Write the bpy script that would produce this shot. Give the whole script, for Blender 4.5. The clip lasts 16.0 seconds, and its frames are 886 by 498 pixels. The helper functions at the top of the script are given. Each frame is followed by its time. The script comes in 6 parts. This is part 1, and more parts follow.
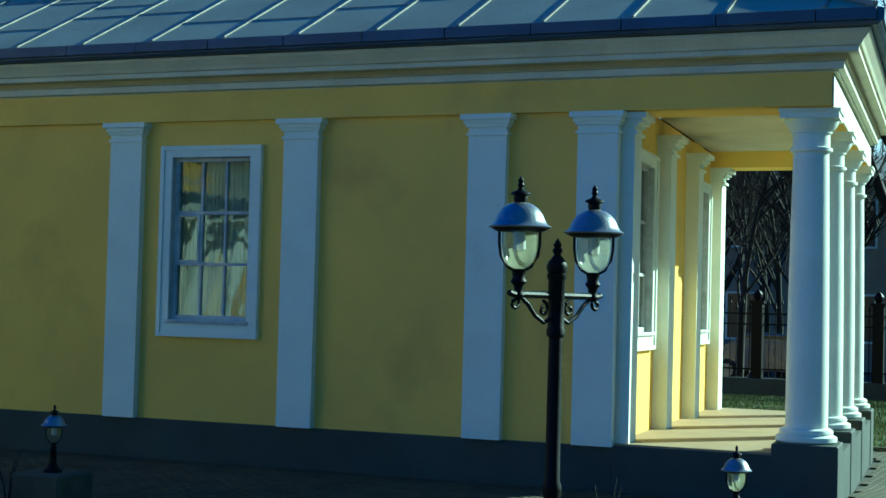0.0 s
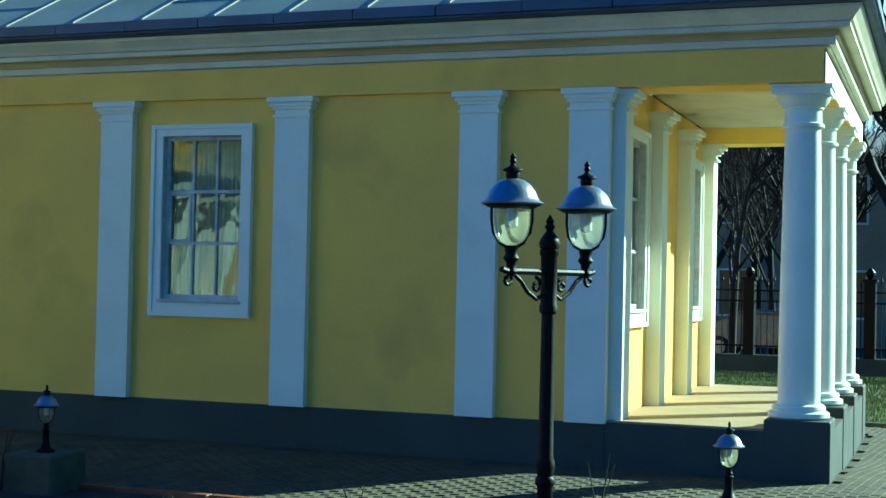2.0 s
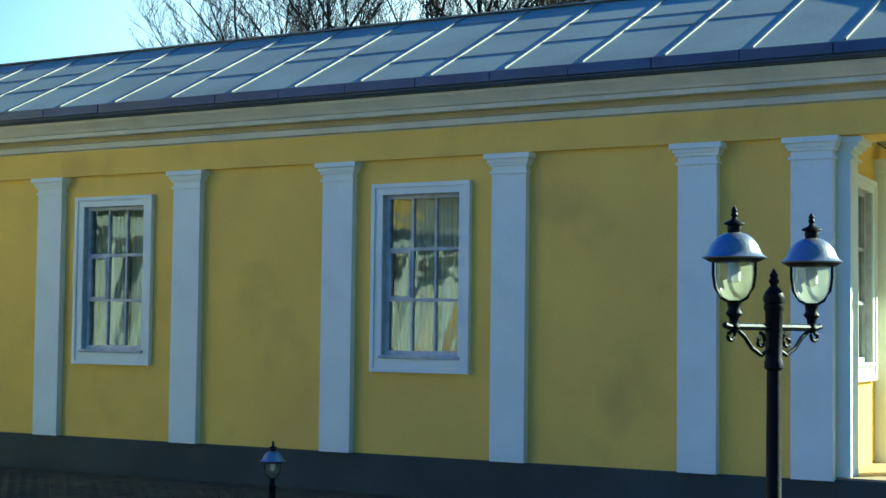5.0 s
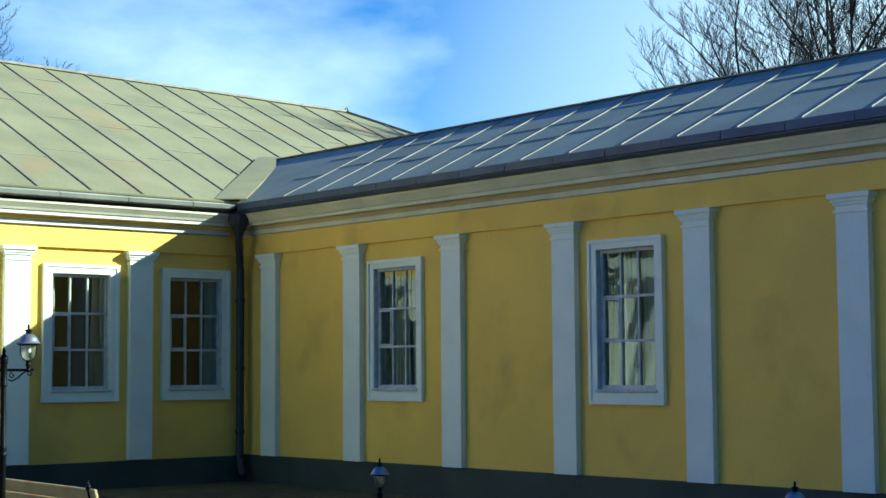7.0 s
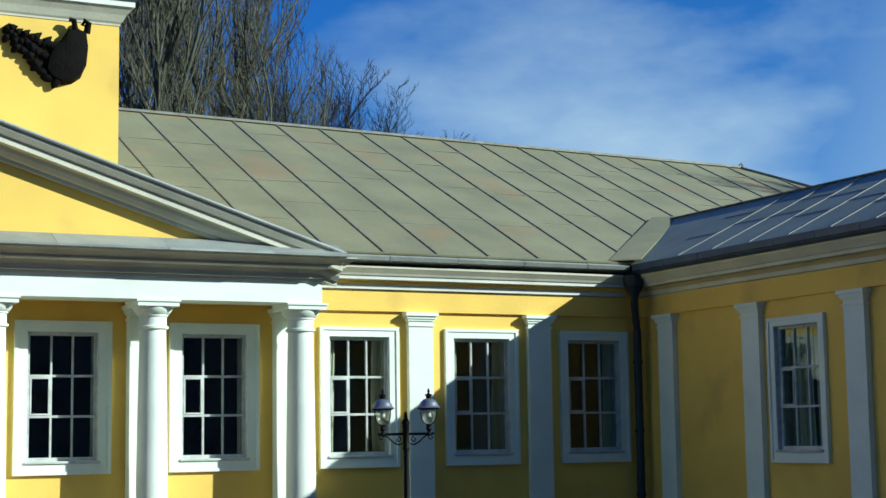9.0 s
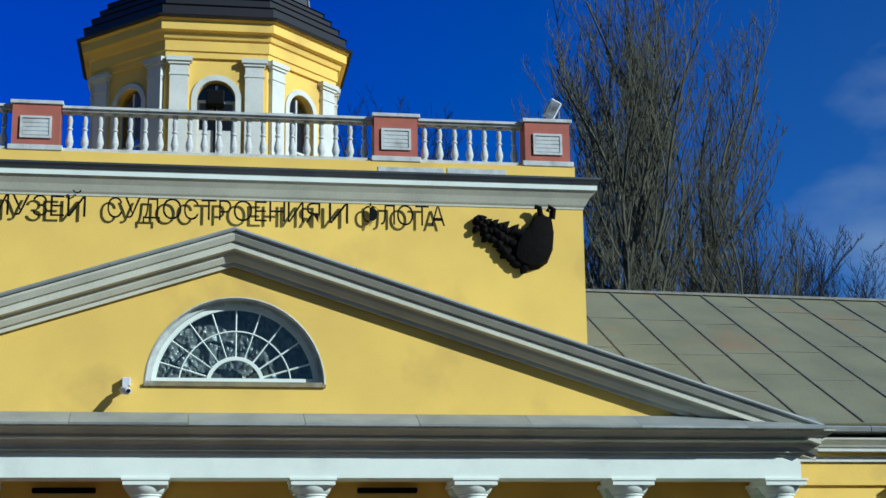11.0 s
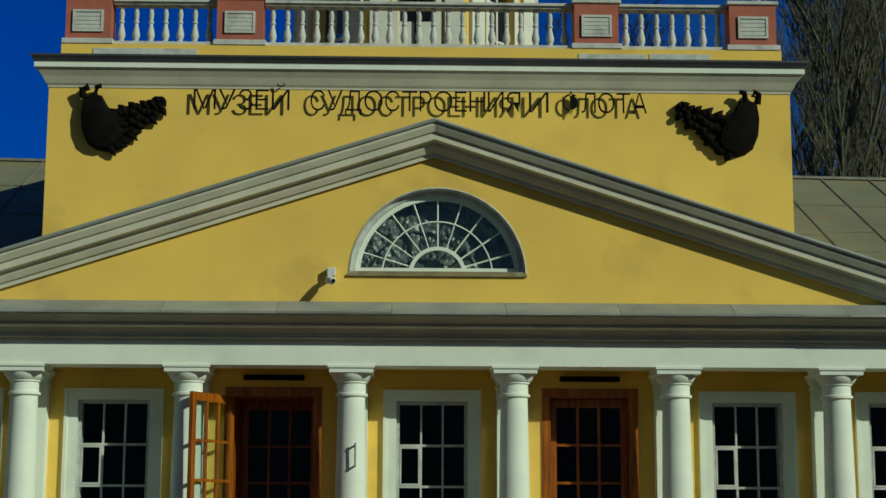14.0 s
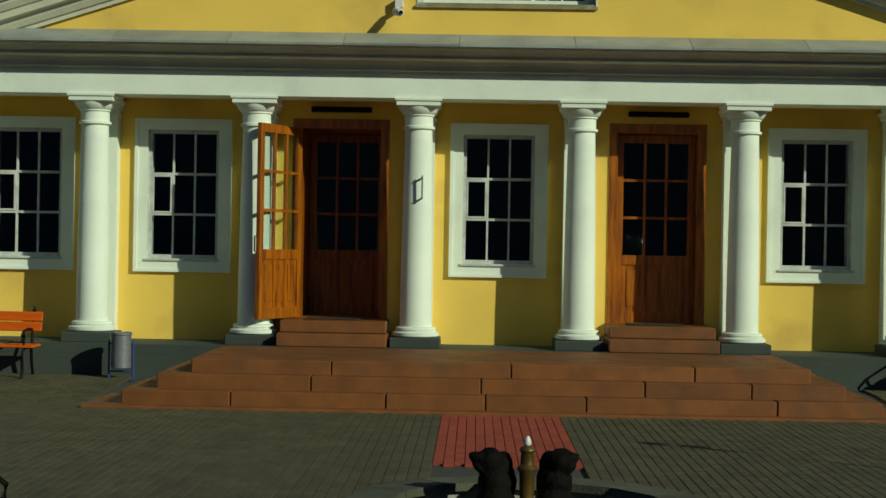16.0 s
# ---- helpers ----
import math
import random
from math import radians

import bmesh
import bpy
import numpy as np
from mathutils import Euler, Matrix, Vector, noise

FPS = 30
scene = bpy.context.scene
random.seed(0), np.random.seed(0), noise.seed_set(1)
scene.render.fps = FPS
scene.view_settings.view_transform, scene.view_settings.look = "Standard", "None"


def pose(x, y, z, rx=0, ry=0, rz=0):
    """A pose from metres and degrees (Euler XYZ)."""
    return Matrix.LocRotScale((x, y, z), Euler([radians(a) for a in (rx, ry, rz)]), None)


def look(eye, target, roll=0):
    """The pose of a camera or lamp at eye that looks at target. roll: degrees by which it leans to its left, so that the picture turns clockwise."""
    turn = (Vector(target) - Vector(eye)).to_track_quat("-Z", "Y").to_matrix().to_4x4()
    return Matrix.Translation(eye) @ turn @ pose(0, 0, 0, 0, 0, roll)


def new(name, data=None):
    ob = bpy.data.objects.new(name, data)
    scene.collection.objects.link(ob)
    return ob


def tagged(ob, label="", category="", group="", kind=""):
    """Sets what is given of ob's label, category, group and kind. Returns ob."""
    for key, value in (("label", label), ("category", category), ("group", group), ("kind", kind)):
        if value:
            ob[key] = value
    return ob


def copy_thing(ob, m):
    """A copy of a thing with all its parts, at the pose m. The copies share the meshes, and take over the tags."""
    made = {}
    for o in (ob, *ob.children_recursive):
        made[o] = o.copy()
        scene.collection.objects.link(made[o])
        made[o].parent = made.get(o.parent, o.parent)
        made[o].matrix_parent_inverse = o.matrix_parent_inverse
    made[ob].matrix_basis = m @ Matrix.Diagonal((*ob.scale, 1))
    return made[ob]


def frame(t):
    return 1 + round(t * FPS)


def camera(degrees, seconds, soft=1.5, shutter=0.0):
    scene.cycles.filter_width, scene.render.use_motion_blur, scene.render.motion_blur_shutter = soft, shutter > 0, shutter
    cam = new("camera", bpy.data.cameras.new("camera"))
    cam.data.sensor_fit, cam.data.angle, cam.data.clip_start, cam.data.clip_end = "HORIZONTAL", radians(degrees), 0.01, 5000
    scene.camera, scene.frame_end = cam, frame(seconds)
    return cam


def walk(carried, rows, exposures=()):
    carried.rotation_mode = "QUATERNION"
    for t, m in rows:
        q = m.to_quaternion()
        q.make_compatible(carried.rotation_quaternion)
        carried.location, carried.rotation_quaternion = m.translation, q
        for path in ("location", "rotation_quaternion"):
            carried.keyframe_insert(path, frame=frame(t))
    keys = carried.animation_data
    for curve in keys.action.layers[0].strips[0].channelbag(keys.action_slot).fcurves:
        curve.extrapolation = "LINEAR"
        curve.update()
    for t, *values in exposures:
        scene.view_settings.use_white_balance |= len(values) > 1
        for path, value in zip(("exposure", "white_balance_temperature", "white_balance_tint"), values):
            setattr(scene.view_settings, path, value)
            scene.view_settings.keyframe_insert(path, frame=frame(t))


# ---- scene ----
cam = camera(31.2, 16.0)
PATH = [
    (0, (-0.995, -23.884, 2.021), (0.842, -23.094, 2.091), 1.5),
    (0.2, (-0.992, -23.882, 2.021), (0.8458, -23.0963, 2.0815), 1.42),
    (0.3, (-0.991, -23.882, 2.02), (0.8459, -23.0923, 2.0785), 1.38),
    (0.5, (-0.988, -23.88, 2.02), (0.847, -23.088, 2.074), 1.3),
    (0.7, (-0.985, -23.876, 2.019), (0.8504, -23.0817, 2.0439), 1.54),
    (0.8, (-0.983, -23.875, 2.018), (0.8527, -23.0817, 2.0477), 1.66),
    (1, (-0.98, -23.871, 2.017), (0.86, -23.088, 2.041), 1.9),
    (1.2, (-0.979, -23.87, 2.017), (0.862, -23.0884, 2.0355), 1.7),
    (1.3, (-0.978, -23.87, 2.018), (0.8539, -23.0685, 2.0516), 1.6),
    (1.5, (-0.977, -23.869, 2.018), (0.855, -23.067, 2.045), 1.4),
    (1.7, (-0.977, -23.872, 2.017), (0.8565, -23.0745, 2.0491), 1.32),
    (1.8, (-0.978, -23.873, 2.017), (0.8601, -23.0846, 2.0477), 1.28),
    (2, (-0.978, -23.876, 2.016), (0.863, -23.096, 2.059), 1.2),
    (2.2, (-0.98, -23.882, 2.018), (0.8646, -23.1119, 2.0763), 1.2),
    (2.3, (-0.982, -23.884, 2.018), (0.8684, -23.1265, 2.0749), 1.2),
    (2.5, (-0.984, -23.89, 2.02), (0.881, -23.172, 2.09), 1.2),
    (2.7, (-0.986, -23.894, 2.022), (0.8851, -23.1933, 2.1121), 1.4),
    (2.8, (-0.987, -23.896, 2.022), (0.8835, -23.1949, 2.1197), 1.5),
    (3, (-0.989, -23.9, 2.024), (0.883, -23.202, 2.123), 1.7),
    (3.2, (-0.988, -23.901, 2.025), (0.883, -23.199, 2.113), 1.7),
    (5.3, (-0.955, -23.853, 2.027), (0.718, -22.766, 2.155), 0.8),
    (5.5, (-0.951, -23.847, 2.027), (0.692, -22.717, 2.167), 0.9),
    (5.8, (-0.943, -23.838, 2.026), (0.6385, -22.6215, 2.1622), 0.66),
    (6, (-0.938, -23.832, 2.026), (0.599, -22.56, 2.165), 0.5),
    (6.2, (-0.931, -23.826, 2.026), (0.5511, -22.4907, 2.1707), 0.34),
    (6.3, (-0.928, -23.822, 2.025), (0.5439, -22.4759, 2.171), 0.26),
    (6.5, (-0.921, -23.816, 2.025), (0.493, -22.41, 2.172), 0.1),
    (6.8, (-0.909, -23.805, 2.024), (0.4296, -22.3269, 2.1758), -0.2),
    (7, (-0.901, -23.798, 2.024), (0.404, -22.29, 2.178), -0.4),
    (7.2, (-0.891, -23.791, 2.024), (0.3739, -22.2496, 2.1812), -0.6),
    (7.5, (-0.876, -23.78, 2.024), (0.325, -22.19, 2.191), -0.9),
    (7.7, (-0.864, -23.773, 2.024), (0.2825, -22.143, 2.195), -0.9),
    (7.8, (-0.858, -23.769, 2.023), (0.2703, -22.1269, 2.1963), -0.9),
    (8, (-0.846, -23.762, 2.023), (0.242, -22.094, 2.204), -0.9),
    (8.2, (-0.832, -23.756, 2.023), (0.212, -22.061, 2.216), -0.7),
    (10.3, (-0.66, -23.702, 2.023), (-0.087, -21.819, 2.381), -1.4),
    (10.5, (-0.643, -23.698, 2.023), (-0.144, -21.801, 2.415), -1.1),
    (10.7, (-0.627, -23.695, 2.023), (-0.2125, -21.7846, 2.4467), -0.98),
    (10.8, (-0.618, -23.693, 2.023), (-0.236, -21.7802, 2.4636), -0.92),
    (11, (-0.602, -23.69, 2.023), (-0.29, -21.77, 2.487), -0.8),
    (11.2, (-0.586, -23.687, 2.023), (-0.3195, -21.7679, 2.5181), -0.64),
    (11.3, (-0.578, -23.686, 2.023), (-0.3404, -21.7655, 2.529), -0.56),
    (11.5, (-0.562, -23.683, 2.023), (-0.379, -21.762, 2.548), -0.4),
    (11.7, (-0.547, -23.68, 2.023), (-0.4019, -21.762, 2.5718), -0.44),
    (11.8, (-0.539, -23.678, 2.023), (-0.4076, -21.7603, 2.5745), -0.46),
    (12, (-0.524, -23.675, 2.023), (-0.398, -21.757, 2.574), -0.5),
    (12.2, (-0.51, -23.672, 2.023), (-0.3814, -21.7553, 2.5785), -0.38),
    (12.3, (-0.504, -23.671, 2.022), (-0.3738, -21.7649, 2.6146), -0.32),
    (12.5, (-0.49, -23.668, 2.022), (-0.38, -21.776, 2.66), -0.2),
    (12.7, (-0.478, -23.665, 2.022), (-0.3788, -21.7723, 2.6601), -0.36),
    (12.8, (-0.472, -23.664, 2.022), (-0.3764, -21.766, 2.6459), -0.44),
    (13, (-0.46, -23.661, 2.022), (-0.367, -21.741, 2.576), -0.6),
    (13.2, (-0.45, -23.658, 2.022), (-0.3549, -21.7197, 2.5067), -0.44),
    (13.3, (-0.444, -23.656, 2.022), (-0.3573, -21.7156, 2.4978), -0.36),
    (13.5, (-0.434, -23.653, 2.022), (-0.364, -21.704, 2.464), -0.2),
    (13.7, (-0.425, -23.651, 2.022), (-0.3666, -21.6904, 2.4154), -0.15),
    (13.8, (-0.42, -23.649, 2.022), (-0.3693, -21.6844, 2.3917), -0.12),
    (13.9, (-0.415, -23.648, 2.022), (-0.364, -21.68, 2.376), -0.1),
    (14, (-0.41, -23.646, 2.022), (-0.363, -21.674, 2.352), 0.2),
    (14.2, (-0.402, -23.641, 2.022), (-0.3467, -21.6642, 2.3195), 0.12),
    (14.3, (-0.399, -23.639, 2.022), (-0.3498, -21.6557, 2.277), 0.08),
    (14.5, (-0.391, -23.634, 2.022), (-0.353, -21.644, 2.211), -0),
    (14.7, (-0.384, -23.629, 2.022), (-0.3491, -21.6354, 2.1804), 0.16),
    (14.8, (-0.38, -23.626, 2.022), (-0.3514, -21.6313, 2.162), 0.24),
    (15, (-0.373, -23.621, 2.022), (-0.357, -21.624, 2.126), 0.4),
    (15.2, (-0.366, -23.615, 2.022), (-0.3588, -21.6163, 2.1032), 0.4),
    (15.3, (-0.363, -23.611, 2.022), (-0.3592, -21.6127, 2.0939), 0.4),
    (15.5, (-0.356, -23.605, 2.022), (-0.372, -21.606, 2.049), 0.4),
    (15.7, (-0.35, -23.598, 2.022), (-0.3669, -21.5984, 2.0401), 0.64),
    (15.8, (-0.346, -23.595, 2.022), (-0.3649, -21.5949, 2.0232), 0.76),
    (16, (-0.34, -23.588, 2.022), (-0.38, -21.588, 2.018), 1),
]
EXPOSURES = [(0, 1.04, 4860, -36), (1.0, 1.26, 4920, -36), (3.2, 1.54, 5080, -29), (5.3, 1.80, 5650, -22), (7.0, 1.32, 5540, -14), (8.2, 0.76, 5350, -8), (10.3, 0.12, 5190, -2), (11.5, -0.24, 4870, 2), (12.5, -0.50, 4700, 2), (13.0, -0.58, 4850, 1), (13.5, -0.72, 5620, -11), (14.0, -0.86, 6130, -14), (15.0, -0.97, 6300, -14), (16, -0.66, 6430, -16)]
walk(cam, [(t, look(e, g, r)) for t, e, g, r in PATH], EXPOSURES)


# ---- world, sun, exposure ----
SUN = Vector((1.25, -1.0, 0.76)).normalized()
world = bpy.data.worlds.new("sky")
scene.world = world
world.use_nodes = True
wn, wl = world.node_tree.nodes, world.node_tree.links
wn.clear()
sky = wn.new("ShaderNodeTexSky")
sky.sky_type, sky.sun_disc = "NISHITA", False
sky.sun_elevation = math.asin(SUN.z)
sky.sun_rotation = math.atan2(SUN.x, SUN.y)
sky.air_density, sky.dust_density, sky.ozone_density = 1.0, 0.4, 3.0
tc = wn.new("ShaderNodeTexCoord")
mp = wn.new("ShaderNodeMapping")
mp.inputs["Scale"].default_value = (1.0, 1.0, 2.2)
mp.inputs["Location"].default_value = (0.35, 0.1, 0.2)
cn = wn.new("ShaderNodeTexNoise")
cn.inputs["Scale"].default_value, cn.inputs["Detail"].default_value, cn.inputs["Roughness"].default_value = 2.3, 7, 0.52
cr = wn.new("ShaderNodeValToRGB")
cr.color_ramp.elements[0].position, cr.color_ramp.elements[1].position = 0.49, 0.72
# the broken cloud stands in the east, the north is clear
dot = wn.new("ShaderNodeVectorMath")
dot.operation = "DOT_PRODUCT"
dot.inputs[1].default_value = Vector((0.72, 0.69, 0.0)).normalized()
side = wn.new("ShaderNodeMapRange")
side.inputs["From Min"].default_value, side.inputs["From Max"].default_value = 0.77, 0.94
mul = wn.new("ShaderNodeMath")
mul.operation = "MULTIPLY"
mix = wn.new("ShaderNodeMix")
mix.data_type = "RGBA"
deep = wn.new("ShaderNodeMix")
deep.data_type, deep.blend_type = "RGBA", "MULTIPLY"
deep.inputs[0].default_value = 1.0
tone = wn.new("ShaderNodeMix")
tone.data_type = "RGBA"
tone.inputs[7].default_value = (0.56, 1.06, 1.85, 1)
tside = wn.new("ShaderNodeMapRange")
tside.inputs["From Min"].default_value, tside.inputs["From Max"].default_value = 0.68, 0.91
# the clear sky is deepest in the north and paler towards the south
dot3 = wn.new("ShaderNodeVectorMath")
dot3.operation = "DOT_PRODUCT"
dot3.inputs[1].default_value = (0.0, 1.0, 0.0)
south = wn.new("ShaderNodeMapRange")
south.inputs["From Min"].default_value, south.inputs["From Max"].default_value = -0.35, 0.45
tone0 = wn.new("ShaderNodeMix")
tone0.data_type = "RGBA"
tone0.inputs[6].default_value, tone0.inputs[7].default_value = (0.51, 0.79, 1.08, 1), (0.06, 0.56, 2.35, 1)
wl.new(tc.outputs["Generated"], dot3.inputs[0])
wl.new(dot3.outputs["Value"], south.inputs["Value"])
wl.new(south.outputs[0], tone0.inputs[0])
wl.new(tone0.outputs[2], tone.inputs[6])
mix.inputs[7].default_value = (11.0, 12.0, 12.5, 1)
bg = wn.new("ShaderNodeBackground")
bg.inputs["Strength"].default_value = 0.042
wo = wn.new("ShaderNodeOutputWorld")
wl.new(tc.outputs["Generated"], mp.inputs["Vector"])
wl.new(mp.outputs[0], cn.inputs["Vector"])
wl.new(cn.outputs["Fac"], cr.inputs[0])
wl.new(tc.outputs["Generated"], dot.inputs[0])
wl.new(dot.outputs["Value"], side.inputs["Value"])
wl.new(cr.outputs[0], mul.inputs[0])
wl.new(side.outputs[0], mul.inputs[1])
wl.new(sky.outputs[0], deep.inputs[6])
wl.new(dot.outputs["Value"], tside.inputs["Value"])
wl.new(tside.outputs[0], tone.inputs[0])
wl.new(tone.outputs[2], deep.inputs[7])
wl.new(deep.outputs[2], mix.inputs[6])
# thin bright haze low in the east
dot2 = wn.new("ShaderNodeVectorMath")
dot2.operation = "DOT_PRODUCT"
dot2.inputs[1].default_value = Vector((0.93, 0.37, 0.0)).normalized()
haze = wn.new("ShaderNodeMapRange")
haze.inputs["From Min"].default_value, haze.inputs["From Max"].default_value = 0.85, 0.97
haze.inputs["To Max"].default_value = 0.85
wl.new(tc.outputs["Generated"], dot2.inputs[0])
wl.new(dot2.outputs["Value"], haze.inputs["Value"])
both = wn.new("ShaderNodeMath")
both.operation = "MAXIMUM"
wl.new(mul.outputs[0], both.inputs[0])
wl.new(haze.outputs[0], both.inputs[1])
wl.new(both.outputs[0], mix.inputs[0])
wl.new(mix.outputs[2], bg.inputs["Color"])
wl.new(bg.outputs[0], wo.inputs["Surface"])

lamp = bpy.data.lights.new("sun", "SUN")
lamp.energy, lamp.angle, lamp.color = 5.0, radians(0.53), (1.0, 0.93, 0.80)
sun_ob = new("sun", lamp)
sun_ob.matrix_world = look(SUN * 60, (0, 0, 0))


# ---- materials ----
def material(name, color, color2=None, scale=3.0, fine=40.0, rough=0.8, bump=0.15, metal=0.0, rnd=0.0, spots=0.0, spot_color=(0.1, 0.09, 0.07), spot_scale=0.7, stretch=(1, 1, 1), coat=0.0, spec=0.5):
    """Two scales of variation, fine bump, optional stains and per-piece variation."""
    m = bpy.data.materials.new(name)
    m.use_nodes = True
    n, l = m.node_tree.nodes, m.node_tree.links
    b = n["Principled BSDF"]
    b.inputs["Roughness"].default_value, b.inputs["Metallic"].default_value = rough, metal
    b.inputs["Coat Weight"].default_value = coat
    b.inputs["Specular IOR Level"].default_value = spec
    co = n.new("ShaderNodeTexCoord")
    ma = n.new("ShaderNodeMapping")
    ma.inputs["Scale"].default_value = stretch
    l.new(co.outputs["Object"], ma.inputs["Vector"])
    big, small = n.new("ShaderNodeTexNoise"), n.new("ShaderNodeTexNoise")
    big.inputs["Scale"].default_value, big.inputs["Detail"].default_value = scale, 5
    small.inputs["Scale"].default_value, small.inputs["Detail"].default_value = fine, 4
    l.new(ma.outputs[0], big.inputs["Vector"])
    l.new(ma.outputs[0], small.inputs["Vector"])
    c2 = color2 or tuple(c * 0.8 for c in color)
    m1 = n.new("ShaderNodeMix")
    m1.data_type = "RGBA"
    m1.inputs[6].default_value, m1.inputs[7].default_value = (*color, 1), (*c2, 1)
    r1 = n.new("ShaderNodeMapRange")
    r1.inputs["From Min"].default_value, r1.inputs["From Max"].default_value = 0.35, 0.7
    l.new(big.outputs["Fac"], r1.inputs["Value"])
    l.new(r1.outputs[0], m1.inputs[0])
    m2 = n.new("ShaderNodeMix")
    m2.data_type, m2.blend_type = "RGBA", "OVERLAY"
    m2.inputs[0].default_value = 0.25
    l.new(m1.outputs[2], m2.inputs[6])
    l.new(small.outputs["Fac"], m2.inputs[7])
    out = m2.outputs[2]
    if spots:
        sp = n.new("ShaderNodeTexNoise")
        sp.inputs["Scale"].default_value, sp.inputs["Detail"].default_value = spot_scale, 6
        l.new(co.outputs["Object"], sp.inputs["Vector"])
        rs = n.new("ShaderNodeMapRange")
        rs.inputs["From Min"].default_value, rs.inputs["From Max"].default_value = 0.56, 0.75
        rs.inputs["To Max"].default_value = spots
        l.new(sp.outputs["Fac"], rs.inputs["Value"])
        m3 = n.new("ShaderNodeMix")
        m3.data_type = "RGBA"
        m3.inputs[7].default_value = (*spot_color, 1)
        l.new(rs.outputs[0], m3.inputs[0])
        l.new(out, m3.inputs[6])
        out = m3.outputs[2]
    if rnd:
        oi, geo = n.new("ShaderNodeObjectInfo"), n.new("ShaderNodeNewGeometry")
        ad = n.new("ShaderNodeMath")
        ad.operation = "ADD"
        l.new(oi.outputs["Random"], ad.inputs[0])
        l.new(geo.outputs["Random Per Island"], ad.inputs[1])
        fr = n.new("ShaderNodeMath")
        fr.operation = "FRACT"
        l.new(ad.outputs[0], fr.inputs[0])
        mr = n.new("ShaderNodeMapRange")
        mr.inputs["To Min"].default_value, mr.inputs["To Max"].default_value = 1 - rnd, 1 + rnd
        l.new(fr.outputs[0], mr.inputs["Value"])
        hv = n.new("ShaderNodeHueSaturation")
        l.new(mr.outputs[0], hv.inputs["Value"])
        l.new(out, hv.inputs["Color"])
        out = hv.outputs[0]
    l.new(out, b.inputs["Base Color"])
    rr = n.new("ShaderNodeMapRange")
    rr.inputs["To Min"].default_value, rr.inputs["To Max"].default_value = max(0.02, rough - 0.1), min(1, rough + 0.1)
    l.new(big.outputs["Fac"], rr.inputs["Value"])
    l.new(rr.outputs[0], b.inputs["Roughness"])
    if bump:
        bp = n.new("ShaderNodeBump")
        bp.inputs["Strength"].default_value, bp.inputs["Distance"].default_value = bump, 0.02
        l.new(small.outputs["Fac"], bp.inputs["Height"])
        l.new(bp.outputs[0], b.inputs["Normal"])
    return m


M_YELLOW = material("yellow_plaster", (0.87, 0.588, 0.112), (0.77, 0.517, 0.108), 0.9, 60, 0.9, 0.14, spots=0.65, spot_color=(0.50, 0.315, 0.085), spot_scale=0.75)
M_WHITE = material("white_paint", (0.83, 0.87, 0.76), (0.75, 0.79, 0.69), 1.5, 45, 0.75, 0.08, spots=0.3, spot_color=(0.45, 0.46, 0.44), spot_scale=1.4)
M_OLDWHITE = material("weathered_white_paint", (0.60, 0.61, 0.57), (0.42, 0.43, 0.40), 6, 60, 0.85, 0.25, spots=0.5, spot_color=(0.25, 0.25, 0.22), spot_scale=4)
M_PLINTH = material("grey_green_plinth_paint", (0.05, 0.064, 0.053), (0.036, 0.044, 0.038), 1.2, 50, 0.8, 0.2, spots=0.4, spot_color=(0.06, 0.06, 0.05))
M_ROOF = material("galvanised_roof_sheet", (0.29, 0.275, 0.155), (0.21, 0.205, 0.12), 0.8, 25, 0.6, 0.05, spots=0.7, spot_color=(0.33, 0.21, 0.10), spot_scale=0.6, metal=0.15)
# same sheet on the wing, with its skylit shade put into the colour
M_SHADEROOF = material("galvanised_sheet_shade_tone", (0.35, 0.38, 0.26), (0.265, 0.29, 0.205), 0.9, 25, 0.55, 0.05, spots=0.5, spot_color=(0.27, 0.25, 0.20), spot_scale=0.7, metal=0.25)
M_SEAM = material("roof_seam_metal", (0.24, 0.235, 0.20), (0.15, 0.145, 0.12), 5, 40, 0.6, 0.1, spots=0.5, spot_color=(0.12, 0.10, 0.08), spot_scale=3)
M_GUTTER = material("dark_gutter_sheet", (0.05, 0.082, 0.14), (0.036, 0.058, 0.10), 2, 40, 0.5, 0.05, rnd=0.12)
M_FLASH = material("grey_flashing_sheet", (0.33, 0.34, 0.31), (0.24, 0.25, 0.23), 2, 40, 0.55, 0.05, rnd=0.08)
M_DOME = material("dark_dome_sheet", (0.075, 0.078, 0.085), (0.045, 0.047, 0.052), 1.5, 30, 0.45, 0.05, metal=0.2)
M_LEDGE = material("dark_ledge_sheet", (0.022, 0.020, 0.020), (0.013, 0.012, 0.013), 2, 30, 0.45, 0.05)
M_BLACK = material("black_iron", (0.003, 0.003, 0.0035), (0.005, 0.005, 0.005), 8, 80, 0.5, 0.1, spec=0.12)
M_BRONZE = material("blackened_bronze", (0.004, 0.0035, 0.003), (0.008, 0.0065, 0.005), 8, 25, 0.8, 0.5, spec=0.08)
M_HOOD = material("aluminium_lamp_hood", (0.35, 0.36, 0.38), (0.25, 0.26, 0.28), 6, 60, 0.35, 0.1, metal=0.7)
M_GRANITE = material("red_granite", (0.21, 0.070, 0.012), (0.135, 0.045, 0.008), 3, 120, 0.65, 0.25, rnd=0.12, spots=0.65, spot_color=(0.10, 0.055, 0.025), spot_scale=2.2)
M_PAVER = material("grey_paver", (0.080, 0.070, 0.032), (0.053, 0.047, 0.022), 2, 60, 0.85, 0.3, rnd=0.18)
M_REDPAVER = material("red_paver", (0.33, 0.05, 0.024), (0.25, 0.04, 0.02), 3, 60, 0.85, 0.3, rnd=0.15)
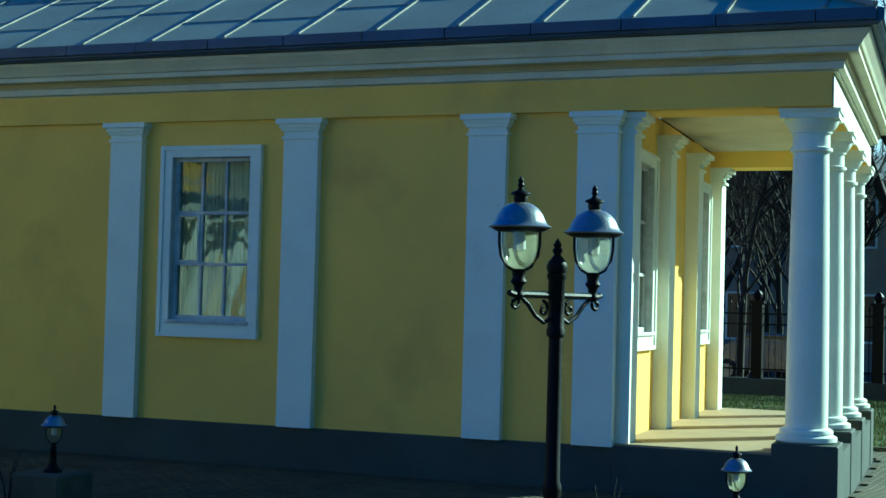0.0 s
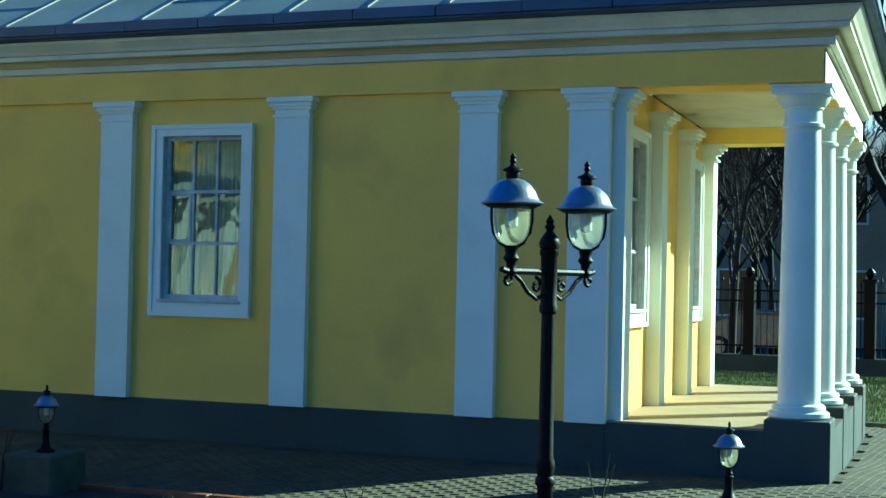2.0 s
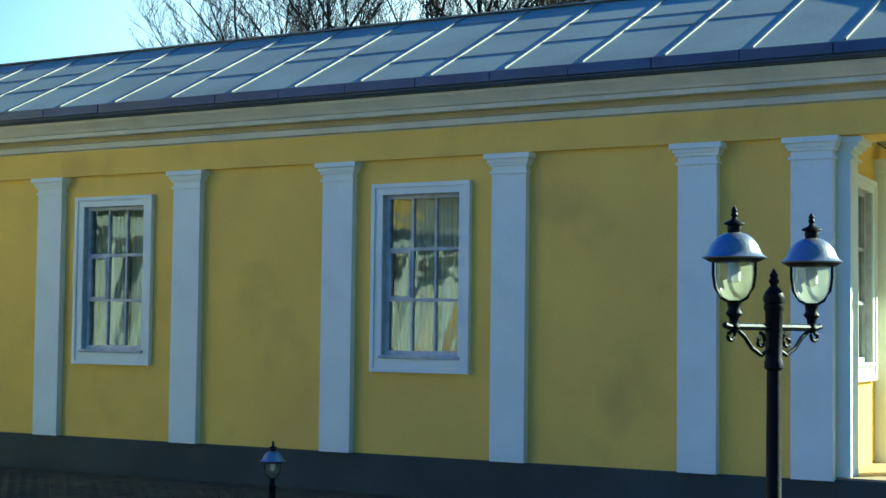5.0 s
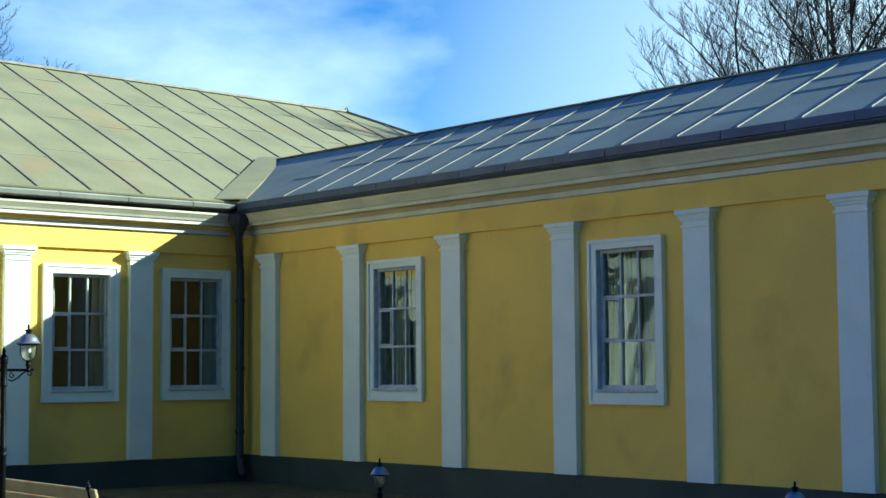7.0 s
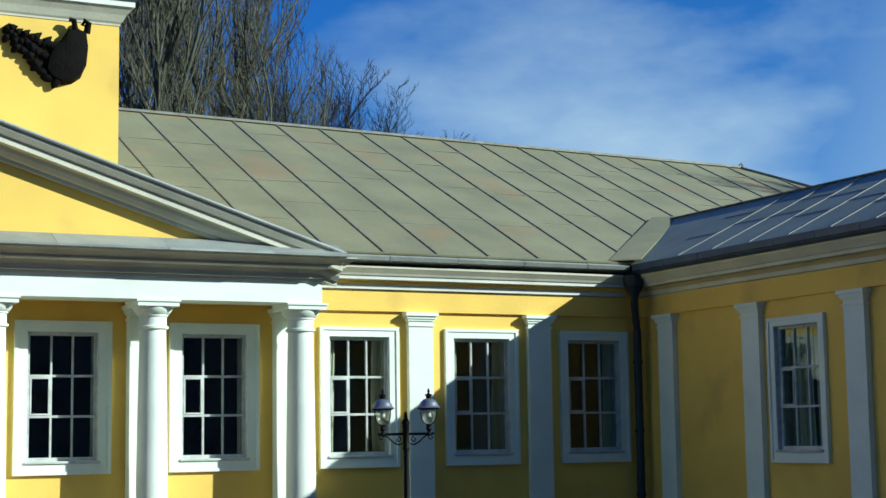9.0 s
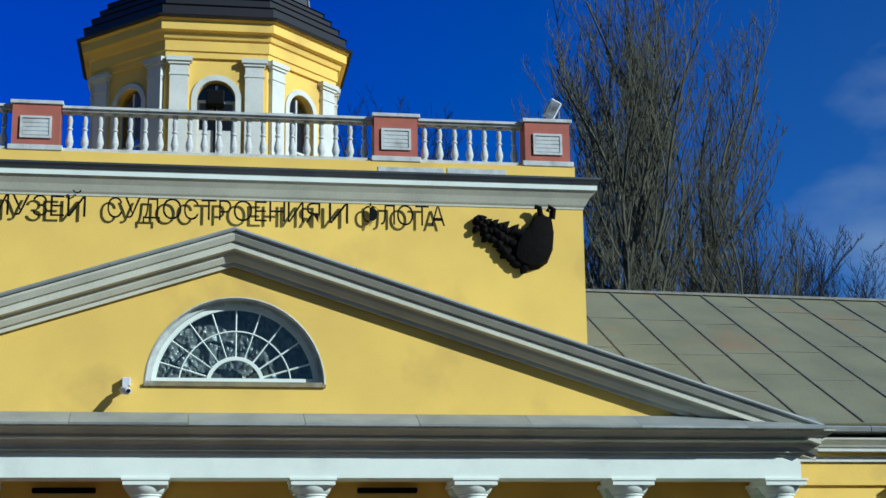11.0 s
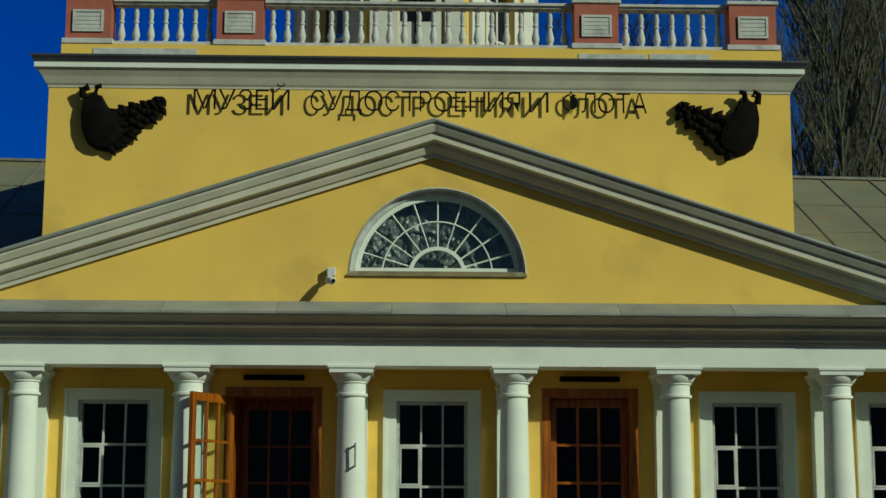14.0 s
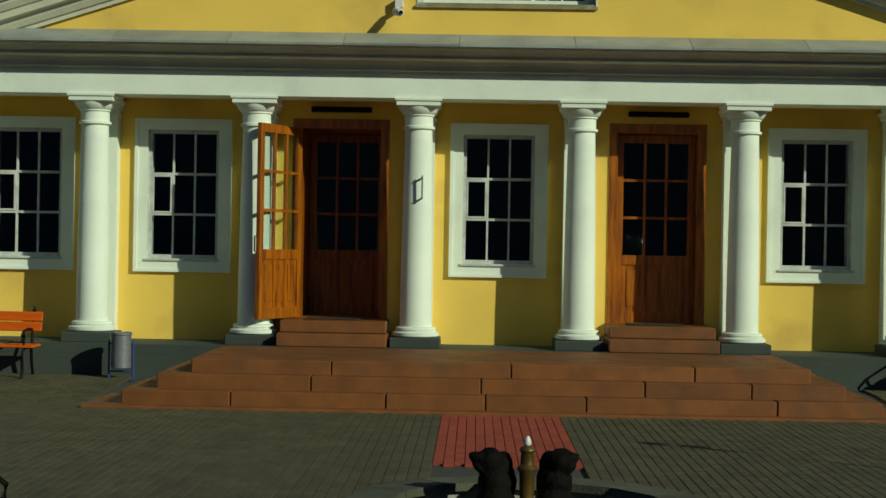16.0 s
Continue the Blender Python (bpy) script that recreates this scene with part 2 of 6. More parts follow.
M_GROUND = material("trodden_ground", (0.055, 0.055, 0.043), (0.035, 0.035, 0.029), 0.5, 20, 0.95, 0.3)
M_SOIL = material("dark_bed_soil", (0.022, 0.018, 0.012), (0.014, 0.012, 0.008), 2, 25, 0.95, 0.8)
M_GRASS = material("lawn_turf", (0.055, 0.085, 0.014), (0.038, 0.055, 0.011), 1.5, 40, 0.95, 0.6)
M_BLADE = material("grass_blade", (0.10, 0.16, 0.02), (0.14, 0.14, 0.03), 3, 30, 0.8, 0.0, rnd=0.3)
M_CONCRETE = material("pale_concrete", (0.33, 0.33, 0.30), (0.24, 0.24, 0.22), 2, 50, 0.9, 0.3, spots=0.4, spot_color=(0.15, 0.16, 0.13))
M_WOOD = material("varnished_oak", (0.42, 0.125, 0.006), (0.15, 0.038, 0.003), 3, 30, 0.38, 0.12, stretch=(6, 6, 0.6), coat=0.2)
M_BENCH = material("orange_bench_slat", (0.62, 0.115, 0.004), (0.48, 0.075, 0.004), 3, 40, 0.6, 0.1, spec=0.2, stretch=(0.6, 6, 6))
M_WORN = material("worn_bench_slat", (0.42, 0.33, 0.13), (0.33, 0.28, 0.16), 4, 40, 0.7, 0.2, spots=0.9, spot_color=(0.55, 0.17, 0.02), spot_scale=4.5)
M_BRICKRED = material("terracotta_paint", (0.42, 0.125, 0.08), (0.33, 0.10, 0.065), 3, 50, 0.85, 0.2, spots=0.4, spot_color=(0.30, 0.16, 0.12), spot_scale=3)
M_STONE = material("balustrade_stone", (0.62, 0.62, 0.58), (0.45, 0.45, 0.41), 5, 60, 0.85, 0.25, spots=0.4, spot_color=(0.25, 0.25, 0.21), spot_scale=5)
M_BARK = material("tree_bark", (0.020, 0.017, 0.014), (0.012, 0.010, 0.009), 2, 20, 0.9, 0.5)
M_POPLAR = material("poplar_bark", (0.115, 0.11, 0.068), (0.055, 0.052, 0.034), 2, 20, 0.9, 0.4)
M_CURTAIN = material("cream_curtain", (0.90, 0.88, 0.76), (0.82, 0.80, 0.66), 2, 40, 0.9, 0.1, stretch=(4, 4, 0.5))
_n, _l = M_CURTAIN.node_tree.nodes, M_CURTAIN.node_tree.links
_thin, _mixc = _n.new("ShaderNodeBsdfTranslucent"), _n.new("ShaderNodeMixShader")
_thin.inputs["Color"].default_value, _mixc.inputs[0].default_value = (0.90, 0.86, 0.62, 1), 0.45
_l.new(_n["Principled BSDF"].outputs[0], _mixc.inputs[1])
_l.new(_thin.outputs[0], _mixc.inputs[2])
_l.new(_mixc.outputs[0], _n["Material Output"].inputs["Surface"])
# one dark colour holds the gloom of the rooms behind the glass
M_DIMROOM = material("dim_room_tone", (0.16, 0.14, 0.11), (0.12, 0.10, 0.08), 1, 20, 0.9, 0.0)
M_FLOOR = material("porch_tile", (0.38, 0.285, 0.15), (0.30, 0.22, 0.12), 2, 40, 0.7, 0.1)
M_BINGREY = material("grey_bin_metal", (0.22, 0.22, 0.24), (0.15, 0.15, 0.17), 4, 40, 0.5, 0.1, metal=0.3)
M_BLUE = material("blue_paint", (0.03, 0.06, 0.28), (0.02, 0.04, 0.2), 4, 40, 0.45, 0.05)
M_HOUSE = material("pale_house_render", (0.34, 0.31, 0.22), (0.26, 0.24, 0.18), 0.6, 10, 0.9, 0.1)
M_SLATE = material("corrugated_slate", (0.20, 0.21, 0.22), (0.14, 0.15, 0.16), 2, 20, 0.9, 0.2)
M_BRASS = material("aged_brass", (0.30, 0.19, 0.05), (0.18, 0.12, 0.04), 5, 40, 0.4, 0.1, metal=0.8)
M_WHITEBOX = material("white_lacquer", (0.7, 0.7, 0.7), (0.6, 0.6, 0.6), 5, 50, 0.4, 0.03)
M_CAR = material("car_paint", (0.04, 0.08, 0.16), (0.04, 0.07, 0.14), 2, 40, 0.25, 0.0, coat=0.5)
M_TYRE = material("tyre_rubber", (0.02, 0.02, 0.02), None, 5, 60, 0.8, 0.1)


def glass(name, tint, rough=0.02):
    m = bpy.data.materials.new(name)
    m.use_nodes = True
    n, l = m.node_tree.nodes, m.node_tree.links
    n.clear()
    o, mx = n.new("ShaderNodeOutputMaterial"), n.new("ShaderNodeMixShader")
    tr, gl, fr = n.new("ShaderNodeBsdfTransparent"), n.new("ShaderNodeBsdfGlossy"), n.new("ShaderNodeLayerWeight")
    tr.inputs["Color"].default_value = (*tint, 1)
    gl.inputs["Roughness"].default_value = rough
    fr.inputs["Blend"].default_value = 0.5
    pw, sc = n.new("ShaderNodeMath"), n.new("ShaderNodeMath")
    pw.operation, sc.operation = "POWER", "MULTIPLY_ADD"
    pw.inputs[1].default_value, sc.inputs[1].default_value, sc.inputs[2].default_value = 4.0, 0.8, 0.05
    l.new(fr.outputs["Facing"], pw.inputs[0])
    l.new(pw.outputs[0], sc.inputs[0])
    nz, bu, tcx = n.new("ShaderNodeTexNoise"), n.new("ShaderNodeBump"), n.new("ShaderNodeTexCoord")
    nz.inputs["Scale"].default_value = 2.5
    bu.inputs["Strength"].default_value, bu.inputs["Distance"].default_value = 0.12, 0.03
    l.new(tcx.outputs["Object"], nz.inputs["Vector"])
    l.new(nz.outputs["Fac"], bu.inputs["Height"])
    l.new(bu.outputs[0], gl.inputs["Normal"])
    l.new(sc.outputs[0], mx.inputs[0])
    l.new(tr.outputs[0], mx.inputs[1])
    l.new(gl.outputs[0], mx.inputs[2])
    l.new(mx.outputs[0], o.inputs["Surface"])
    return m


M_GLASS = glass("window_glass", (0.82, 0.88, 0.86))
M_LAMPGLASS = glass("lamp_glass", (0.88, 0.90, 0.84), 0.08)
_n, _l = M_LAMPGLASS.node_tree.nodes, M_LAMPGLASS.node_tree.links
_milk, _mix2 = _n.new("ShaderNodeBsdfTranslucent"), _n.new("ShaderNodeMixShader")
_milk.inputs["Color"].default_value = (0.62, 0.66, 0.46, 1)
_mix2.inputs[0].default_value = 0.2
_first = [x for x in _n if x.bl_idname == "ShaderNodeMixShader" and x != _mix2][0]
_out = [x for x in _n if x.bl_idname == "ShaderNodeOutputMaterial"][0]
_l.new(_first.outputs[0], _mix2.inputs[1])
_l.new(_milk.outputs[0], _mix2.inputs[2])
_l.new(_mix2.outputs[0], _out.inputs["Surface"])
M_PIPE = material("dark_pipe_paint", (0.028, 0.034, 0.045), (0.02, 0.025, 0.03), 4, 40, 0.5, 0.1)
M_CORNICE = material("cream_cornice_paint", (0.63, 0.60, 0.46), (0.51, 0.49, 0.38), 1.5, 45, 0.8, 0.08, spots=0.4, spot_color=(0.36, 0.35, 0.28), spot_scale=1.6)
# wing copies of the cornice paints: their look in shade is coloured in
M_SHADECORNICE = material("cornice_paint_shade_tone", (0.70, 0.66, 0.48), (0.59, 0.56, 0.41), 1.5, 45, 0.8, 0.08, spots=0.4, spot_color=(0.40, 0.36, 0.24), spot_scale=1.6)
M_SHADEBAND = material("yellow_band_shade_tone", (0.50, 0.40, 0.18), (0.42, 0.34, 0.16), 1.5, 45, 0.8, 0.08, spots=0.4, spot_color=(0.32, 0.27, 0.15), spot_scale=1.6)
M_FILLET = material("grey_white_fillet_paint", (0.70, 0.70, 0.62), (0.58, 0.58, 0.52), 1.5, 45, 0.8, 0.08, spots=0.4, spot_color=(0.40, 0.40, 0.34), spot_scale=1.6)
M_COPING = material("mossy_coping", (0.095, 0.092, 0.058), (0.055, 0.06, 0.036), 4, 60, 0.9, 0.4, rnd=0.2)
M_WORNSILL = material("worn_brown_ledge", (0.30, 0.24, 0.12), (0.18, 0.15, 0.09), 4, 50, 0.85, 0.2, spots=0.5, spot_color=(0.5, 0.5, 0.45), spot_scale=3)
M_LETTER = material("black_letter_paint", (0.006, 0.006, 0.006), (0.010, 0.009, 0.008), 8, 40, 0.8, 0.0, spec=0.1)


# ---- building helpers ----
def box(bm, x0, x1, y0, y1, z0, z1):
    v = [bm.verts.new(p) for p in ((x0, y0, z0), (x1, y0, z0), (x1, y1, z0), (x0, y1, z0), (x0, y0, z1), (x1, y0, z1), (x1, y1, z1), (x0, y1, z1))]
    for f in ((0, 3, 2, 1), (4, 5, 6, 7), (0, 1, 5, 4), (1, 2, 6, 5), (2, 3, 7, 6), (3, 0, 4, 7)):
        bm.faces.new([v[i] for i in f])
    return bm


def boxes(*rows):
    bm = bmesh.new()
    for r in rows:
        box(bm, *r)
    return bm


def soft_box(x0, x1, y0, y1, z0, z1, r=0.01):
    bm = boxes((x0, x1, y0, y1, z0, z1))
    bmesh.ops.bevel(bm, geom=bm.edges[:], offset=r, segments=1, affect="EDGES")
    return bm


def lathe(profile, n=20, cx=0, cy=0, bm=None, a0=0.0):
    """A turned body from (radius, z) pairs."""
    bm = bm or bmesh.new()
    rings = []
    for r, z in profile:
        rings.append([bm.verts.new((cx + r * math.cos(a0 + 2 * math.pi * k / n), cy + r * math.sin(a0 + 2 * math.pi * k / n), z)) for k in range(n)])
    for a, b in zip(rings, rings[1:]):
        for k in range(n):
            bm.faces.new((a[k], a[(k + 1) % n], b[(k + 1) % n], b[k]))
    bm.faces.new(rings[0][::-1])
    bm.faces.new(rings[-1])
    return bm


def tube(pts, r0, r1=None, n=8, bm=None):
    """A round bar along points."""
    bm = bm or bmesh.new()
    r1 = r0 if r1 is None else r1
    pts = [Vector(p) for p in pts]
    rings = []
    for i, p in enumerate(pts):
        d = (pts[min(i + 1, len(pts) - 1)] - pts[max(i - 1, 0)]).normalized()
        a = d.cross(Vector((0, 0, 1)) if abs(d.z) < 0.9 else Vector((1, 0, 0))).normalized()
        b = d.cross(a)
        r = r0 + (r1 - r0) * i / (len(pts) - 1)
        rings.append([bm.verts.new(p + r * (a * math.cos(2 * math.pi * k / n) + b * math.sin(2 * math.pi * k / n))) for k in range(n)])
    for a, b in zip(rings, rings[1:]):
        for k in range(n):
            bm.faces.new((a[k], a[(k + 1) % n], b[(k + 1) % n], b[k]))
    bm.faces.new(rings[0][::-1])
    bm.faces.new(rings[-1])
    return bm


def sweep(path, profile, closed=False, bm=None):
    """A moulding: (out, z) profile carried along plan points with mitred corners; out is to the right of the way."""
    bm = bm or bmesh.new()
    n = len(path)
    rings = []
    for i in range(n):
        p = Vector(path[i])
        nor = []
        for a, b in (((i - 1) % n, i), (i, (i + 1) % n)):
            if not closed and (b == 0 or (a == n - 1)):
                continue
            d = (Vector(path[b]) - Vector(path[a])).normalized()
            nor.append(Vector((d.y, -d.x)))
        m = sum(nor, Vector((0, 0)))
        m = m / m.length_squared * len(nor) if len(nor) == 1 else m * (2 / m.length_squared)
        rings.append([bm.verts.new((p.x + m.x * o, p.y + m.y * o, z)) for o, z in profile])
    k = len(profile)
    pairs = list(zip(rings, rings[1:])) + ([(rings[-1], rings[0])] if closed else [])
    for a, b in pairs:
        for j in range(k):
            bm.faces.new((a[j], b[j], b[(j + 1) % k], a[(j + 1) % k]))
    if not closed:
        bm.faces.new(rings[0][::-1])
        bm.faces.new(rings[-1])
    bmesh.ops.recalc_face_normals(bm, faces=bm.faces[:])
    return bm


def smooth(ob, angle=40):
    for p in ob.data.polygons:
        p.use_smooth = True
    ob.data.set_sharp_from_angle(angle=radians(angle))
    return ob


def part(name, bm, mat, parent=None, label="", round_=False):
    me = bpy.data.meshes.new(name)
    bmesh.ops.recalc_face_normals(bm, faces=bm.faces[:])
    bm.to_mesh(me)
    bm.free()
    me.materials.append(mat)
    ob = new(name, me)
    ob.parent = parent
    if label:
        ob["label"] = label
    if round_:
        smooth(ob)
    return ob


def share(name, me, parent, m):
    """One more piece on a mesh that is already there."""
    ob = new(name, me)
    ob.parent, ob.matrix_local = parent, m
    return ob


def thing(name, label, category, group="", kind="", at=None):
    ob = new(name)
    ob.empty_display_size = 0.3
    if at is not None:
        ob.matrix_world = at
    return tagged(ob, label, category, group, kind)


def wall(bm, a, b, t, z0, z1, holes, axis):
    """A wall from a to b along an axis, between the faces t; holes are (a, b, z0, z1)."""
    def put(u0, u1, w0, w1):
        if axis == "x":
            box(bm, u0, u1, t[0], t[1], w0, w1)
        else:
            box(bm, t[0], t[1], u0, u1, w0, w1)
    u = a
    for h0, h1, w0, w1 in sorted(holes):
        put(u, h0, z0, z1)
        put(h0, h1, z0, w0)
        put(h0, h1, w1, z1)
        u = h1
    put(u, b, z0, z1)
    return bm


def merged(bm):
    bmesh.ops.remove_doubles(bm, verts=bm.verts[:], dist=0.0005)
    return bm


# ---- plan ----
WX = 14.98           # west face of the wing
WE = 22.00           # east face of the wing
WS = -18.99          # south face of the wing behind its porch
WP = -21.20          # front of the wing's porch
ME = 27.5            # east end of the main block
MW = -27.5
MD = 14.2            # depth of the main block
BAY = 2.35
COLS = [(i - 3.5) * BAY for i in range(8)]
WIN_Z0 = 1.575
HOLE = 0.53          # half of the clear opening
HZ0, HZ1 = 1.76, 3.68
PIL_Y = (-18.79, -17.545, -15.265, -12.90, -10.535, -8.12, -5.725, -3.26, -0.885)
WING_WIN = (-14.05, -9.235, -4.31)
MAIN_WIN = (9.50, 11.745, 13.96)
PORCH_WIN = (-3 * BAY, -2 * BAY, 0.0, 2 * BAY, 3 * BAY)
DOORS = (-BAY, BAY)
DZ0, DZ1, DHW = 0.92, 3.88, 0.72
SOUTH_PIL = (15.30, 17.43, 19.55, 21.68)
SOUTH_WIN = (16.365, 20.615)
SKEW = 0.093         # the wing's end is not quite square to its side
TURN = math.degrees(math.atan(SKEW))


def off(x):
    return SKEW * (x - WX)


def skew(ob):
    for v in ob.data.vertices:
        v.co.y += off(v.co.x)
    return ob



def ground_z(x, y):
    def s(t):
        t = min(max(t, 0.0), 1.0)
        return t * t * (3 - 2 * t)
    near = 0.11 * max(s((y + 4.6) / 3.2) if x < 16 else 0.0, s((x - 11.2) / 3.3) if (x < 23 and y > -22.5) else 0.0)
    return near if x < 15.5 else min(near, 0.11 * (1 - s((x - 15.5) / 3)))


# ---- ground ----
gx = [-2500, -900, -300, -120, -60] + list(np.arange(-40, 60.1, 1.0)) + [90, 160, 400, 1000, 2500]
gy = [-2500, -900, -300, -120, -60] + list(np.arange(-40, 20.1, 1.0)) + [40, 80, 200, 600, 2500]
bm = bmesh.new()
grid = [[bm.verts.new((x, y, ground_z(x, y) - 0.02)) for y in gy] for x in gx]
for i in range(len(gx) - 1):
    for j in range(len(gy) - 1):
        bm.faces.new((grid[i][j], grid[i + 1][j], grid[i + 1][j + 1], grid[i][j + 1]))
tagged(part("ground", bm, M_GROUND, round_=True), "grey trodden ground round the museum", "ground", kind="structure")

# ---- main block walls ----
main_holes = [(x - HOLE, x + HOLE, HZ0, HZ1) for x in PORCH_WIN + MAIN_WIN] + [(x - DHW, x + DHW, DZ0, DZ1) for x in DOORS]
bm = bmesh.new()
wall(bm, MW, WX + 0.3, (0.0, 0.45), 0.55, 4.83, main_holes, "x")
main_wall = tagged(part("wall_south", merged(bm), M_YELLOW), "yellow plastered museum wall with windows and doors", "wall", kind="structure")
bm = boxes((MW, ME, MD - 0.45, MD, 0.0, 4.83), (MW, MW + 0.45, 0.45, MD - 0.45, 0, 4.83), (ME - 0.45, ME, -0.0, MD - 0.45, 0, 4.83), (WE, ME - 0.45, 0.0, 0.45, 0, 4.83))
tagged(part("wall_north", bm, M_YELLOW), "yellow plastered outer walls of the main block", "wall", kind="structure")
tagged(part("wall_inner", boxes((MW + 0.5, ME - 0.5, 4.6, 4.8, 0.5, 4.6)), M_DIMROOM), "inner wall of the museum rooms in a dim dark tone", "wall", kind="structure")
tagged(part("floor", boxes((MW + 0.45, ME - 0.45, 0.45, MD - 0.45, 0.6, 0.7), (WX + 0.45, WE - 0.45, WS + 1.3, 0.45, 0.6, 0.7)), M_DIMROOM), "dark-toned floor of the unlit rooms", "floor", kind="structure")
tagged(part("ceiling", boxes((MW + 0.45, ME - 0.45, 0.45, MD - 0.45, 4.55, 4.65), (WX + 0.45, WE - 0.45, WS + 1.3, 0.45, 4.55, 4.65)), M_DIMROOM), "plain ceiling of the museum rooms", "ceiling", kind="structure")

# ---- wing walls ----
bm = bmesh.new()
wall(bm, WS, 0.0, (WX, WX + 0.45), 0.588, 4.83, [(y - HOLE, y + HOLE, HZ0, HZ1) for y in WING_WIN], "y")
wing_wall = tagged(part("wall_west", merged(bm), M_YELLOW), "yellow plastered west wall of the wing in shade", "wall", kind="structure")
bm = bmesh.new()
wall(bm, WX + 0.45, WE, (WS, WS + 0.22), 0.62, 4.3, [(x - HOLE, x + HOLE, HZ0, HZ1) for x in SOUTH_WIN], "x")
south_wall = tagged(skew(part("wall_porch", merged(bm), M_YELLOW)), "yellow plastered wall behind the wing porch", "wall", kind="structure")
bm = bmesh.new()
wall(bm, WS + 0.22 + off(WE), 0.0, (WE - 0.45, WE), 0.0, 4.83, [(y - HOLE, y + HOLE, HZ0, HZ1) for y in WING_WIN], "y")
tagged(part("wall_east", merged(bm), M_YELLOW), "yellow plastered east wall of the wing", "wall", kind="structure")

# ---- plinths ----
bm = boxes((WX - 0.03, WX + 0.5, WS, -0.02, -0.1, 0.588), (8.9, WX - 0.03, -0.06, 0.4, -0.1, 0.57), (MW, -8.9, -0.06, 0.4, -0.1, 0.57))
tagged(part("plinth", bm, M_PLINTH), "dark grey-green painted plinth under the walls", "plinth", kind="structure")

# ---- entablature bands ----
CORNICE = [(0, 4.43), (0.05, 4.435), (0.05, 4.45), (0.10, 4.455), (0.10, 4.53), (0.13, 4.535), (0.13, 4.597), (0.24, 4.60), (0.25, 4.655), (0.28, 4.665), (0.30, 4.70), (0.35, 4.755), (0.37, 4.775), (0.37, 4.81), (0, 4.81)]
wing_line = [(WX, -0.06), (WX, WP), (WE, WP + off(WE)), (WE, -0.06)]

# out lies to the right of the way: the wing's west face is walked southwards
tagged(part("frieze_wing", sweep([(WX, -0.06), (WX, WP + 0.001)], [(0.0, 4.10), (0.06, 4.10), (0.06, 4.435), (0.0, 4.435)]), M_YELLOW), "plain yellow frieze band of the wing", "frieze", kind="structure")
tagged(part("frieze_main", sweep([(8.55, 0.0), (WX - 0.06, 0.0)], [(0.0, 4.10), (0.06, 4.10), (0.06, 4.435), (0.0, 4.435)]), M_YELLOW), "plain yellow frieze band of the main wall", "frieze", kind="structure")
tagged(part("cornice_wing", sweep(wing_line, CORNICE), M_SHADECORNICE), "white moulded cornice of the wing", "cornice", kind="structure")
tagged(part("cornice_main", sweep([(8.55, 0.0), (WX - 0.38, 0.0)], CORNICE), M_CORNICE), "white moulded cornice of the main wall", "cornice", kind="structure")
tagged(part("cornice_west", sweep([(MW, 0.0), (-8.55, 0.0)], CORNICE), M_CORNICE), "white moulded cornice of the far main wall", "cornice", kind="structure")
for nm, line in (("fillet_wing", wing_line), ("fillet_main", [(8.55, 0.0), (WX - 0.38, 0.0)]), ("fillet_west", [(MW, 0.0), (-8.55, 0.0)])):
    bm = sweep(line, [(0.1, 4.603), (0.256, 4.603), (0.256, 4.652), (0.1, 4.652)])
    sweep(line, [(0.0, 4.458), (0.11, 4.458), (0.11, 4.527), (0.0, 4.527)], False, bm)
    tagged(part(nm, bm, M_SHADECORNICE if line is wing_line else M_FILLET), "thin white fillets along the cornice", "trim", kind="structure")
    tagged(part(nm.replace("fillet", "cornice_band"), sweep(line, [(0.0, 4.538), (0.136, 4.538), (0.136, 4.595), (0.0, 4.595)]), M_SHADEBAND if line is wing_line else M_YELLOW), "yellow band between the wing's cornice mouldings in a shade tone" if line is wing_line else "yellow painted band between the cornice mouldings", "trim", kind="structure")
# porch beam of the wing, yellow on the west face, white and lit on the front
tagged(skew(part("porch_beam", boxes((WX + 0.002, WX + 0.6, WP, WS, 4.094, 4.40), (WX + 0.6, WE, WP, WP + 0.55, 4.09, 4.40), (WE - 0.55, WE, WP + 0.55, WS, 4.09, 4.40)), M_YELLOW)), "yellow plastered beam over the porch columns", "beam", kind="structure")
tagged(skew(part("frieze_porch", boxes((WX - 0.05, WE + 0.05, WP - 0.012, WP - 0.002, 4.10, 4.39)), M_WHITE)), "white painted front of the porch beam", "frieze", kind="structure")
# the ceiling's tan from light off the yellow walls is put into its colour
tagged(skew(part("ceiling_porch", boxes((WX + 0.6, WE - 0.55, WP + 0.55, WS, 4.32, 4.40)), M_CORNICE)), "white ceiling of the wing porch, toned for reflected yellow", "ceiling", kind="structure")

# ---- gutters: sheet lengths butted end to end ----
GUT = [(0.28, 4.858), (0.48, 4.861), (0.505, 4.868), (0.505, 4.978), (0.45, 4.993), (0.28, 5.003)]
gutter_wing = thing("gutter_wing", "dark blue-grey sheet gutter along the wing eaves", "gutter", kind="structure")


def piece_line(name, a, b, step, prof, mat, parent, gap=0.006):
    a, b = Vector(a), Vector(b)
    d, total = (b - a).normalized(), (b - a).length
    u = 0.0
    while u < total - 0.05:
        w = min(u + step, total)
        p, q = a + d * (u + gap), a + d * (w - gap)
        part(name, sweep([tuple(p), tuple(q)], [(o + random.uniform(-0.006, 0.006), z) for o, z in prof]), mat, parent)
        u = w


piece_line("gutter_sheet", (WX, -0.52), (WX, WP - 0.48), 0.98, GUT, M_GUTTER, gutter_wing)
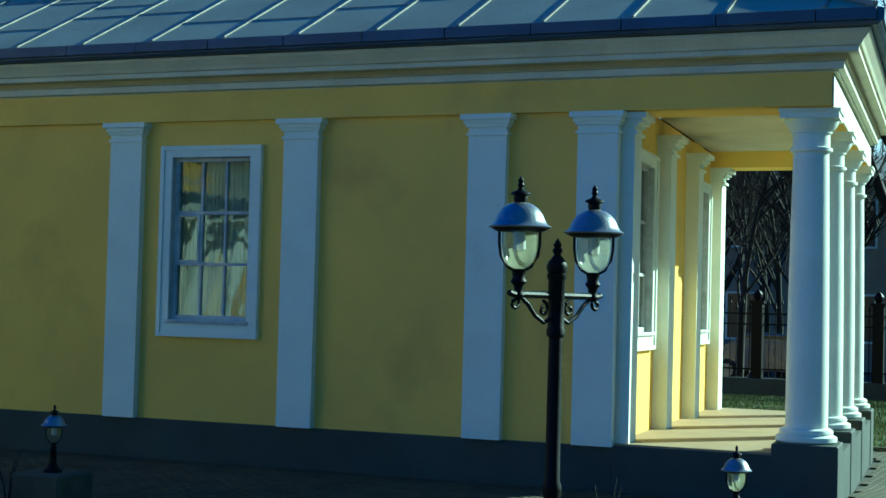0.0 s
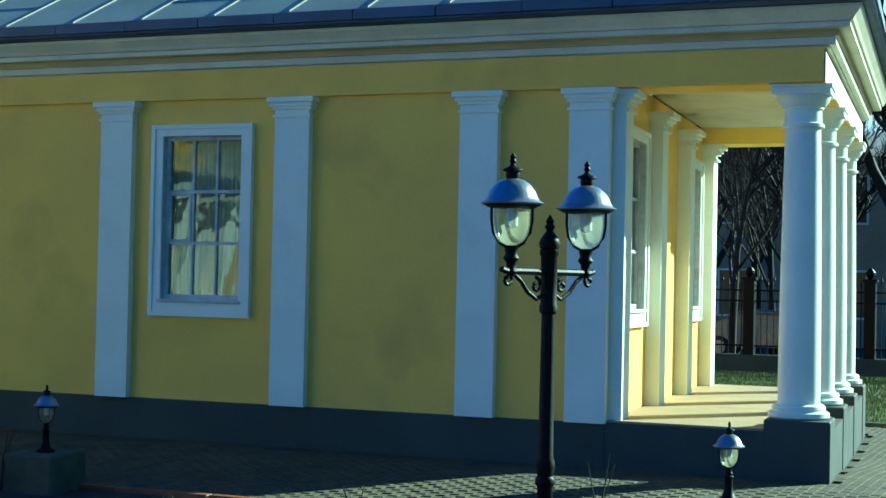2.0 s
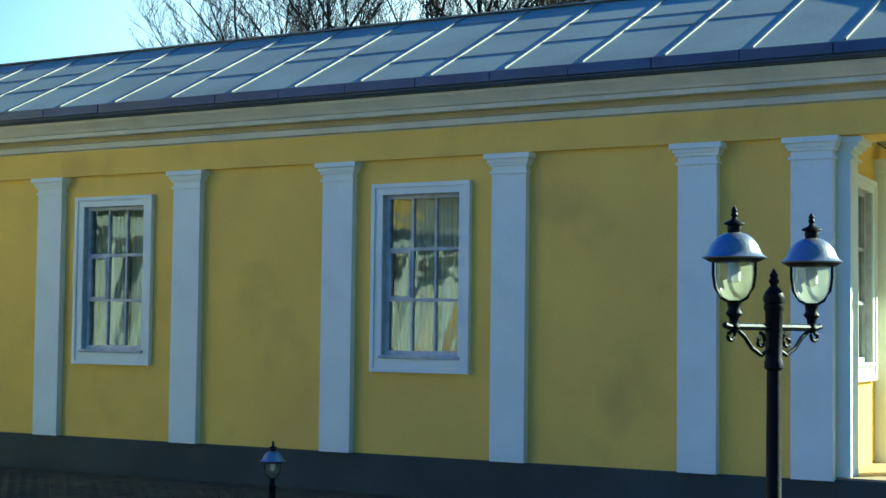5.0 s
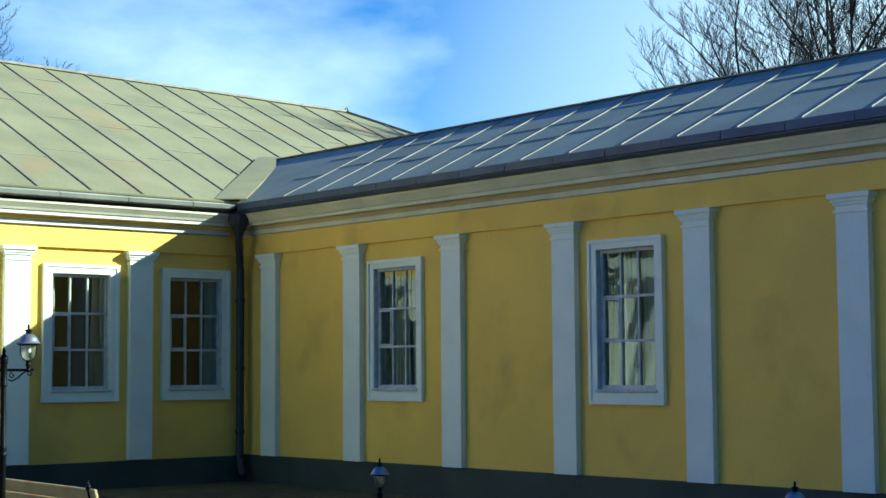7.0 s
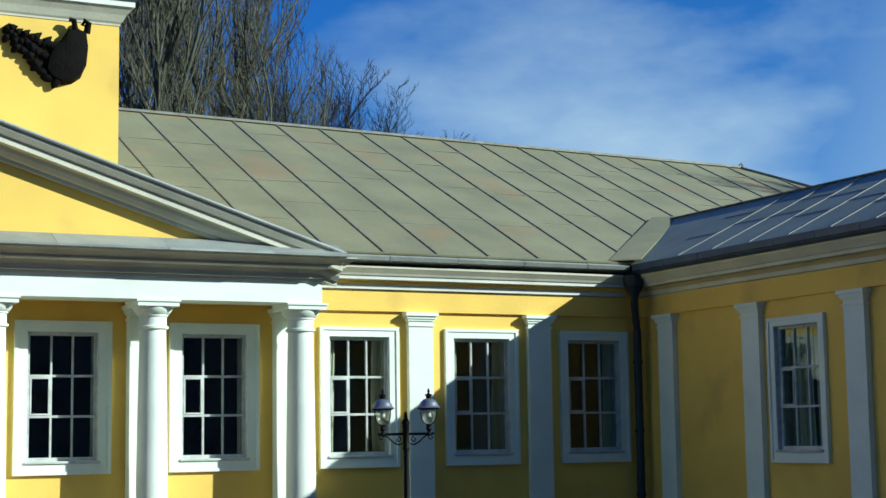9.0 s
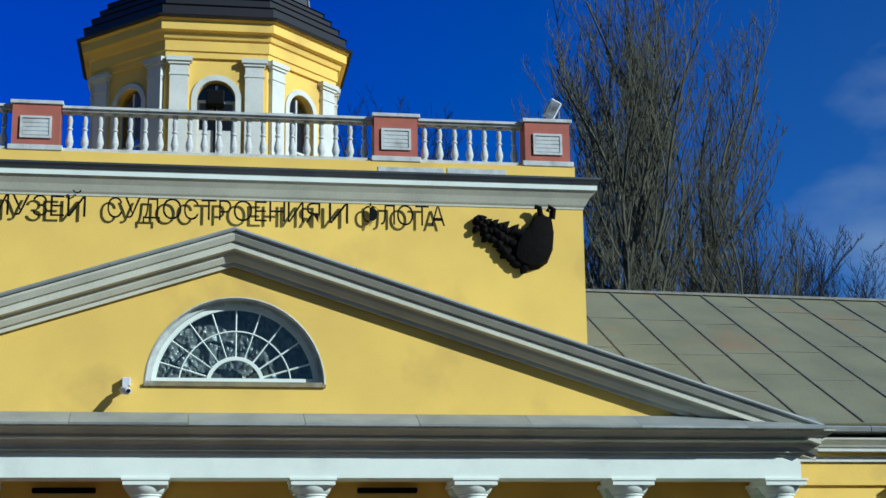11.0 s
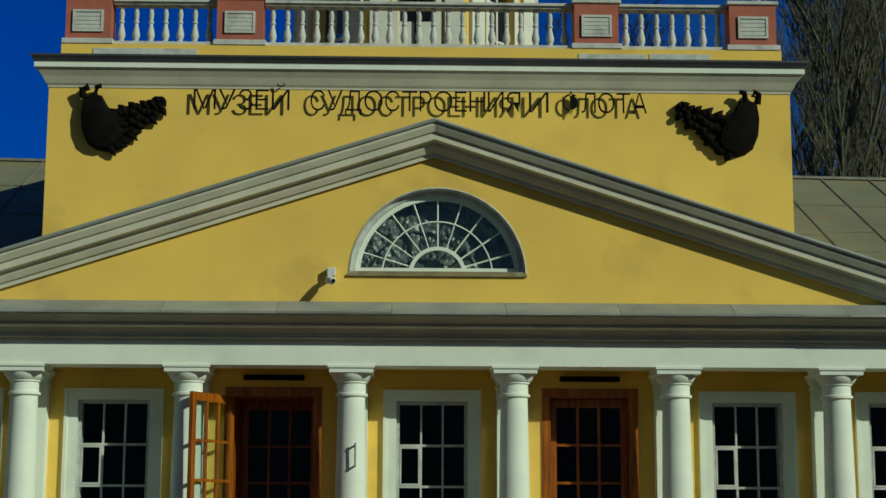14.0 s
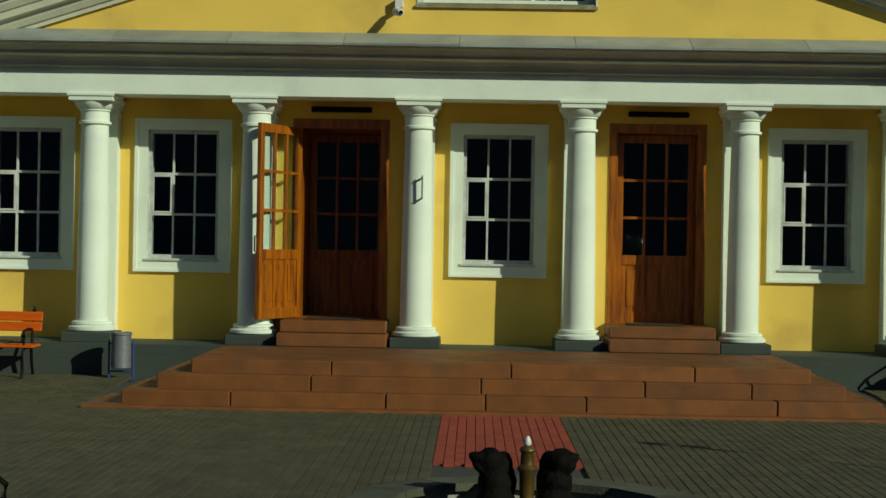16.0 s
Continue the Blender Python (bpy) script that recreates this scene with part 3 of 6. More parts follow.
piece_line("gutter_sheet", (WX - 0.49, WP + off(WX - 0.49)), (WE + 0.48, WP + off(WE + 0.48)), 1.2, GUT, M_GUTTER, gutter_wing)
# dark sheet edge under the gutter
tagged(part("eaves_sheet", sweep(wing_line[:3], [(0.2, 4.813), (0.44, 4.818), (0.475, 4.845), (0.475, 4.856), (0.2, 4.856)]), M_GUTTER), "dark blue sheet edging under the wing gutter", "eaves sheet", kind="structure")
gutter_main = thing("gutter_main", "grey sheet gutter along the main eaves", "gutter", kind="structure")
GUTM = [(0.28, 4.855), (0.48, 4.89), (0.51, 4.95), (0.28, 5.06)]
piece_line("gutter_sheet", (8.6, 0.0), (WX - 0.52, 0.0), 1.25, GUTM, M_FLASH, gutter_main)

# ---- roofs ----
RX, RZ = 17.01, 6.215        # wing ridge
RY, RMZ = 7.10, 8.60       # main ridge
KNOB = 22.66
FALL = 0.0142


def ridge_z(x):
    return RMZ - FALL * (x - 10)


EZ = 5.0
EW = 4.988


def sheet_roof(name, faces, mat, label):
    bm = bmesh.new()
    for f in faces:
        bm.faces.new([bm.verts.new(p) for p in f])
    me = bpy.data.meshes.new(name)
    bm.to_mesh(me)
    bm.free()
    me.materials.append(mat)
    ob = tagged(new(name, me), label, "roof", kind="structure")
    md = ob.modifiers.new("thick", "SOLIDIFY")
    md.thickness, md.offset = 0.03, -1
    return ob


we, ws_, wee = WX - 0.48, WP - 0.46, WE + 0.48
hip_y = ws_ + 3.2
wing_roof = sheet_roof("roof_wing", [
    [(we, ws_, EW), (RX, hip_y, RZ), (RX, 2.25, RZ), (we, -0.46, EW)],
    [(we, ws_, EW), (wee, ws_ + off(wee), EW), (RX, hip_y, RZ)],
    [(wee, ws_ + off(wee), EW), (wee, 0.0, EW), (RX, 2.25, RZ), (RX, hip_y, RZ)]], M_SHADEROOF, "grey standing-seam metal roof of the wing")
me_, mw_ = ME + 0.8, MW - 0.8
main_roof = sheet_roof("roof_main", [
    [(mw_, -0.47, EZ + 0.02), (-12.3725, -0.47, EZ + 0.02), (-12.3725, RY, ridge_z(-12.3725)), (-KNOB, RY, ridge_z(-KNOB))],
    *[[(x, -0.47, EZ + 0.02), (x + 0.9625, -0.47, EZ + 0.02), (x + 0.9625, RY, ridge_z(x + 0.9625)), (x, RY, ridge_z(x))] for x in [-12.3725 + 0.9625 * k for k in range(36)]],
    [(22.2775, -0.47, EZ + 0.02), (me_, -0.47, EZ + 0.02), (KNOB, RY, ridge_z(KNOB)), (22.2775, RY, ridge_z(22.2775))],
    [(me_, -0.47, EZ + 0.02), (me_, MD + 0.8, EZ + 0.02), (KNOB, RY, ridge_z(KNOB))],
    [(me_, MD + 0.8, EZ + 0.02), (mw_, MD + 0.8, EZ + 0.02), (-KNOB, RY, ridge_z(-KNOB)), (KNOB, RY, ridge_z(KNOB))],
    [(mw_, MD + 0.8, EZ + 0.02), (mw_, -0.47, EZ + 0.02), (-KNOB, RY, ridge_z(-KNOB))]], M_ROOF, "grey-green standing-seam metal roof of the main block")


def seam_mesh(name, length, w=0.032, h=0.021, mat=None):
    bm = boxes((0, length, -w / 2, w / 2, 0, h))
    me = bpy.data.meshes.new(name)
    bm.to_mesh(me)
    bm.free()
    me.materials.append(mat or M_SEAM)
    return me


def seam(parent, a, b, me=None, name="seam", w=0.032, h=0.021):
    """A standing seam from the eave to the ridge."""
    a, b = Vector(a), Vector(b)
    d = b - a
    me = me or seam_mesh(name, d.length, w, h)
    x = d.normalized()
    up = Vector((0, 0, 1))
    y = up.cross(x).normalized()
    z = x.cross(y)
    m = Matrix((x, y, z)).transposed().to_4x4()
    m.translation = a
    return share(name, me, parent, m)


slope_w = Vector((RX - we, 0, RZ - EW)).length
wing_seam = seam_mesh("seam", slope_w - 0.02, 0.034, 0.015)
ks = []
yy = ws_ + 0.48
while yy < -0.9:
    fr = min(1.0, (yy - ws_) / (hip_y - ws_))
    if fr >= 1:
        seam(wing_roof, (we + 0.02, yy, EW + 0.008), (RX, yy, RZ), wing_seam)
    else:
        seam(wing_roof, (we + 0.02, yy, EW + 0.008), (we + (RX - we) * fr, yy, EW + (RZ - EW) * fr))
    ks.append(yy)
    yy += 0.966
for k in range(1, 11):
    xx = we + k * 0.72
    fr = (xx - we) / (RX - we) if xx < RX else (wee - xx) / (wee - RX)
    y0 = ws_ + off(xx) + 0.06
    seam(wing_roof, (xx, y0, EW + 0.008), (xx, y0 + (hip_y - y0) * fr, EW + (RZ - EW) * fr))
seam(wing_roof, (we, ws_, EW), (RX, hip_y, RZ), None, "hip_seam", 0.06, 0.05)
seam(wing_roof, (RX, hip_y, RZ), (RX, 2.25, RZ), None, "ridge_cap", 0.12, 0.02)
# cross joints of the sheets
bm = bmesh.new()
rng = random.Random(4)
for yk in ks:
    for fr in (0.36 + rng.uniform(-0.16, 0.16), 0.72 + rng.uniform(-0.14, 0.14)):
        p = Vector((we + (RX - we) * fr, yk, EW + (RZ - EW) * fr))
        if yk > hip_y:
            box(bm, p.x - 0.009, p.x + 0.009, yk + 0.02, yk + 0.946, p.z - 0.003, p.z + 0.006)
tagged(part("sheet_joint", bm, M_SEAM, wing_roof), kind="stuff")

bm = bmesh.new()
xx = -12.3725
while xx < 26.5:
    fr = 1.0 if xx < KNOB else (me_ - xx) / (me_ - KNOB)
    rz = ridge_z(min(xx, KNOB))
    seam(main_roof, (xx, -0.45, EZ + 0.03), (xx, -0.47 + (RY + 0.47) * fr, EZ + 0.02 + (rz - EZ - 0.02) * fr))
    for f2 in (0.28 + rng.uniform(-0.1, 0.1), 0.54 + rng.uniform(-0.1, 0.1), 0.80 + rng.uniform(-0.09, 0.09)):
        if f2 < fr:
            p = Vector((xx, -0.47 + (RY + 0.47) * f2, EZ + 0.02 + (rz - EZ - 0.02) * f2))
            box(bm, xx + 0.02, xx + 0.942, p.y - 0.012, p.y + 0.012, p.z - 0.003, p.z + 0.006)
    xx += 0.9625
tagged(part("sheet_joint", bm, M_SEAM, main_roof), kind="stuff")
seam(main_roof, (-KNOB, RY, ridge_z(-KNOB)), (KNOB, RY, ridge_z(KNOB)), None, "ridge_cap", 0.14, 0.05)
seam(main_roof, (me_, -0.47, EZ + 0.02), (KNOB, RY, ridge_z(KNOB)), None, "hip_seam", 0.07, 0.05)
part("ridge_knob", tube([(KNOB, RY, ridge_z(KNOB)), (KNOB + 0.02, RY, ridge_z(KNOB) + 0.08), (KNOB + 0.08, RY, ridge_z(KNOB) + 0.12), (KNOB + 0.12, RY, ridge_z(KNOB) + 0.05)], 0.025), M_SEAM, main_roof)
# valley sheet between the two roofs
v0, v1 = Vector((we - 0.02, -0.44, EZ + 0.03)), Vector((RX + 0.1, -0.47 + (RY + 0.47) * (RZ - EZ) / (RMZ - EZ), RZ + 0.03))
bm = bmesh.new()
for s0 in range(5):
    a, b = v0.lerp(v1, s0 / 5), v0.lerp(v1, (s0 + 0.99) / 5)
    q = [a + Vector((-0.40, 0.02, 0.03)), a + Vector((0.12, -0.20, 0.05)), b + Vector((0.12, -0.20, 0.05)), b + Vector((-0.40, 0.02, 0.03))]
    vs = [bm.verts.new(p) for p in q] + [bm.verts.new(p - Vector((0, 0, 0.02))) for p in q]
    for f in ((0, 1, 2, 3), (7, 6, 5, 4), (0, 4, 5, 1), (1, 5, 6, 2), (2, 6, 7, 3), (3, 7, 4, 0)):
        bm.faces.new([vs[i] for i in f])
part("valley_sheet", bm, M_ROOF, main_roof)

# ---- downpipe in the corner ----
dp = thing("downpipe", "dark painted downpipe with a hopper in the corner", "downpipe")
part("hopper", lathe([(0.07, 4.42), (0.09, 4.48), (0.17, 4.62), (0.19, 4.74), (0.19, 4.80)], 12, WX - 0.40, -0.42), M_PIPE, dp)
part("swan_neck", tube([(WX - 0.40, -0.42, 4.5), (WX - 0.39, -0.41, 4.3), (WX - 0.26, -0.24, 3.98), (WX - 0.22, -0.2, 3.85)], 0.065, n=12), M_PIPE, dp, round_=True)
part("pipe", tube([(WX - 0.22, -0.2, 3.87), (WX - 0.22, -0.2, 0.62)], 0.07, n=12), M_PIPE, dp, round_=True)
part("shoe", tube([(WX - 0.22, -0.2, 0.66), (WX - 0.23, -0.22, 0.5), (WX - 0.30, -0.42, 0.22)], 0.075, n=12), M_PIPE, dp, round_=True)
for zc in (3.3, 2.1, 1.0):
    part("pipe_clip", lathe([(0.085, zc - 0.03), (0.085, zc + 0.03)], 12, WX - 0.22, -0.2), M_PIPE, dp)


# ---- pilasters ----
def pilaster(name, z0, w=0.44, d=0.10):
    p = thing(name, "white painted pilaster with a stepped capital", "pilaster", "pilasters on the walls")
    part("shaft", boxes((-w / 2, w / 2, -d, 0.0, z0, 3.86)), M_WHITE, p)
    e = w / 2
    part("capital", boxes((-e - 0.02, e + 0.02, -d - 0.02, 0, 3.86, 3.89), (-e, e, -d, 0, 3.89, 3.95), (-e - 0.025, e + 0.025, -d - 0.025, 0, 3.95, 3.985), (-e - 0.045, e + 0.045, -d - 0.045, 0, 3.985, 4.03), (-e - 0.075, e + 0.075, -d - 0.075, 0, 4.03, 4.088)), M_WHITE, p)
    return p


p_wing = pilaster("pilaster", 0.588)
p_wing.matrix_world = pose(WX, PIL_Y[1], 0, 0, 0, -90)
for yv in PIL_Y[2:]:
    copy_thing(p_wing, pose(WX, yv, 0, 0, 0, -90))
copy_thing(p_wing, pose(WX, PIL_Y[0], 0, 0, 0, -90))
for xv in (10.58, 12.84):
    copy_thing(p_wing, pose(xv, 0, 0))
for xv in SOUTH_PIL:
    cp_ = copy_thing(p_wing, pose(xv + (0.0 if xv > 16 else -0.08), WS + off(xv), 0, 0, 0, TURN))
    cp_.scale = (0.9, 1.7, 1)


# ---- windows ----
def window(name, width, top):
    w = thing(name, "white wooden casement window in a moulded plaster surround", "window", "windows of the museum", kind="structure")
    h, s = width / 2, top - WIN_Z0
    g0, g1 = HZ0 - WIN_Z0, HZ1 - WIN_Z0
    # plaster surround: outer flat band with an inner raised fillet
    for nm, bx in (("surround_left", (-h, -HOLE, 0, s)), ("surround_right", (HOLE, h, 0, s)), ("surround_top", (-HOLE, HOLE, g1, s)), ("surround_bottom", (-HOLE, HOLE, 0, g0))):
        bm = boxes((bx[0], bx[1], -0.045, 0.0, bx[2], bx[3]))
        part(nm, bm, M_WHITE, w)
    f = 0.035
    part("fillet", boxes((-h - 0.015, -h + f, -0.065, 0, -0.01, s + 0.015), (h - f, h + 0.015, -0.065, 0, -0.01, s + 0.015), (-h + f, h - f, -0.065, 0, s - f, s + 0.015), (-h + f, h - f, -0.065, 0, -0.01, f)), M_WHITE, w)
    part("window_sill", soft_box(-HOLE - 0.03, HOLE + 0.03, -0.075, 0.12, g0 - 0.035, g0 + 0.005, 0.008), M_OLDWHITE, w)
    fr = part("window_frame", boxes((-HOLE, -HOLE + 0.05, 0.09, 0.16, g0, g1), (HOLE - 0.05, HOLE, 0.09, 0.16, g0, g1), (-HOLE + 0.05, HOLE - 0.05, 0.09, 0.16, g1 - 0.05, g1), (-HOLE + 0.05, HOLE - 0.05, 0.09, 0.16, g0 + 0.005, g0 + 0.06)), M_OLDWHITE, w)
    cw = (2 * HOLE - 0.10) / 3
    zr = [g0 + 0.06, g0 + 0.06 + (g1 - g0 - 0.11) / 3, g0 + 0.06 + (g1 - g0 - 0.11) * 2 / 3, g1 - 0.05]
    for k in (1, 2):
        part("glazing_bar", boxes((-HOLE + 0.05 + cw * k - 0.014, -HOLE + 0.05 + cw * k + 0.014, 0.10, 0.15, zr[0], zr[3])), M_OLDWHITE, w)
        part("glazing_bar", boxes((-HOLE + 0.05, HOLE - 0.05, 0.098, 0.148, zr[k] - 0.018, zr[k] + 0.018)), M_OLDWHITE, w)
    # small hinged pane with its own sash
    a0, a1 = -HOLE + 0.055, -HOLE + 0.05 + cw - 0.016
    part("vent_sash", boxes((a0, a0 + 0.025, 0.085, 0.12, zr[1] + 0.02, zr[2] - 0.02), (a1 - 0.025, a1, 0.085, 0.12, zr[1] + 0.02, zr[2] - 0.02), (a0 + 0.025, a1 - 0.025, 0.085, 0.12, zr[2] - 0.045, zr[2] - 0.02), (a0 + 0.025, a1 - 0.025, 0.085, 0.12, zr[1] + 0.02, zr[1] + 0.045)), M_OLDWHITE, w)
    part("reveal", boxes((-HOLE, -HOLE + 0.006, -0.03, 0.088, g0, g1), (HOLE - 0.006, HOLE, -0.03, 0.088, g0, g1), (-HOLE + 0.006, HOLE - 0.006, -0.03, 0.088, g1 - 0.006, g1), (-HOLE, -HOLE + 0.006, 0.165, 0.215, g0, g1), (HOLE - 0.006, HOLE, 0.165, 0.215, g0, g1), (-HOLE, -HOLE + 0.006, 0.285, 0.44, g0, g1), (HOLE - 0.006, HOLE, 0.285, 0.44, g0, g1)), M_OLDWHITE, w)
    i0 = 0.22
    part("inner_sash", boxes((-HOLE, -HOLE + 0.045, i0, i0 + 0.05, g0, g1), (HOLE - 0.045, HOLE, i0, i0 + 0.05, g0, g1), (-HOLE + 0.045, HOLE - 0.045, i0, i0 + 0.05, g1 - 0.05, g1), (-HOLE + 0.045, HOLE - 0.045, i0, i0 + 0.05, g0 + 0.005, g0 + 0.06), (-HOLE + 0.045, HOLE - 0.045, i0 + 0.005, i0 + 0.04, zr[2] - 0.02, zr[2] + 0.02)), M_OLDWHITE, w)
    pane_me = None
    for i in range(3):
        for j in range(3):
            m = pose(-HOLE + 0.05 + cw * (i + 0.5), 0.125, (zr[j] + zr[j + 1]) / 2, random.uniform(-0.25, 0.25), 0, random.uniform(-0.25, 0.25))
            if pane_me is None:
                hw, hh = cw / 2, (zr[1] - zr[0]) / 2
                pane_me = part("pane", boxes((-hw, hw, -0.002, 0.002, -hh, hh)), M_GLASS, w)
                pane_me.matrix_local = m
                pane_me.visible_shadow = False
            else:
                share("pane", pane_me.data, w, m).visible_shadow = False
    # the sashes stand close behind the face of the wall
    for o in w.children:
        if o.name.split(".")[0] in ("window_frame", "glazing_bar", "vent_sash", "inner_sash", "pane"):
            o.location.y -= 0.05
    return w


def windows(first, width, top, spots):
    win = window("window_%d" % first, width, top)
    win.matrix_world = spots[0]
    for k, m in enumerate(spots[1:]):
        copy_thing(win, m).name = "window_%d" % (first + k + 1)


windows(1, 1.33, 3.795, [pose(WX, yv, WIN_Z0, 0, 0, -90) for yv in WING_WIN] + [pose(xv, WS + off(xv), WIN_Z0, 0, 0, TURN) for xv in SOUTH_WIN])
windows(6, 1.36, 3.82, [pose(xv, 0, WIN_Z0) for xv in MAIN_WIN])
windows(9, 1.42, 3.83, [pose(xv, 0, WIN_Z0) for xv in PORCH_WIN])


# ---- curtains behind the wing's windows ----
def curtain(at, seed, w0, w1):
    r = random.Random(seed)
    bm = bmesh.new()
    n = 46
    cols = []
    for i in range(n):
        u = i / (n - 1)
        x = w0 + (w1 - w0) * u
        d = 0.016 * math.sin(u * 40 + seed) + 0.009 * math.sin(u * 91 + 2 * seed)
        cols.append([bm.verts.new((x + 0.02 * math.sin(z * 2 + seed + u * 6), 0.305 + d * (1.3 - 0.3 * z / 2.2), z)) for z in (-0.3, 0.4, 1.1, 1.8, 2.3)])
    for a, b in zip(cols, cols[1:]):
        for j in range(4):
            bm.faces.new((a[j], b[j], b[j + 1], a[j + 1]))
    ob = tagged(part("curtain", bm, M_CURTAIN, round_=True), "pale cream curtain in folds behind the window", "curtain", "curtains in the windows")
    ob.matrix_world = at
    md = ob.modifiers.new("thick", "SOLIDIFY")
    md.thickness = 0.004


for k, yv in enumerate(WING_WIN):
    at = pose(WX, yv, WIN_Z0, 0, 0, -90)
    curtain(at, k + 1, -0.62 + (0.05, 0.0, 0.08)[k], 0.0)
    curtain(at, k + 5, 0.03, 0.62)
for k, xv in enumerate(MAIN_WIN):
    curtain(pose(xv, 0, WIN_Z0), k + 11, -0.62, -0.32)
    curtain(pose(xv, 0, WIN_Z0), k + 15, 0.36, 0.62)

# ---- main portico ----
CY = -0.67


def column(name):
    c = thing(name, "white painted Tuscan column on a grey block", "column", "columns of the porticoes")
    prof = [(0.232, 0.0)]
    for k in range(13):
        u = k / 12
        prof.append((0.232 - 0.038 * u ** 1.7, 0.13 + u * 2.62))
    part("shaft", lathe(prof, 32), M_WHITE, c, round_=True)
    part("base_ring", lathe([(0.31, 0.0), (0.335, 0.02), (0.335, 0.06), (0.30, 0.075), (0.28, 0.085), (0.295, 0.10), (0.285, 0.125), (0.25, 0.14)], 32), M_WHITE, c, round_=True)
    part("neck_ring", lathe([(0.20, 2.72), (0.232, 2.735), (0.232, 2.765), (0.205, 2.775), (0.203, 2.90), (0.225, 2.905), (0.225, 2.925), (0.24, 2.93), (0.285, 2.985), (0.30, 3.02), (0.30, 3.03)], 32), M_WHITE, c, round_=True)
    part("abacus", boxes((-0.315, 0.315, -0.315, 0.315, 3.03, 3.09), (-0.335, 0.335, -0.335, 0.335, 3.09, 3.12)), M_WHITE, c)
    return c


c0 = column("column")
H0 = 3.42
c0.matrix_world = Matrix.Translation((COLS[0], CY, 0.70)) @ Matrix.Diagonal((1, 1, H0 / 3.12, 1))
for xv in COLS[1:]:
    cc = copy_thing(c0, pose(xv, CY, 0.70))
    cc.scale = (1, 1, H0 / 3.12)
for xv in COLS:
    tagged(part("column_block", soft_box(xv - 0.36, xv + 0.36, CY - 0.37, CY + 0.34, 0.555, 0.70, 0.012), M_PLINTH), "grey-green painted block under a column", "block", "column blocks")
for k, xv in enumerate(SOUTH_PIL):
    cc = copy_thing(c0, pose(xv, WP + 0.235 + off(xv), 0.72, 0, 0, TURN))
    cc.scale = (0.92, 0.92, (4.09 - 0.72) / 3.12)

# porch floor and its plinth front, on both sides of the steps
floor_front = -1.28
tagged(part("porch_floor", boxes((-8.75, 8.75, floor_front, 0.0, 0.42, 0.56)), M_PLINTH), "grey painted floor slab of the main porch", "floor", kind="structure")
tagged(part("porch_plinth", boxes((-8.746, 8.746, floor_front + 0.003, 0.0, -0.1, 0.42)), M_PLINTH), "grey-green plinth under the main porch", "plinth", kind="structure")
# pilasters behind the columns
for xv in COLS:
    copy_thing(p_wing, pose(xv, 0.0, 0)).scale = (1, 2.1, 1)
tagged(part("porch_ceiling", boxes((-8.5, 8.5, -0.90, 0.0, 4.14, 4.20)), M_YELLOW), "yellow ceiling of the main porch", "ceiling", kind="structure")
FY = -0.97
tagged(part("architrave", boxes((-8.47, 8.47, FY, FY + 0.55, 4.12, 4.46)), M_WHITE), "white beam across the portico columns", "beam", kind="structure")
tagged(part("architrave_side", boxes((-8.47, -8.0, FY + 0.55, 0, 4.12, 4.46), (8.0, 8.47, FY + 0.55, 0, 4.12, 4.46)), M_WHITE), "white side beams of the portico", "beam", kind="structure")
PCOR = [(0, 4.45), (0.035, 4.45), (0.035, 4.49), (0.09, 4.495), (0.09, 4.512), (0.07, 4.516), (0.10, 4.57), (0.16, 4.63), (0.26, 4.645), (0.28, 4.65), (0.28, 4.672), (0.26, 4.676), (0.30, 4.70), (0.37, 4.755), (0.42, 4.785), (0.42, 4.80), (0, 4.80)]
tagged(part("cornice_portico", sweep([(-8.47, -0.0), (-8.47, FY), (8.47, FY), (8.47, -0.0)], PCOR), M_CORNICE), "grey-white moulded cornice of the portico", "cornice", kind="structure")
flash = thing("portico_flashing", "grey sheet flashing on the portico cornice", "flashing", kind="structure")
piece_line("flashing_sheet", (-8.7, FY), (8.7, FY), 1.62, [(0.0, 4.803), (0.51, 4.79), (0.53, 4.80), (0.53, 4.83), (0.06, 5.03), (0.0, 5.03)], M_FLASH, flash, 0.003)

# ---- pediment ----
AP, EN = 7.67, 8.72
LZ, LR, LX = 5.44, 1.285, 0.055


def rake(x):
    return 4.88 + (AP - 4.88) * (1 - abs(x) / EN)


bm = bmesh.new()
rows = []
xs = sorted(set([round(v, 3) for v in np.linspace(-8.4, 8.4, 43)] + [round(LX + LR * math.cos(a), 3) for a in np.linspace(0, math.pi, 33)]))
for y0 in (FY + 0.02, FY + 0.40):
    top, bot, base = [], [], []
    for x in xs:
        zb = LZ + math.sqrt(max(0, LR * LR - (x - LX) ** 2)) if abs(x - LX) <= LR + 1e-6 else LZ
        top.append(bm.verts.new((x, y0, rake(x) - 0.25)))
        bot.append(bm.verts.new((x, y0, min(zb, rake(x) - 0.26))))
        base.append(bm.verts.new((x, y0, 4.83)))
    rows.append((top, bot, base))
for (t0, b0, s0) in rows:
    for i in range(len(xs) - 1):
        bm.faces.new((b0[i], b0[i + 1], t0[i + 1], t0[i]))
low = boxes((LX - LR, LX + LR, FY + 0.02, FY + 0.40, 4.83, LZ))
for (t0, b0, s0) in rows:
    for i in range(len(xs) - 1):
        xm = (xs[i] + xs[i + 1]) / 2
        if abs(xm - LX) > LR:
            bm.faces.new((s0[i], s0[i + 1], b0[i + 1], b0[i]))
for i in range(len(xs) - 1):
    if abs((xs[i] + xs[i + 1]) / 2 - LX) < LR:
        bm.faces.new((rows[0][1][i], rows[1][1][i], rows[1][1][i + 1], rows[0][1][i + 1]))
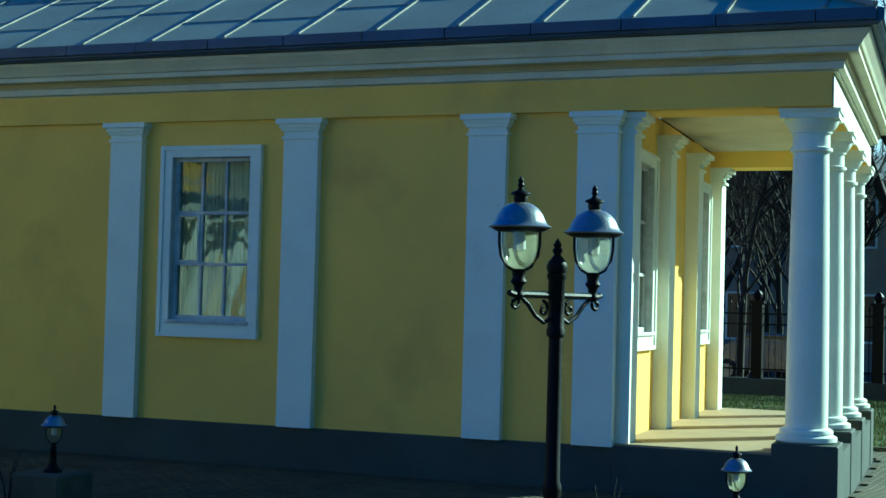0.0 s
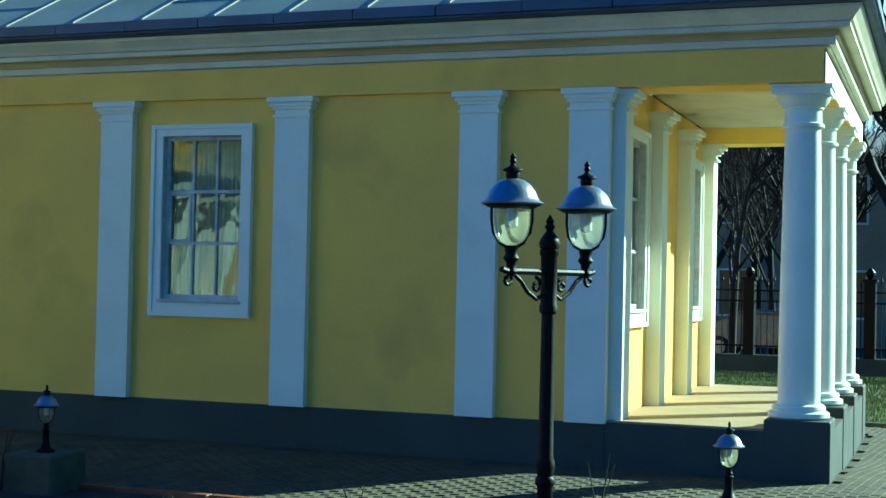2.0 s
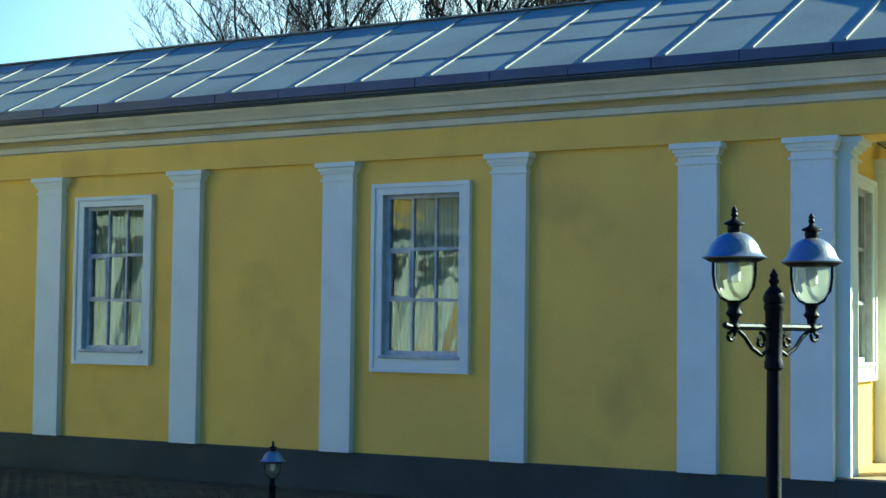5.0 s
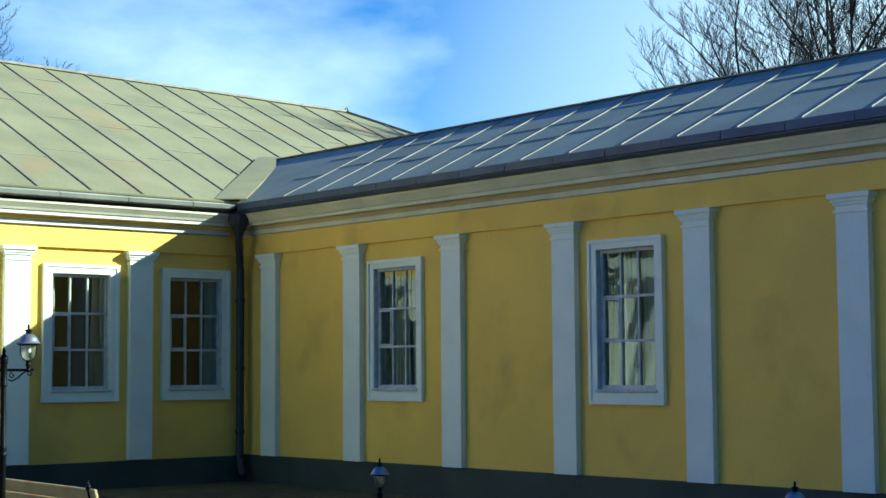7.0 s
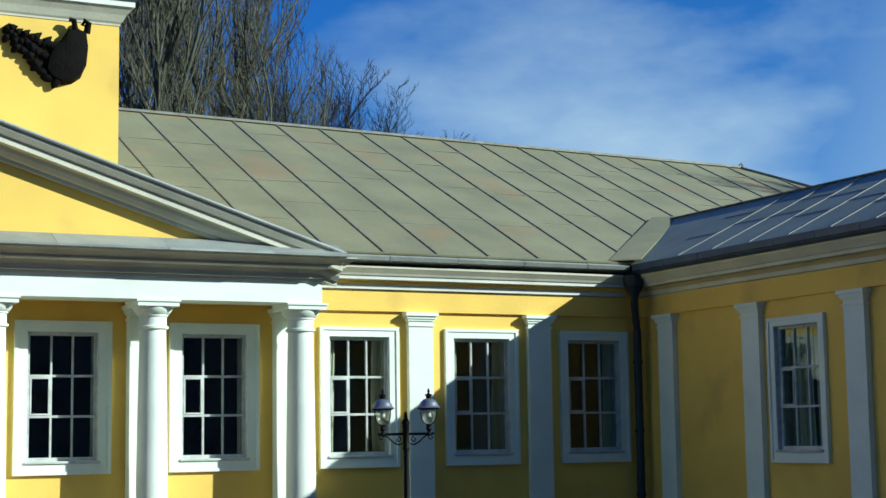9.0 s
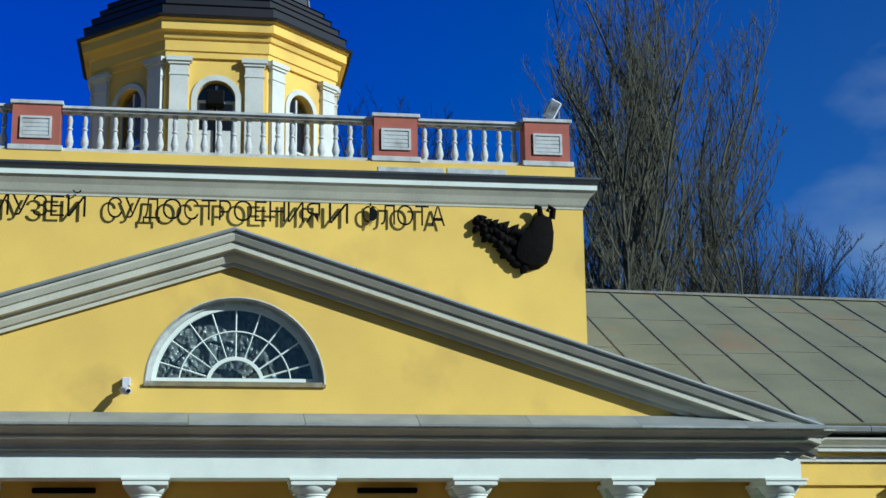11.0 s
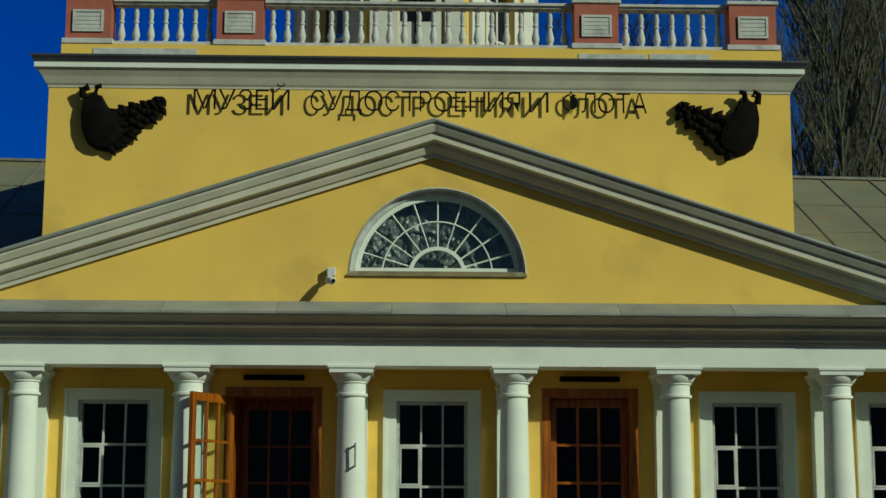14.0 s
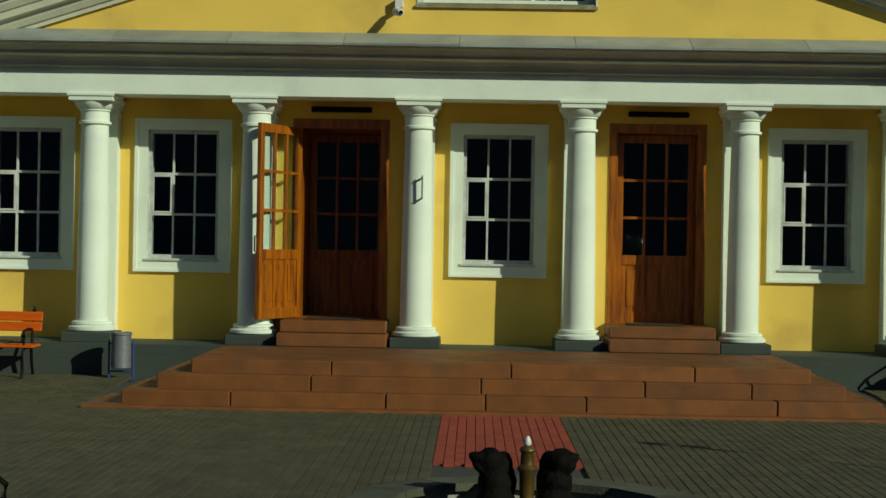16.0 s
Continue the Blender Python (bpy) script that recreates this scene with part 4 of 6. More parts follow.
tym = tagged(part("tympanum", bm, M_YELLOW), "yellow plastered pediment wall with a half-round window", "wall", kind="structure")
tagged(part("tympanum_base", low, M_YELLOW), "yellow plaster under the half-round window", "wall", kind="structure")
tagged(part("pediment_back", boxes((-6, 6, FY + 0.42, FY + 0.5, 4.83, 5.2)), M_DIMROOM), "dark-toned strip closing the unlit loft behind the pediment", "wall", kind="structure")

RK = [(0, -0.50), (0.05, -0.50), (0.05, -0.44), (0.10, -0.43), (0.15, -0.36), (0.17, -0.30), (0.29, -0.29), (0.29, -0.19), (0.33, -0.18), (0.38, -0.10), (0.38, -0.06), (0, -0.06)]


def raking(name, prof, mat, sgn, x0, x1, label, kind_="structure", parent=None):
    bm = bmesh.new()
    ends = []
    for x in (x0, x1):
        ends.append([bm.verts.new((sgn * x, FY - o, rake(x) + h)) for o, h in prof])
    k = len(prof)
    for j in range(k):
        bm.faces.new((ends[0][j], ends[1][j], ends[1][(j + 1) % k], ends[0][(j + 1) % k]))
    bm.faces.new(ends[0])
    bm.faces.new(ends[1][::-1])
    ob = part(name, bm, mat, parent)
    return tagged(ob, label, "cornice", kind=kind_) if parent is None else ob


for s in (-1, 1):
    raking("cornice_rake", RK, M_CORNICE, s, 0.0, EN - 0.02, "white moulded sloping cornice of the pediment")
cap = thing("pediment_flashing", "grey sheet capping on the pediment slopes", "flashing", kind="structure")
for s in (-1, 1):
    x = 0.0
    while x < EN - 0.01:
        x2 = min(EN, x + 1.75)
        raking("flashing_sheet", [(-1.0, -0.055), (0.415, -0.055), (0.43, -0.03), (0.415, 0.0), (-1.0, 0.02)], M_FLASH, s, x + 0.003, x2 - 0.003, "", parent=cap)
        x = x2


# ---- half-round window ----
def half_ring(r0, r1, y0, y1, cx, z0, n=28, bm=None):
    bm = bm or bmesh.new()
    sec = []
    for k in range(n + 1):
        a = math.pi * k / n
        c, s = math.cos(a), math.sin(a)
        sec.append([bm.verts.new((cx + r * c, yv, z0 + r * s)) for r, yv in ((r0, y0), (r1, y0), (r1, y1), (r0, y1))])
    for a, b in zip(sec, sec[1:]):
        for j in range(4):
            bm.faces.new((a[j], b[j], b[(j + 1) % 4], a[(j + 1) % 4]))
    bm.faces.new(sec[0])
    bm.faces.new(sec[-1][::-1])
    return bm


lun = thing("window_lunette", "white half-round fan window in the pediment", "window", kind="structure")
bm = bmesh.new()
sec = []
for k in range(33):
    a = math.pi * k / 32
    sec.append([bm.verts.new((LX + r * math.cos(a), yv, LZ + r * math.sin(a))) for r, yv in ((LR + 0.004, FY + 0.01), (LR - 0.012, FY + 0.005), (LR - 0.02, FY + 0.16), (LR - 0.075, FY + 0.165), (LR - 0.085, FY + 0.24), (LR + 0.004, FY + 0.24))])
for a, b in zip(sec, sec[1:]):
    for j in range(6):
        bm.faces.new((a[j], b[j], b[(j + 1) % 6], a[(j + 1) % 6]))
part("reveal", bm, M_OLDWHITE, lun, "weathered white stepped reveal")
part("window_frame", half_ring(LR - 0.15, LR - 0.082, FY + 0.20, FY + 0.27, LX, LZ), M_WHITE, lun)
part("hub_ring", half_ring(0.37, 0.425, FY + 0.20, FY + 0.26, LX, LZ + 0.02), M_WHITE, lun)
part("middle_ring", half_ring(0.80, 0.818, FY + 0.21, FY + 0.25, LX, LZ + 0.01), M_WHITE, lun)
part("window_sill", boxes((LX - LR - 0.01, LX + LR + 0.01, FY - 0.025, FY + 0.02, LZ - 0.025, LZ + 0.015), (LX - LR, LX + LR, FY + 0.02, FY + 0.19, LZ, LZ + 0.05)), M_WORNSILL, lun, "worn bare ledge")
part("bottom_rail", boxes((LX - LR + 0.09, LX + LR - 0.09, FY + 0.19, FY + 0.27, LZ + 0.05, LZ + 0.125)), M_WHITE, lun)
for k in range(1, 10):
    a = math.pi * k / 10
    part("glazing_bar", tube([(LX + 0.41 * math.cos(a), FY + 0.23, LZ + 0.02 + 0.41 * math.sin(a)), (LX + 1.15 * math.cos(a), FY + 0.23, LZ + 1.15 * math.sin(a))], 0.013, n=4), M_WHITE, lun)
# glass in wedge panes
for k in range(10):
    a0, a1 = math.pi * k / 10, math.pi * (k + 1) / 10
    for r0, r1 in ((0.0, 0.41), (0.41, 0.81), (0.81, 1.15)):
        bm = bmesh.new()
        pts = [(r0, a0), (r1, a0), (r1, a1), (r0, a1)] if r0 else [(0.0, 0.0), (r1, a0), (r1, a1)]
        ty = random.uniform(-0.004, 0.004)
        f0 = [bm.verts.new((LX + r * math.cos(a), FY + 0.228 + ty * j, LZ + 0.01 + r * math.sin(a))) for j, (r, a) in enumerate(pts)]
        f1 = [bm.verts.new(v.co + Vector((0, 0.004, 0))) for v in f0]
        bm.faces.new(f0)
        bm.faces.new(f1[::-1])
        for j in range(len(pts)):
            i2 = (j + 1) % len(pts)
            bm.faces.new((f0[j], f1[j], f1[i2], f0[i2]))
        part("pane", bm, M_GLASS, lun).visible_shadow = False
# crumpled film behind the fan window
bm = bmesh.new()
g = []
for i in range(111):
    g.append([])
    for j in range(61):
        x, z = LX - 1.3 + 2.6 * i / 110, LZ - 0.05 + 1.38 * j / 60
        fold = 0.07 * noise.noise(Vector((x * 5, z * 3, 3))) + 0.06 * abs(noise.noise(Vector((x * 11 + z * 4, z * 9, 1)))) + 0.025 * noise.noise(Vector((x * 26, z * 16, 5)))
        g[-1].append(bm.verts.new((x, FY + 0.36 + fold, z)))
for i in range(110):
    for j in range(60):
        bm.faces.new((g[i][j], g[i + 1][j], g[i + 1][j + 1], g[i][j + 1]))
M_FILM = material("grey_plastic_film", (0.26, 0.27, 0.26), (0.05, 0.05, 0.055), 6, 30, 0.28, 0.3)
film = tagged(part("plastic_film", bm, M_FILM, round_=True), "crumpled grey plastic film hung behind the fan window", "film")
film.matrix_world = pose(0, 0.06, 0)
md = film.modifiers.new("thick", "SOLIDIFY")
md.thickness = 0.003


# ---- attic block ----
AX, AH = -0.187, 5.69
attic_line = [(AX - AH, 9.5), (AX - AH, 0.0), (AX + AH, 0.0), (AX + AH, 9.5)]
tagged(part("attic_wall", boxes((AX - AH, AX + AH, 0.0, 9.5, 4.84, 8.80)), M_YELLOW), "yellow plastered attic block over the portico", "wall", kind="structure")
ACOR = [(0, 8.44), (0.012, 8.44), (0.015, 8.47), (0.04, 8.50), (0.09, 8.60), (0.14, 8.67), (0.165, 8.705), (0.18, 8.71), (0.18, 8.79), (0.19, 8.795), (0.19, 8.88), (0, 8.90)]
tagged(part("cornice_attic", sweep(attic_line, ACOR), M_CORNICE), "white moulded cornice of the attic", "cornice", kind="structure")
tagged(part("fillet_attic", sweep(attic_line, [(0.1, 8.714), (0.194, 8.714), (0.198, 8.785), (0.1, 8.785)]), M_WHITE), "thin white fillet along the attic cornice", "trim", kind="structure")
tagged(part("attic_flashing", sweep(attic_line, [(0.0, 8.902), (0.192, 8.882), (0.192, 8.80), (0.202, 8.80), (0.222, 8.84), (0.255, 8.875), (0.255, 8.905), (0.0, 8.93)]), M_DOME), "dark sheet edge on the attic cornice", "flashing", kind="structure")
tagged(part("parapet", boxes((-5.74, 5.42, 0.10, 0.55, 8.80, 9.17)), M_YELLOW), "low yellow parapet under the balustrade", "parapet", kind="structure")
patch_rows = ((-5.25, -3.65, 8.93, 9.10), (2.25, 3.3, 8.93, 9.08), (3.35, 4.3, 8.95, 9.09))
for a, b, c, d in patch_rows:
    tagged(part("plaster_patch", boxes((a, b, 0.088, 0.10, c, d)), M_OLDWHITE), "flaking white plaster patch on the parapet", "plaster patch")

# ---- balustrade ----
bal = thing("balustrade", "white stone balustrade on the attic", "balustrade")
BZ0, BZ1 = 9.17, 9.97
BY0, BY1 = 0.12, 0.52
PEDS = ((-5.715, -4.98), (-3.384, -2.626), (2.173, 2.904), (4.603, 5.375))
bprof = [(0.062, 0.0), (0.062, 0.03), (0.045, 0.045), (0.05, 0.06), (0.068, 0.10), (0.072, 0.14), (0.058, 0.20), (0.040, 0.27), (0.034, 0.31), (0.052, 0.325), (0.052, 0.345), (0.036, 0.36), (0.044, 0.42), (0.050, 0.47), (0.040, 0.52), (0.034, 0.55), (0.055, 0.565), (0.055, 0.60)]
b0 = part("baluster", lathe([(r_ * 0.86, z_) for r_, z_ in bprof], 12), M_STONE, bal, round_=True)
b0.matrix_local = pose(0, 0, 0)
bme = b0.data
first = True
for (a, b), n in (((PEDS[0][1], PEDS[1][0]), 7), ((PEDS[1][1], PEDS[2][0]), 21), ((PEDS[2][1], PEDS[3][0]), 7)):
    for k in range(n):
        m = pose(a + (b - a) * (k + 0.5) / n, 0.32, BZ0 + 0.08, 0, 0, random.uniform(0, 30))
        if first:
            b0.matrix_local, first = m, False
        else:
            share("baluster", bme, bal, m)
    part("lower_rail", soft_box(a, b, 0.20, 0.44, BZ0, BZ0 + 0.08, 0.008), M_STONE, bal)
    part("top_rail", boxes((a, b, 0.22, 0.42, BZ0 + 0.68, BZ0 + 0.715), (a, b, 0.18, 0.46, BZ0 + 0.715, BZ0 + 0.755)), M_STONE, bal)
for a, b in PEDS:
    p = thing("pedestal", "terracotta painted balustrade pedestal with a white panel", "pedestal", "balustrade pedestals")
    part("body", boxes((a + 0.02, b - 0.02, BY0, BY1, BZ0 + 0.08, BZ1 - 0.06)), M_BRICKRED, p)
    part("base_slab", soft_box(a - 0.03, b + 0.03, BY0 - 0.04, BY1 + 0.04, BZ0, BZ0 + 0.085, 0.008), M_STONE, p)
    part("cap_slab", soft_box(a - 0.02, b + 0.02, BY0 - 0.03, BY1 + 0.03, BZ1 - 0.06, BZ1, 0.008), M_STONE, p)
    c = (a + b) / 2
    part("panel", boxes((c - 0.20, c + 0.20, BY0 - 0.012, BY0, 9.40, 9.68)), M_STONE, p)
    part("panel_frame", boxes((c - 0.235, c - 0.20, BY0 - 0.03, BY0, 9.365, 9.715), (c + 0.20, c + 0.235, BY0 - 0.03, BY0, 9.365, 9.715), (c - 0.20, c + 0.20, BY0 - 0.03, BY0, 9.68, 9.715), (c - 0.20, c + 0.20, BY0 - 0.03, BY0, 9.365, 9.40)), M_STONE, p)
    for kk in range(4):
        part("panel_slat", boxes((c - 0.195, c + 0.195, BY0 - 0.02, BY0 - 0.012, 9.415 + 0.065 * kk, 9.465 + 0.065 * kk)), M_STONE, p)

# floodlights on the outer pedestals
for xv, s in ((-5.50, -1), (5.12, 1)):
    fl = thing("floodlight", "pale metal floodlight tilted on the balustrade pedestal", "floodlight", "floodlights", at=pose(xv, 0.30, BZ1))
    part("bracket", boxes((-0.13, -0.11, -0.02, 0.02, 0, 0.2), (0.11, 0.13, -0.02, 0.02, 0, 0.2), (-0.13, 0.13, -0.03, 0.03, 0, 0.02)), M_BINGREY, fl)
    hd = part("head", soft_box(-0.10, 0.10, -0.06, 0.06, -0.17, 0.17, 0.02), M_WHITEBOX, fl)
    hd.matrix_local = pose(0, 0, 0.22, 0, 28 * s, 0)
    ln = part("lens", boxes((-0.08, 0.08, -0.068, -0.06, -0.14, 0.14)), M_FILM, hd)

# ---- inscription ----
sign = thing("inscription", "raised dark metal letters of the museum name", "sign")


def letter(ch, x, z, width, height):
    cu = bpy.data.curves.new("letter", "FONT")
    cu.body, cu.size, cu.extrude, cu.offset = ch, 1.0, 0.008, -0.012
    tmp = bpy.data.objects.new("letter", cu)
    scene.collection.objects.link(tmp)
    me = bpy.data.meshes.new_from_object(tmp.evaluated_get(bpy.context.evaluated_depsgraph_get()))
    bpy.data.objects.remove(tmp)
    xs = [v.co.x for v in me.vertices]
    ys = [v.co.y for v in me.vertices]
    if not xs:
        return
    x0, x1 = min(xs), max(xs)
    for v in me.vertices:
        v.co.x = (v.co.x - x0) / (x1 - x0) * width
        v.co.y = v.co.y * height / 0.69
    me.name = "letter"
    me.materials.clear()
    me.materials.append(M_LETTER)
    ob = new("letter", me)
    ob.parent = sign
    ob.matrix_local = pose(x, -0.085, z, 90, 0, 0)


WID = {"М": 1.25, "У": 0.95, "З": 0.8, "Е": 0.75, "Й": 1.0, "С": 0.9, "Д": 1.05, "О": 1.15, "Т": 0.95, "Р": 0.75, "Н": 1.0, "И": 1.0, "Я": 0.9, "Ф": 1.15, "Л": 1.0, "А": 1.0}
for word, a, b in (("МУЗЕЙ", -3.66, -2.20), ("СУДОСТРОЕНИЯ", -1.88, 1.33), ("И", 1.46, 1.76), ("ФЛОТА", 1.98, 3.27)):
    tot = sum(WID[c] for c in word) + 0.16 * (len(word) - 1)
    u = a
    for ch in word:
        w = WID[ch] * (b - a) / tot
        letter(ch, u, 8.09, w, 0.31)
        u += w + 0.16 * (b - a) / tot


# ---- ship-prow reliefs on the attic ----
def emblem(cx, s):
    e = thing("prow_relief", "blackened bronze relief of a ship prow with leaves", "relief", "reliefs on the attic")

    def P(x, z):
        return (cx + s * 0.86 * x, z)
    bm = bmesh.new()
    front, edge = [], []
    prof = [(-0.62, 8.30), (-0.66, 8.05), (-0.63, 7.78), (-0.52, 7.56), (-0.36, 7.46), (-0.16, 7.43), (0.04, 7.50), (0.14, 7.62), (0.10, 7.82), (0.0, 8.0), (-0.18, 8.14), (-0.30, 8.32), (-0.45, 8.34)]
    cxm, czm = -0.28, 7.86
    for (x, z) in prof:
        px, pz = P(x, z)
        edge.append(bm.verts.new((px, -0.0, pz)))
        mx, mz = P(x + (cxm - x) * 0.12, z + (czm - z) * 0.12)
        front.append(bm.verts.new((mx, -0.16, mz)))
    top = bm.verts.new((*P(cxm, 0)[:1], -0.26, czm))
    for i in range(len(prof)):
        j = (i + 1) % len(prof)
        bm.faces.new((edge[i], edge[j], front[j], front[i]))
        bm.faces.new((front[i], front[j], top))
    part("hull", bm, M_BRONZE, e, round_=True)
    r = random.Random(5)
    part("prow_scroll", tube([(*P(-0.60, 0)[:1], -0.1, 8.25), (*P(-0.62, 0)[:1], -0.14, 8.40), (*P(-0.55, 0)[:1], -0.14, 8.44), (*P(-0.52, 0)[:1], -0.12, 8.36)], 0.055, 0.04), M_BRONZE, e, round_=True)
    part("prow_scroll", tube([(*P(-0.40, 0)[:1], -0.1, 8.28), (*P(-0.36, 0)[:1], -0.14, 8.42), (*P(-0.28, 0)[:1], -0.14, 8.43)], 0.05, 0.04), M_BRONZE, e, round_=True)
    for k in range(30):
        u = (k // 3) / 9.0
        lx = -0.05 + 0.82 * u + r.uniform(-0.04, 0.04)
        lz = 7.98 + 0.26 * u - (k % 3) * (0.25 - 0.17 * u) + r.uniform(-0.03, 0.03)
        bm = bmesh.new()
        bmesh.ops.create_uvsphere(bm, u_segments=8, v_segments=5, radius=1.0)
        for v in bm.verts:
            tip = 1 - 0.75 * abs(v.co.x) ** 2
            v.co.y *= tip
            v.co.z *= tip * (1 + 0.25 * math.sin(9 * v.co.x))
        px, pz = P(lx, lz)
        ang = r.uniform(-40, 40) * s
        bmesh.ops.transform(bm, verts=bm.verts[:], matrix=Matrix.Translation((px, -0.07, pz)) @ Euler((0, radians(ang + (25 if s > 0 else -25)), 0)).to_matrix().to_4x4() @ Matrix.Diagonal((0.15 - 0.045 * u, 0.075, 0.075 - 0.02 * u, 1)))
        part("leaf", bm, M_BRONZE, e, round_=True)


emblem(-4.81, 1)
emblem(4.455, -1)

# ---- drum and dome ----
DX, DYC = -0.25, 5.0


def octa(hw, f):
    return [(DX + a * (hw if c else f), DYC + b * (f if c else hw)) for a, b, c in ((-1, -1, 0), (1, -1, 0), (1, -1, 1), (1, 1, 1), (1, 1, 0), (-1, 1, 0), (-1, 1, 1), (-1, -1, 1))]


def arch_panel(bm, w, z0, z1, hw, zs, zb, t=0.18):
    """A wall panel with a round-headed opening."""
    xs = sorted(set([-w / 2, w / 2] + [round(hw * math.cos(math.pi * k / 12), 4) for k in range(13)]))
    fr = []
    for y0 in (0.0, t):
        top = [bm.verts.new((x, y0, z1)) for x in xs]
        mid = [bm.verts.new((x, y0, zs + math.sqrt(max(0, hw * hw - x * x)) if abs(x) <= hw else zs)) for x in xs]
        lo = [bm.verts.new((x, y0, zb if abs(x) <= hw else z0)) for x in xs]
        fr.append((top, mid, lo))
        for i in range(len(xs) - 1):
            bm.faces.new((mid[i], mid[i + 1], top[i + 1], top[i]))
    for i in range(len(xs) - 1):
        if abs((xs[i] + xs[i + 1]) / 2) < hw:
            bm.faces.new((fr[0][1][i], fr[1][1][i], fr[1][1][i + 1], fr[0][1][i + 1]))
    for a, b in ((-w / 2, -hw), (hw, w / 2)):
        box(bm, a, b, 0.0, t, z0, zs)
    box(bm, -hw, hw, 0.0, t, z0, zb)
    return bm


drum = thing("rotunda", "yellow eight-sided rotunda with white pilasters and a dark dome", "rotunda")
DW, DF = 2.15, 0.87
pts = octa(DW, DF)
for k in range(8):
    a, b = Vector(pts[k]), Vector(pts[(k + 1) % 8])
    d = b - a
    m = Matrix.Translation(((a + b).to_3d() / 2)) @ Matrix.Rotation(math.atan2(d.y, d.x), 4, "Z")
    w = d.length
    for nm, bm, mt in (("wall", arch_panel(bmesh.new(), w, 8.8, 11.75, 0.33, 11.03, 9.6), M_YELLOW),
                       ("arch_surround", half_ring(0.33, 0.43, -0.03, 0.0, 0, 11.03, 16), M_FILLET)):
        o = part(nm, bm, mt, drum)
        o.matrix_local = m
    o = part("surround_jamb", boxes((-0.43, -0.33, -0.03, 0, 9.6, 11.03), (0.33, 0.43, -0.03, 0, 9.6, 11.03)), M_FILLET, drum)
    o.matrix_local = m
    o = part("window_frame", boxes((-0.33, -0.29, 0.10, 0.14, 9.6, 11.03), (0.29, 0.33, 0.10, 0.14, 9.6, 11.03), (-0.02, 0.02, 0.10, 0.14, 9.6, 11.3), (-0.29, 0.29, 0.105, 0.135, 10.98, 11.03), (-0.29, 0.29, 0.105, 0.135, 10.3, 10.34)), M_FILLET, drum)
    o.matrix_local = m
    o = part("pane", boxes((-0.34, 0.34, 0.118, 0.122, 9.6, 11.4)), M_GLASS, drum)
    o.matrix_local = m
    o.visible_shadow = False
    if k == 0:
        o = part("board", boxes((-0.328, 0.328, 0.03, 0.06, 9.602, 10.46)), M_FILLET, drum, "pale board closing the lower arch")
        o.matrix_local = m
    for sx in (-1, 1):
        c = sx * (w / 2 - 0.22)
        o = part("pilaster", boxes((c - 0.16, c + 0.16, -0.08, 0, 8.8, 11.42), (c - 0.175, c + 0.175, -0.095, 0, 11.42, 11.45), (c - 0.16, c + 0.16, -0.08, 0, 11.45, 11.62), (c - 0.19, c + 0.19, -0.11, 0, 11.62, 11.67), (c - 0.225, c + 0.225, -0.14, 0, 11.67, 11.75)), M_FILLET, drum)
        o.matrix_local = m
ring = octa(DW, DF)
o = part("entablature", sweep(ring, [(-0.05, 11.75), (0.05, 11.75), (0.05, 11.86), (0.08, 11.87), (0.08, 12.06), (0.12, 12.08), (0.16, 12.18), (0.24, 12.20), (0.24, 12.36), (0.28, 12.40), (-0.05, 12.40)], True), M_YELLOW, drum)
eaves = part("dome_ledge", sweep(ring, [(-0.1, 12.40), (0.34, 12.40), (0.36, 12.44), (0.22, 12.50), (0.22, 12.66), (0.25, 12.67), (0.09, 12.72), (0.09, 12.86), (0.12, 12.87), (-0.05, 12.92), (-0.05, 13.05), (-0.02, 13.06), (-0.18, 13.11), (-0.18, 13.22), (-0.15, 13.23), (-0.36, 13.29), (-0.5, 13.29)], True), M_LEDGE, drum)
bm = bmesh.new()
rings = []
for k in range(11):
    a = k / 10 * math.pi / 2 * 0.94
    s = math.cos(a) ** 1.5
    z = 13.27 + 1.70 * math.sin(a) / math.sin(math.pi / 2 * 0.94)
    rings.append([bm.verts.new((DX + (x - DX) * s * 0.785, DYC + (yv - DYC) * s * 0.785, z)) for x, yv in octa(2.19, 0.87)])
for a, b in zip(rings, rings[1:]):
    for k in range(8):
        bm.faces.new((a[k], a[(k + 1) % 8], b[(k + 1) % 8], b[k]))
bm.faces.new(rings[-1])
rib_pts = [[tuple(r_[k].co) for r_ in rings] for k in range(8)]
part("dome", bm, M_DOME, drum)
for k in range(8):
    part("dome_rib", tube(rib_pts[k], 0.03, 0.025, 6), M_DOME, drum)
part("finial_base", lathe([(0.20, 14.9), (0.24, 15.0), (0.18, 15.03), (0.16, 15.16), (0.21, 15.2), (0.21, 15.25), (0.08, 15.27)], 8, DX - 0.02, DYC), M_OLDWHITE, drum)
part("mast", tube([(DX - 0.02, DYC, 15.25), (DX - 0.02, DYC, 18.5)], 0.045, 0.025, 8), M_PIPE, drum)
part("mast_collar", lathe([(0.10, 15.26), (0.12, 15.30), (0.06, 15.36)], 10, DX - 0.02, DYC), M_BLACK, drum)
tagged(part("rotunda_floor", boxes((-2.4, 1.9, 2.9, 7.1, 8.82, 8.86)), M_DIMROOM), "dark floor inside the rotunda", "floor", kind="structure")
# dark lamp housing standing in the front arch
sp = thing("searchlight", "black searchlight housing in the rotunda arch", "searchlight")
part("housing", soft_box(DX - 0.18, DX + 0.14, 2.72, 3.0, 10.88, 11.16, 0.03), M_BLACK, sp)
part("stand", boxes((DX - 0.04, DX + 0.0, 2.84, 2.88, 8.86, 10.88)), M_BLACK, sp)

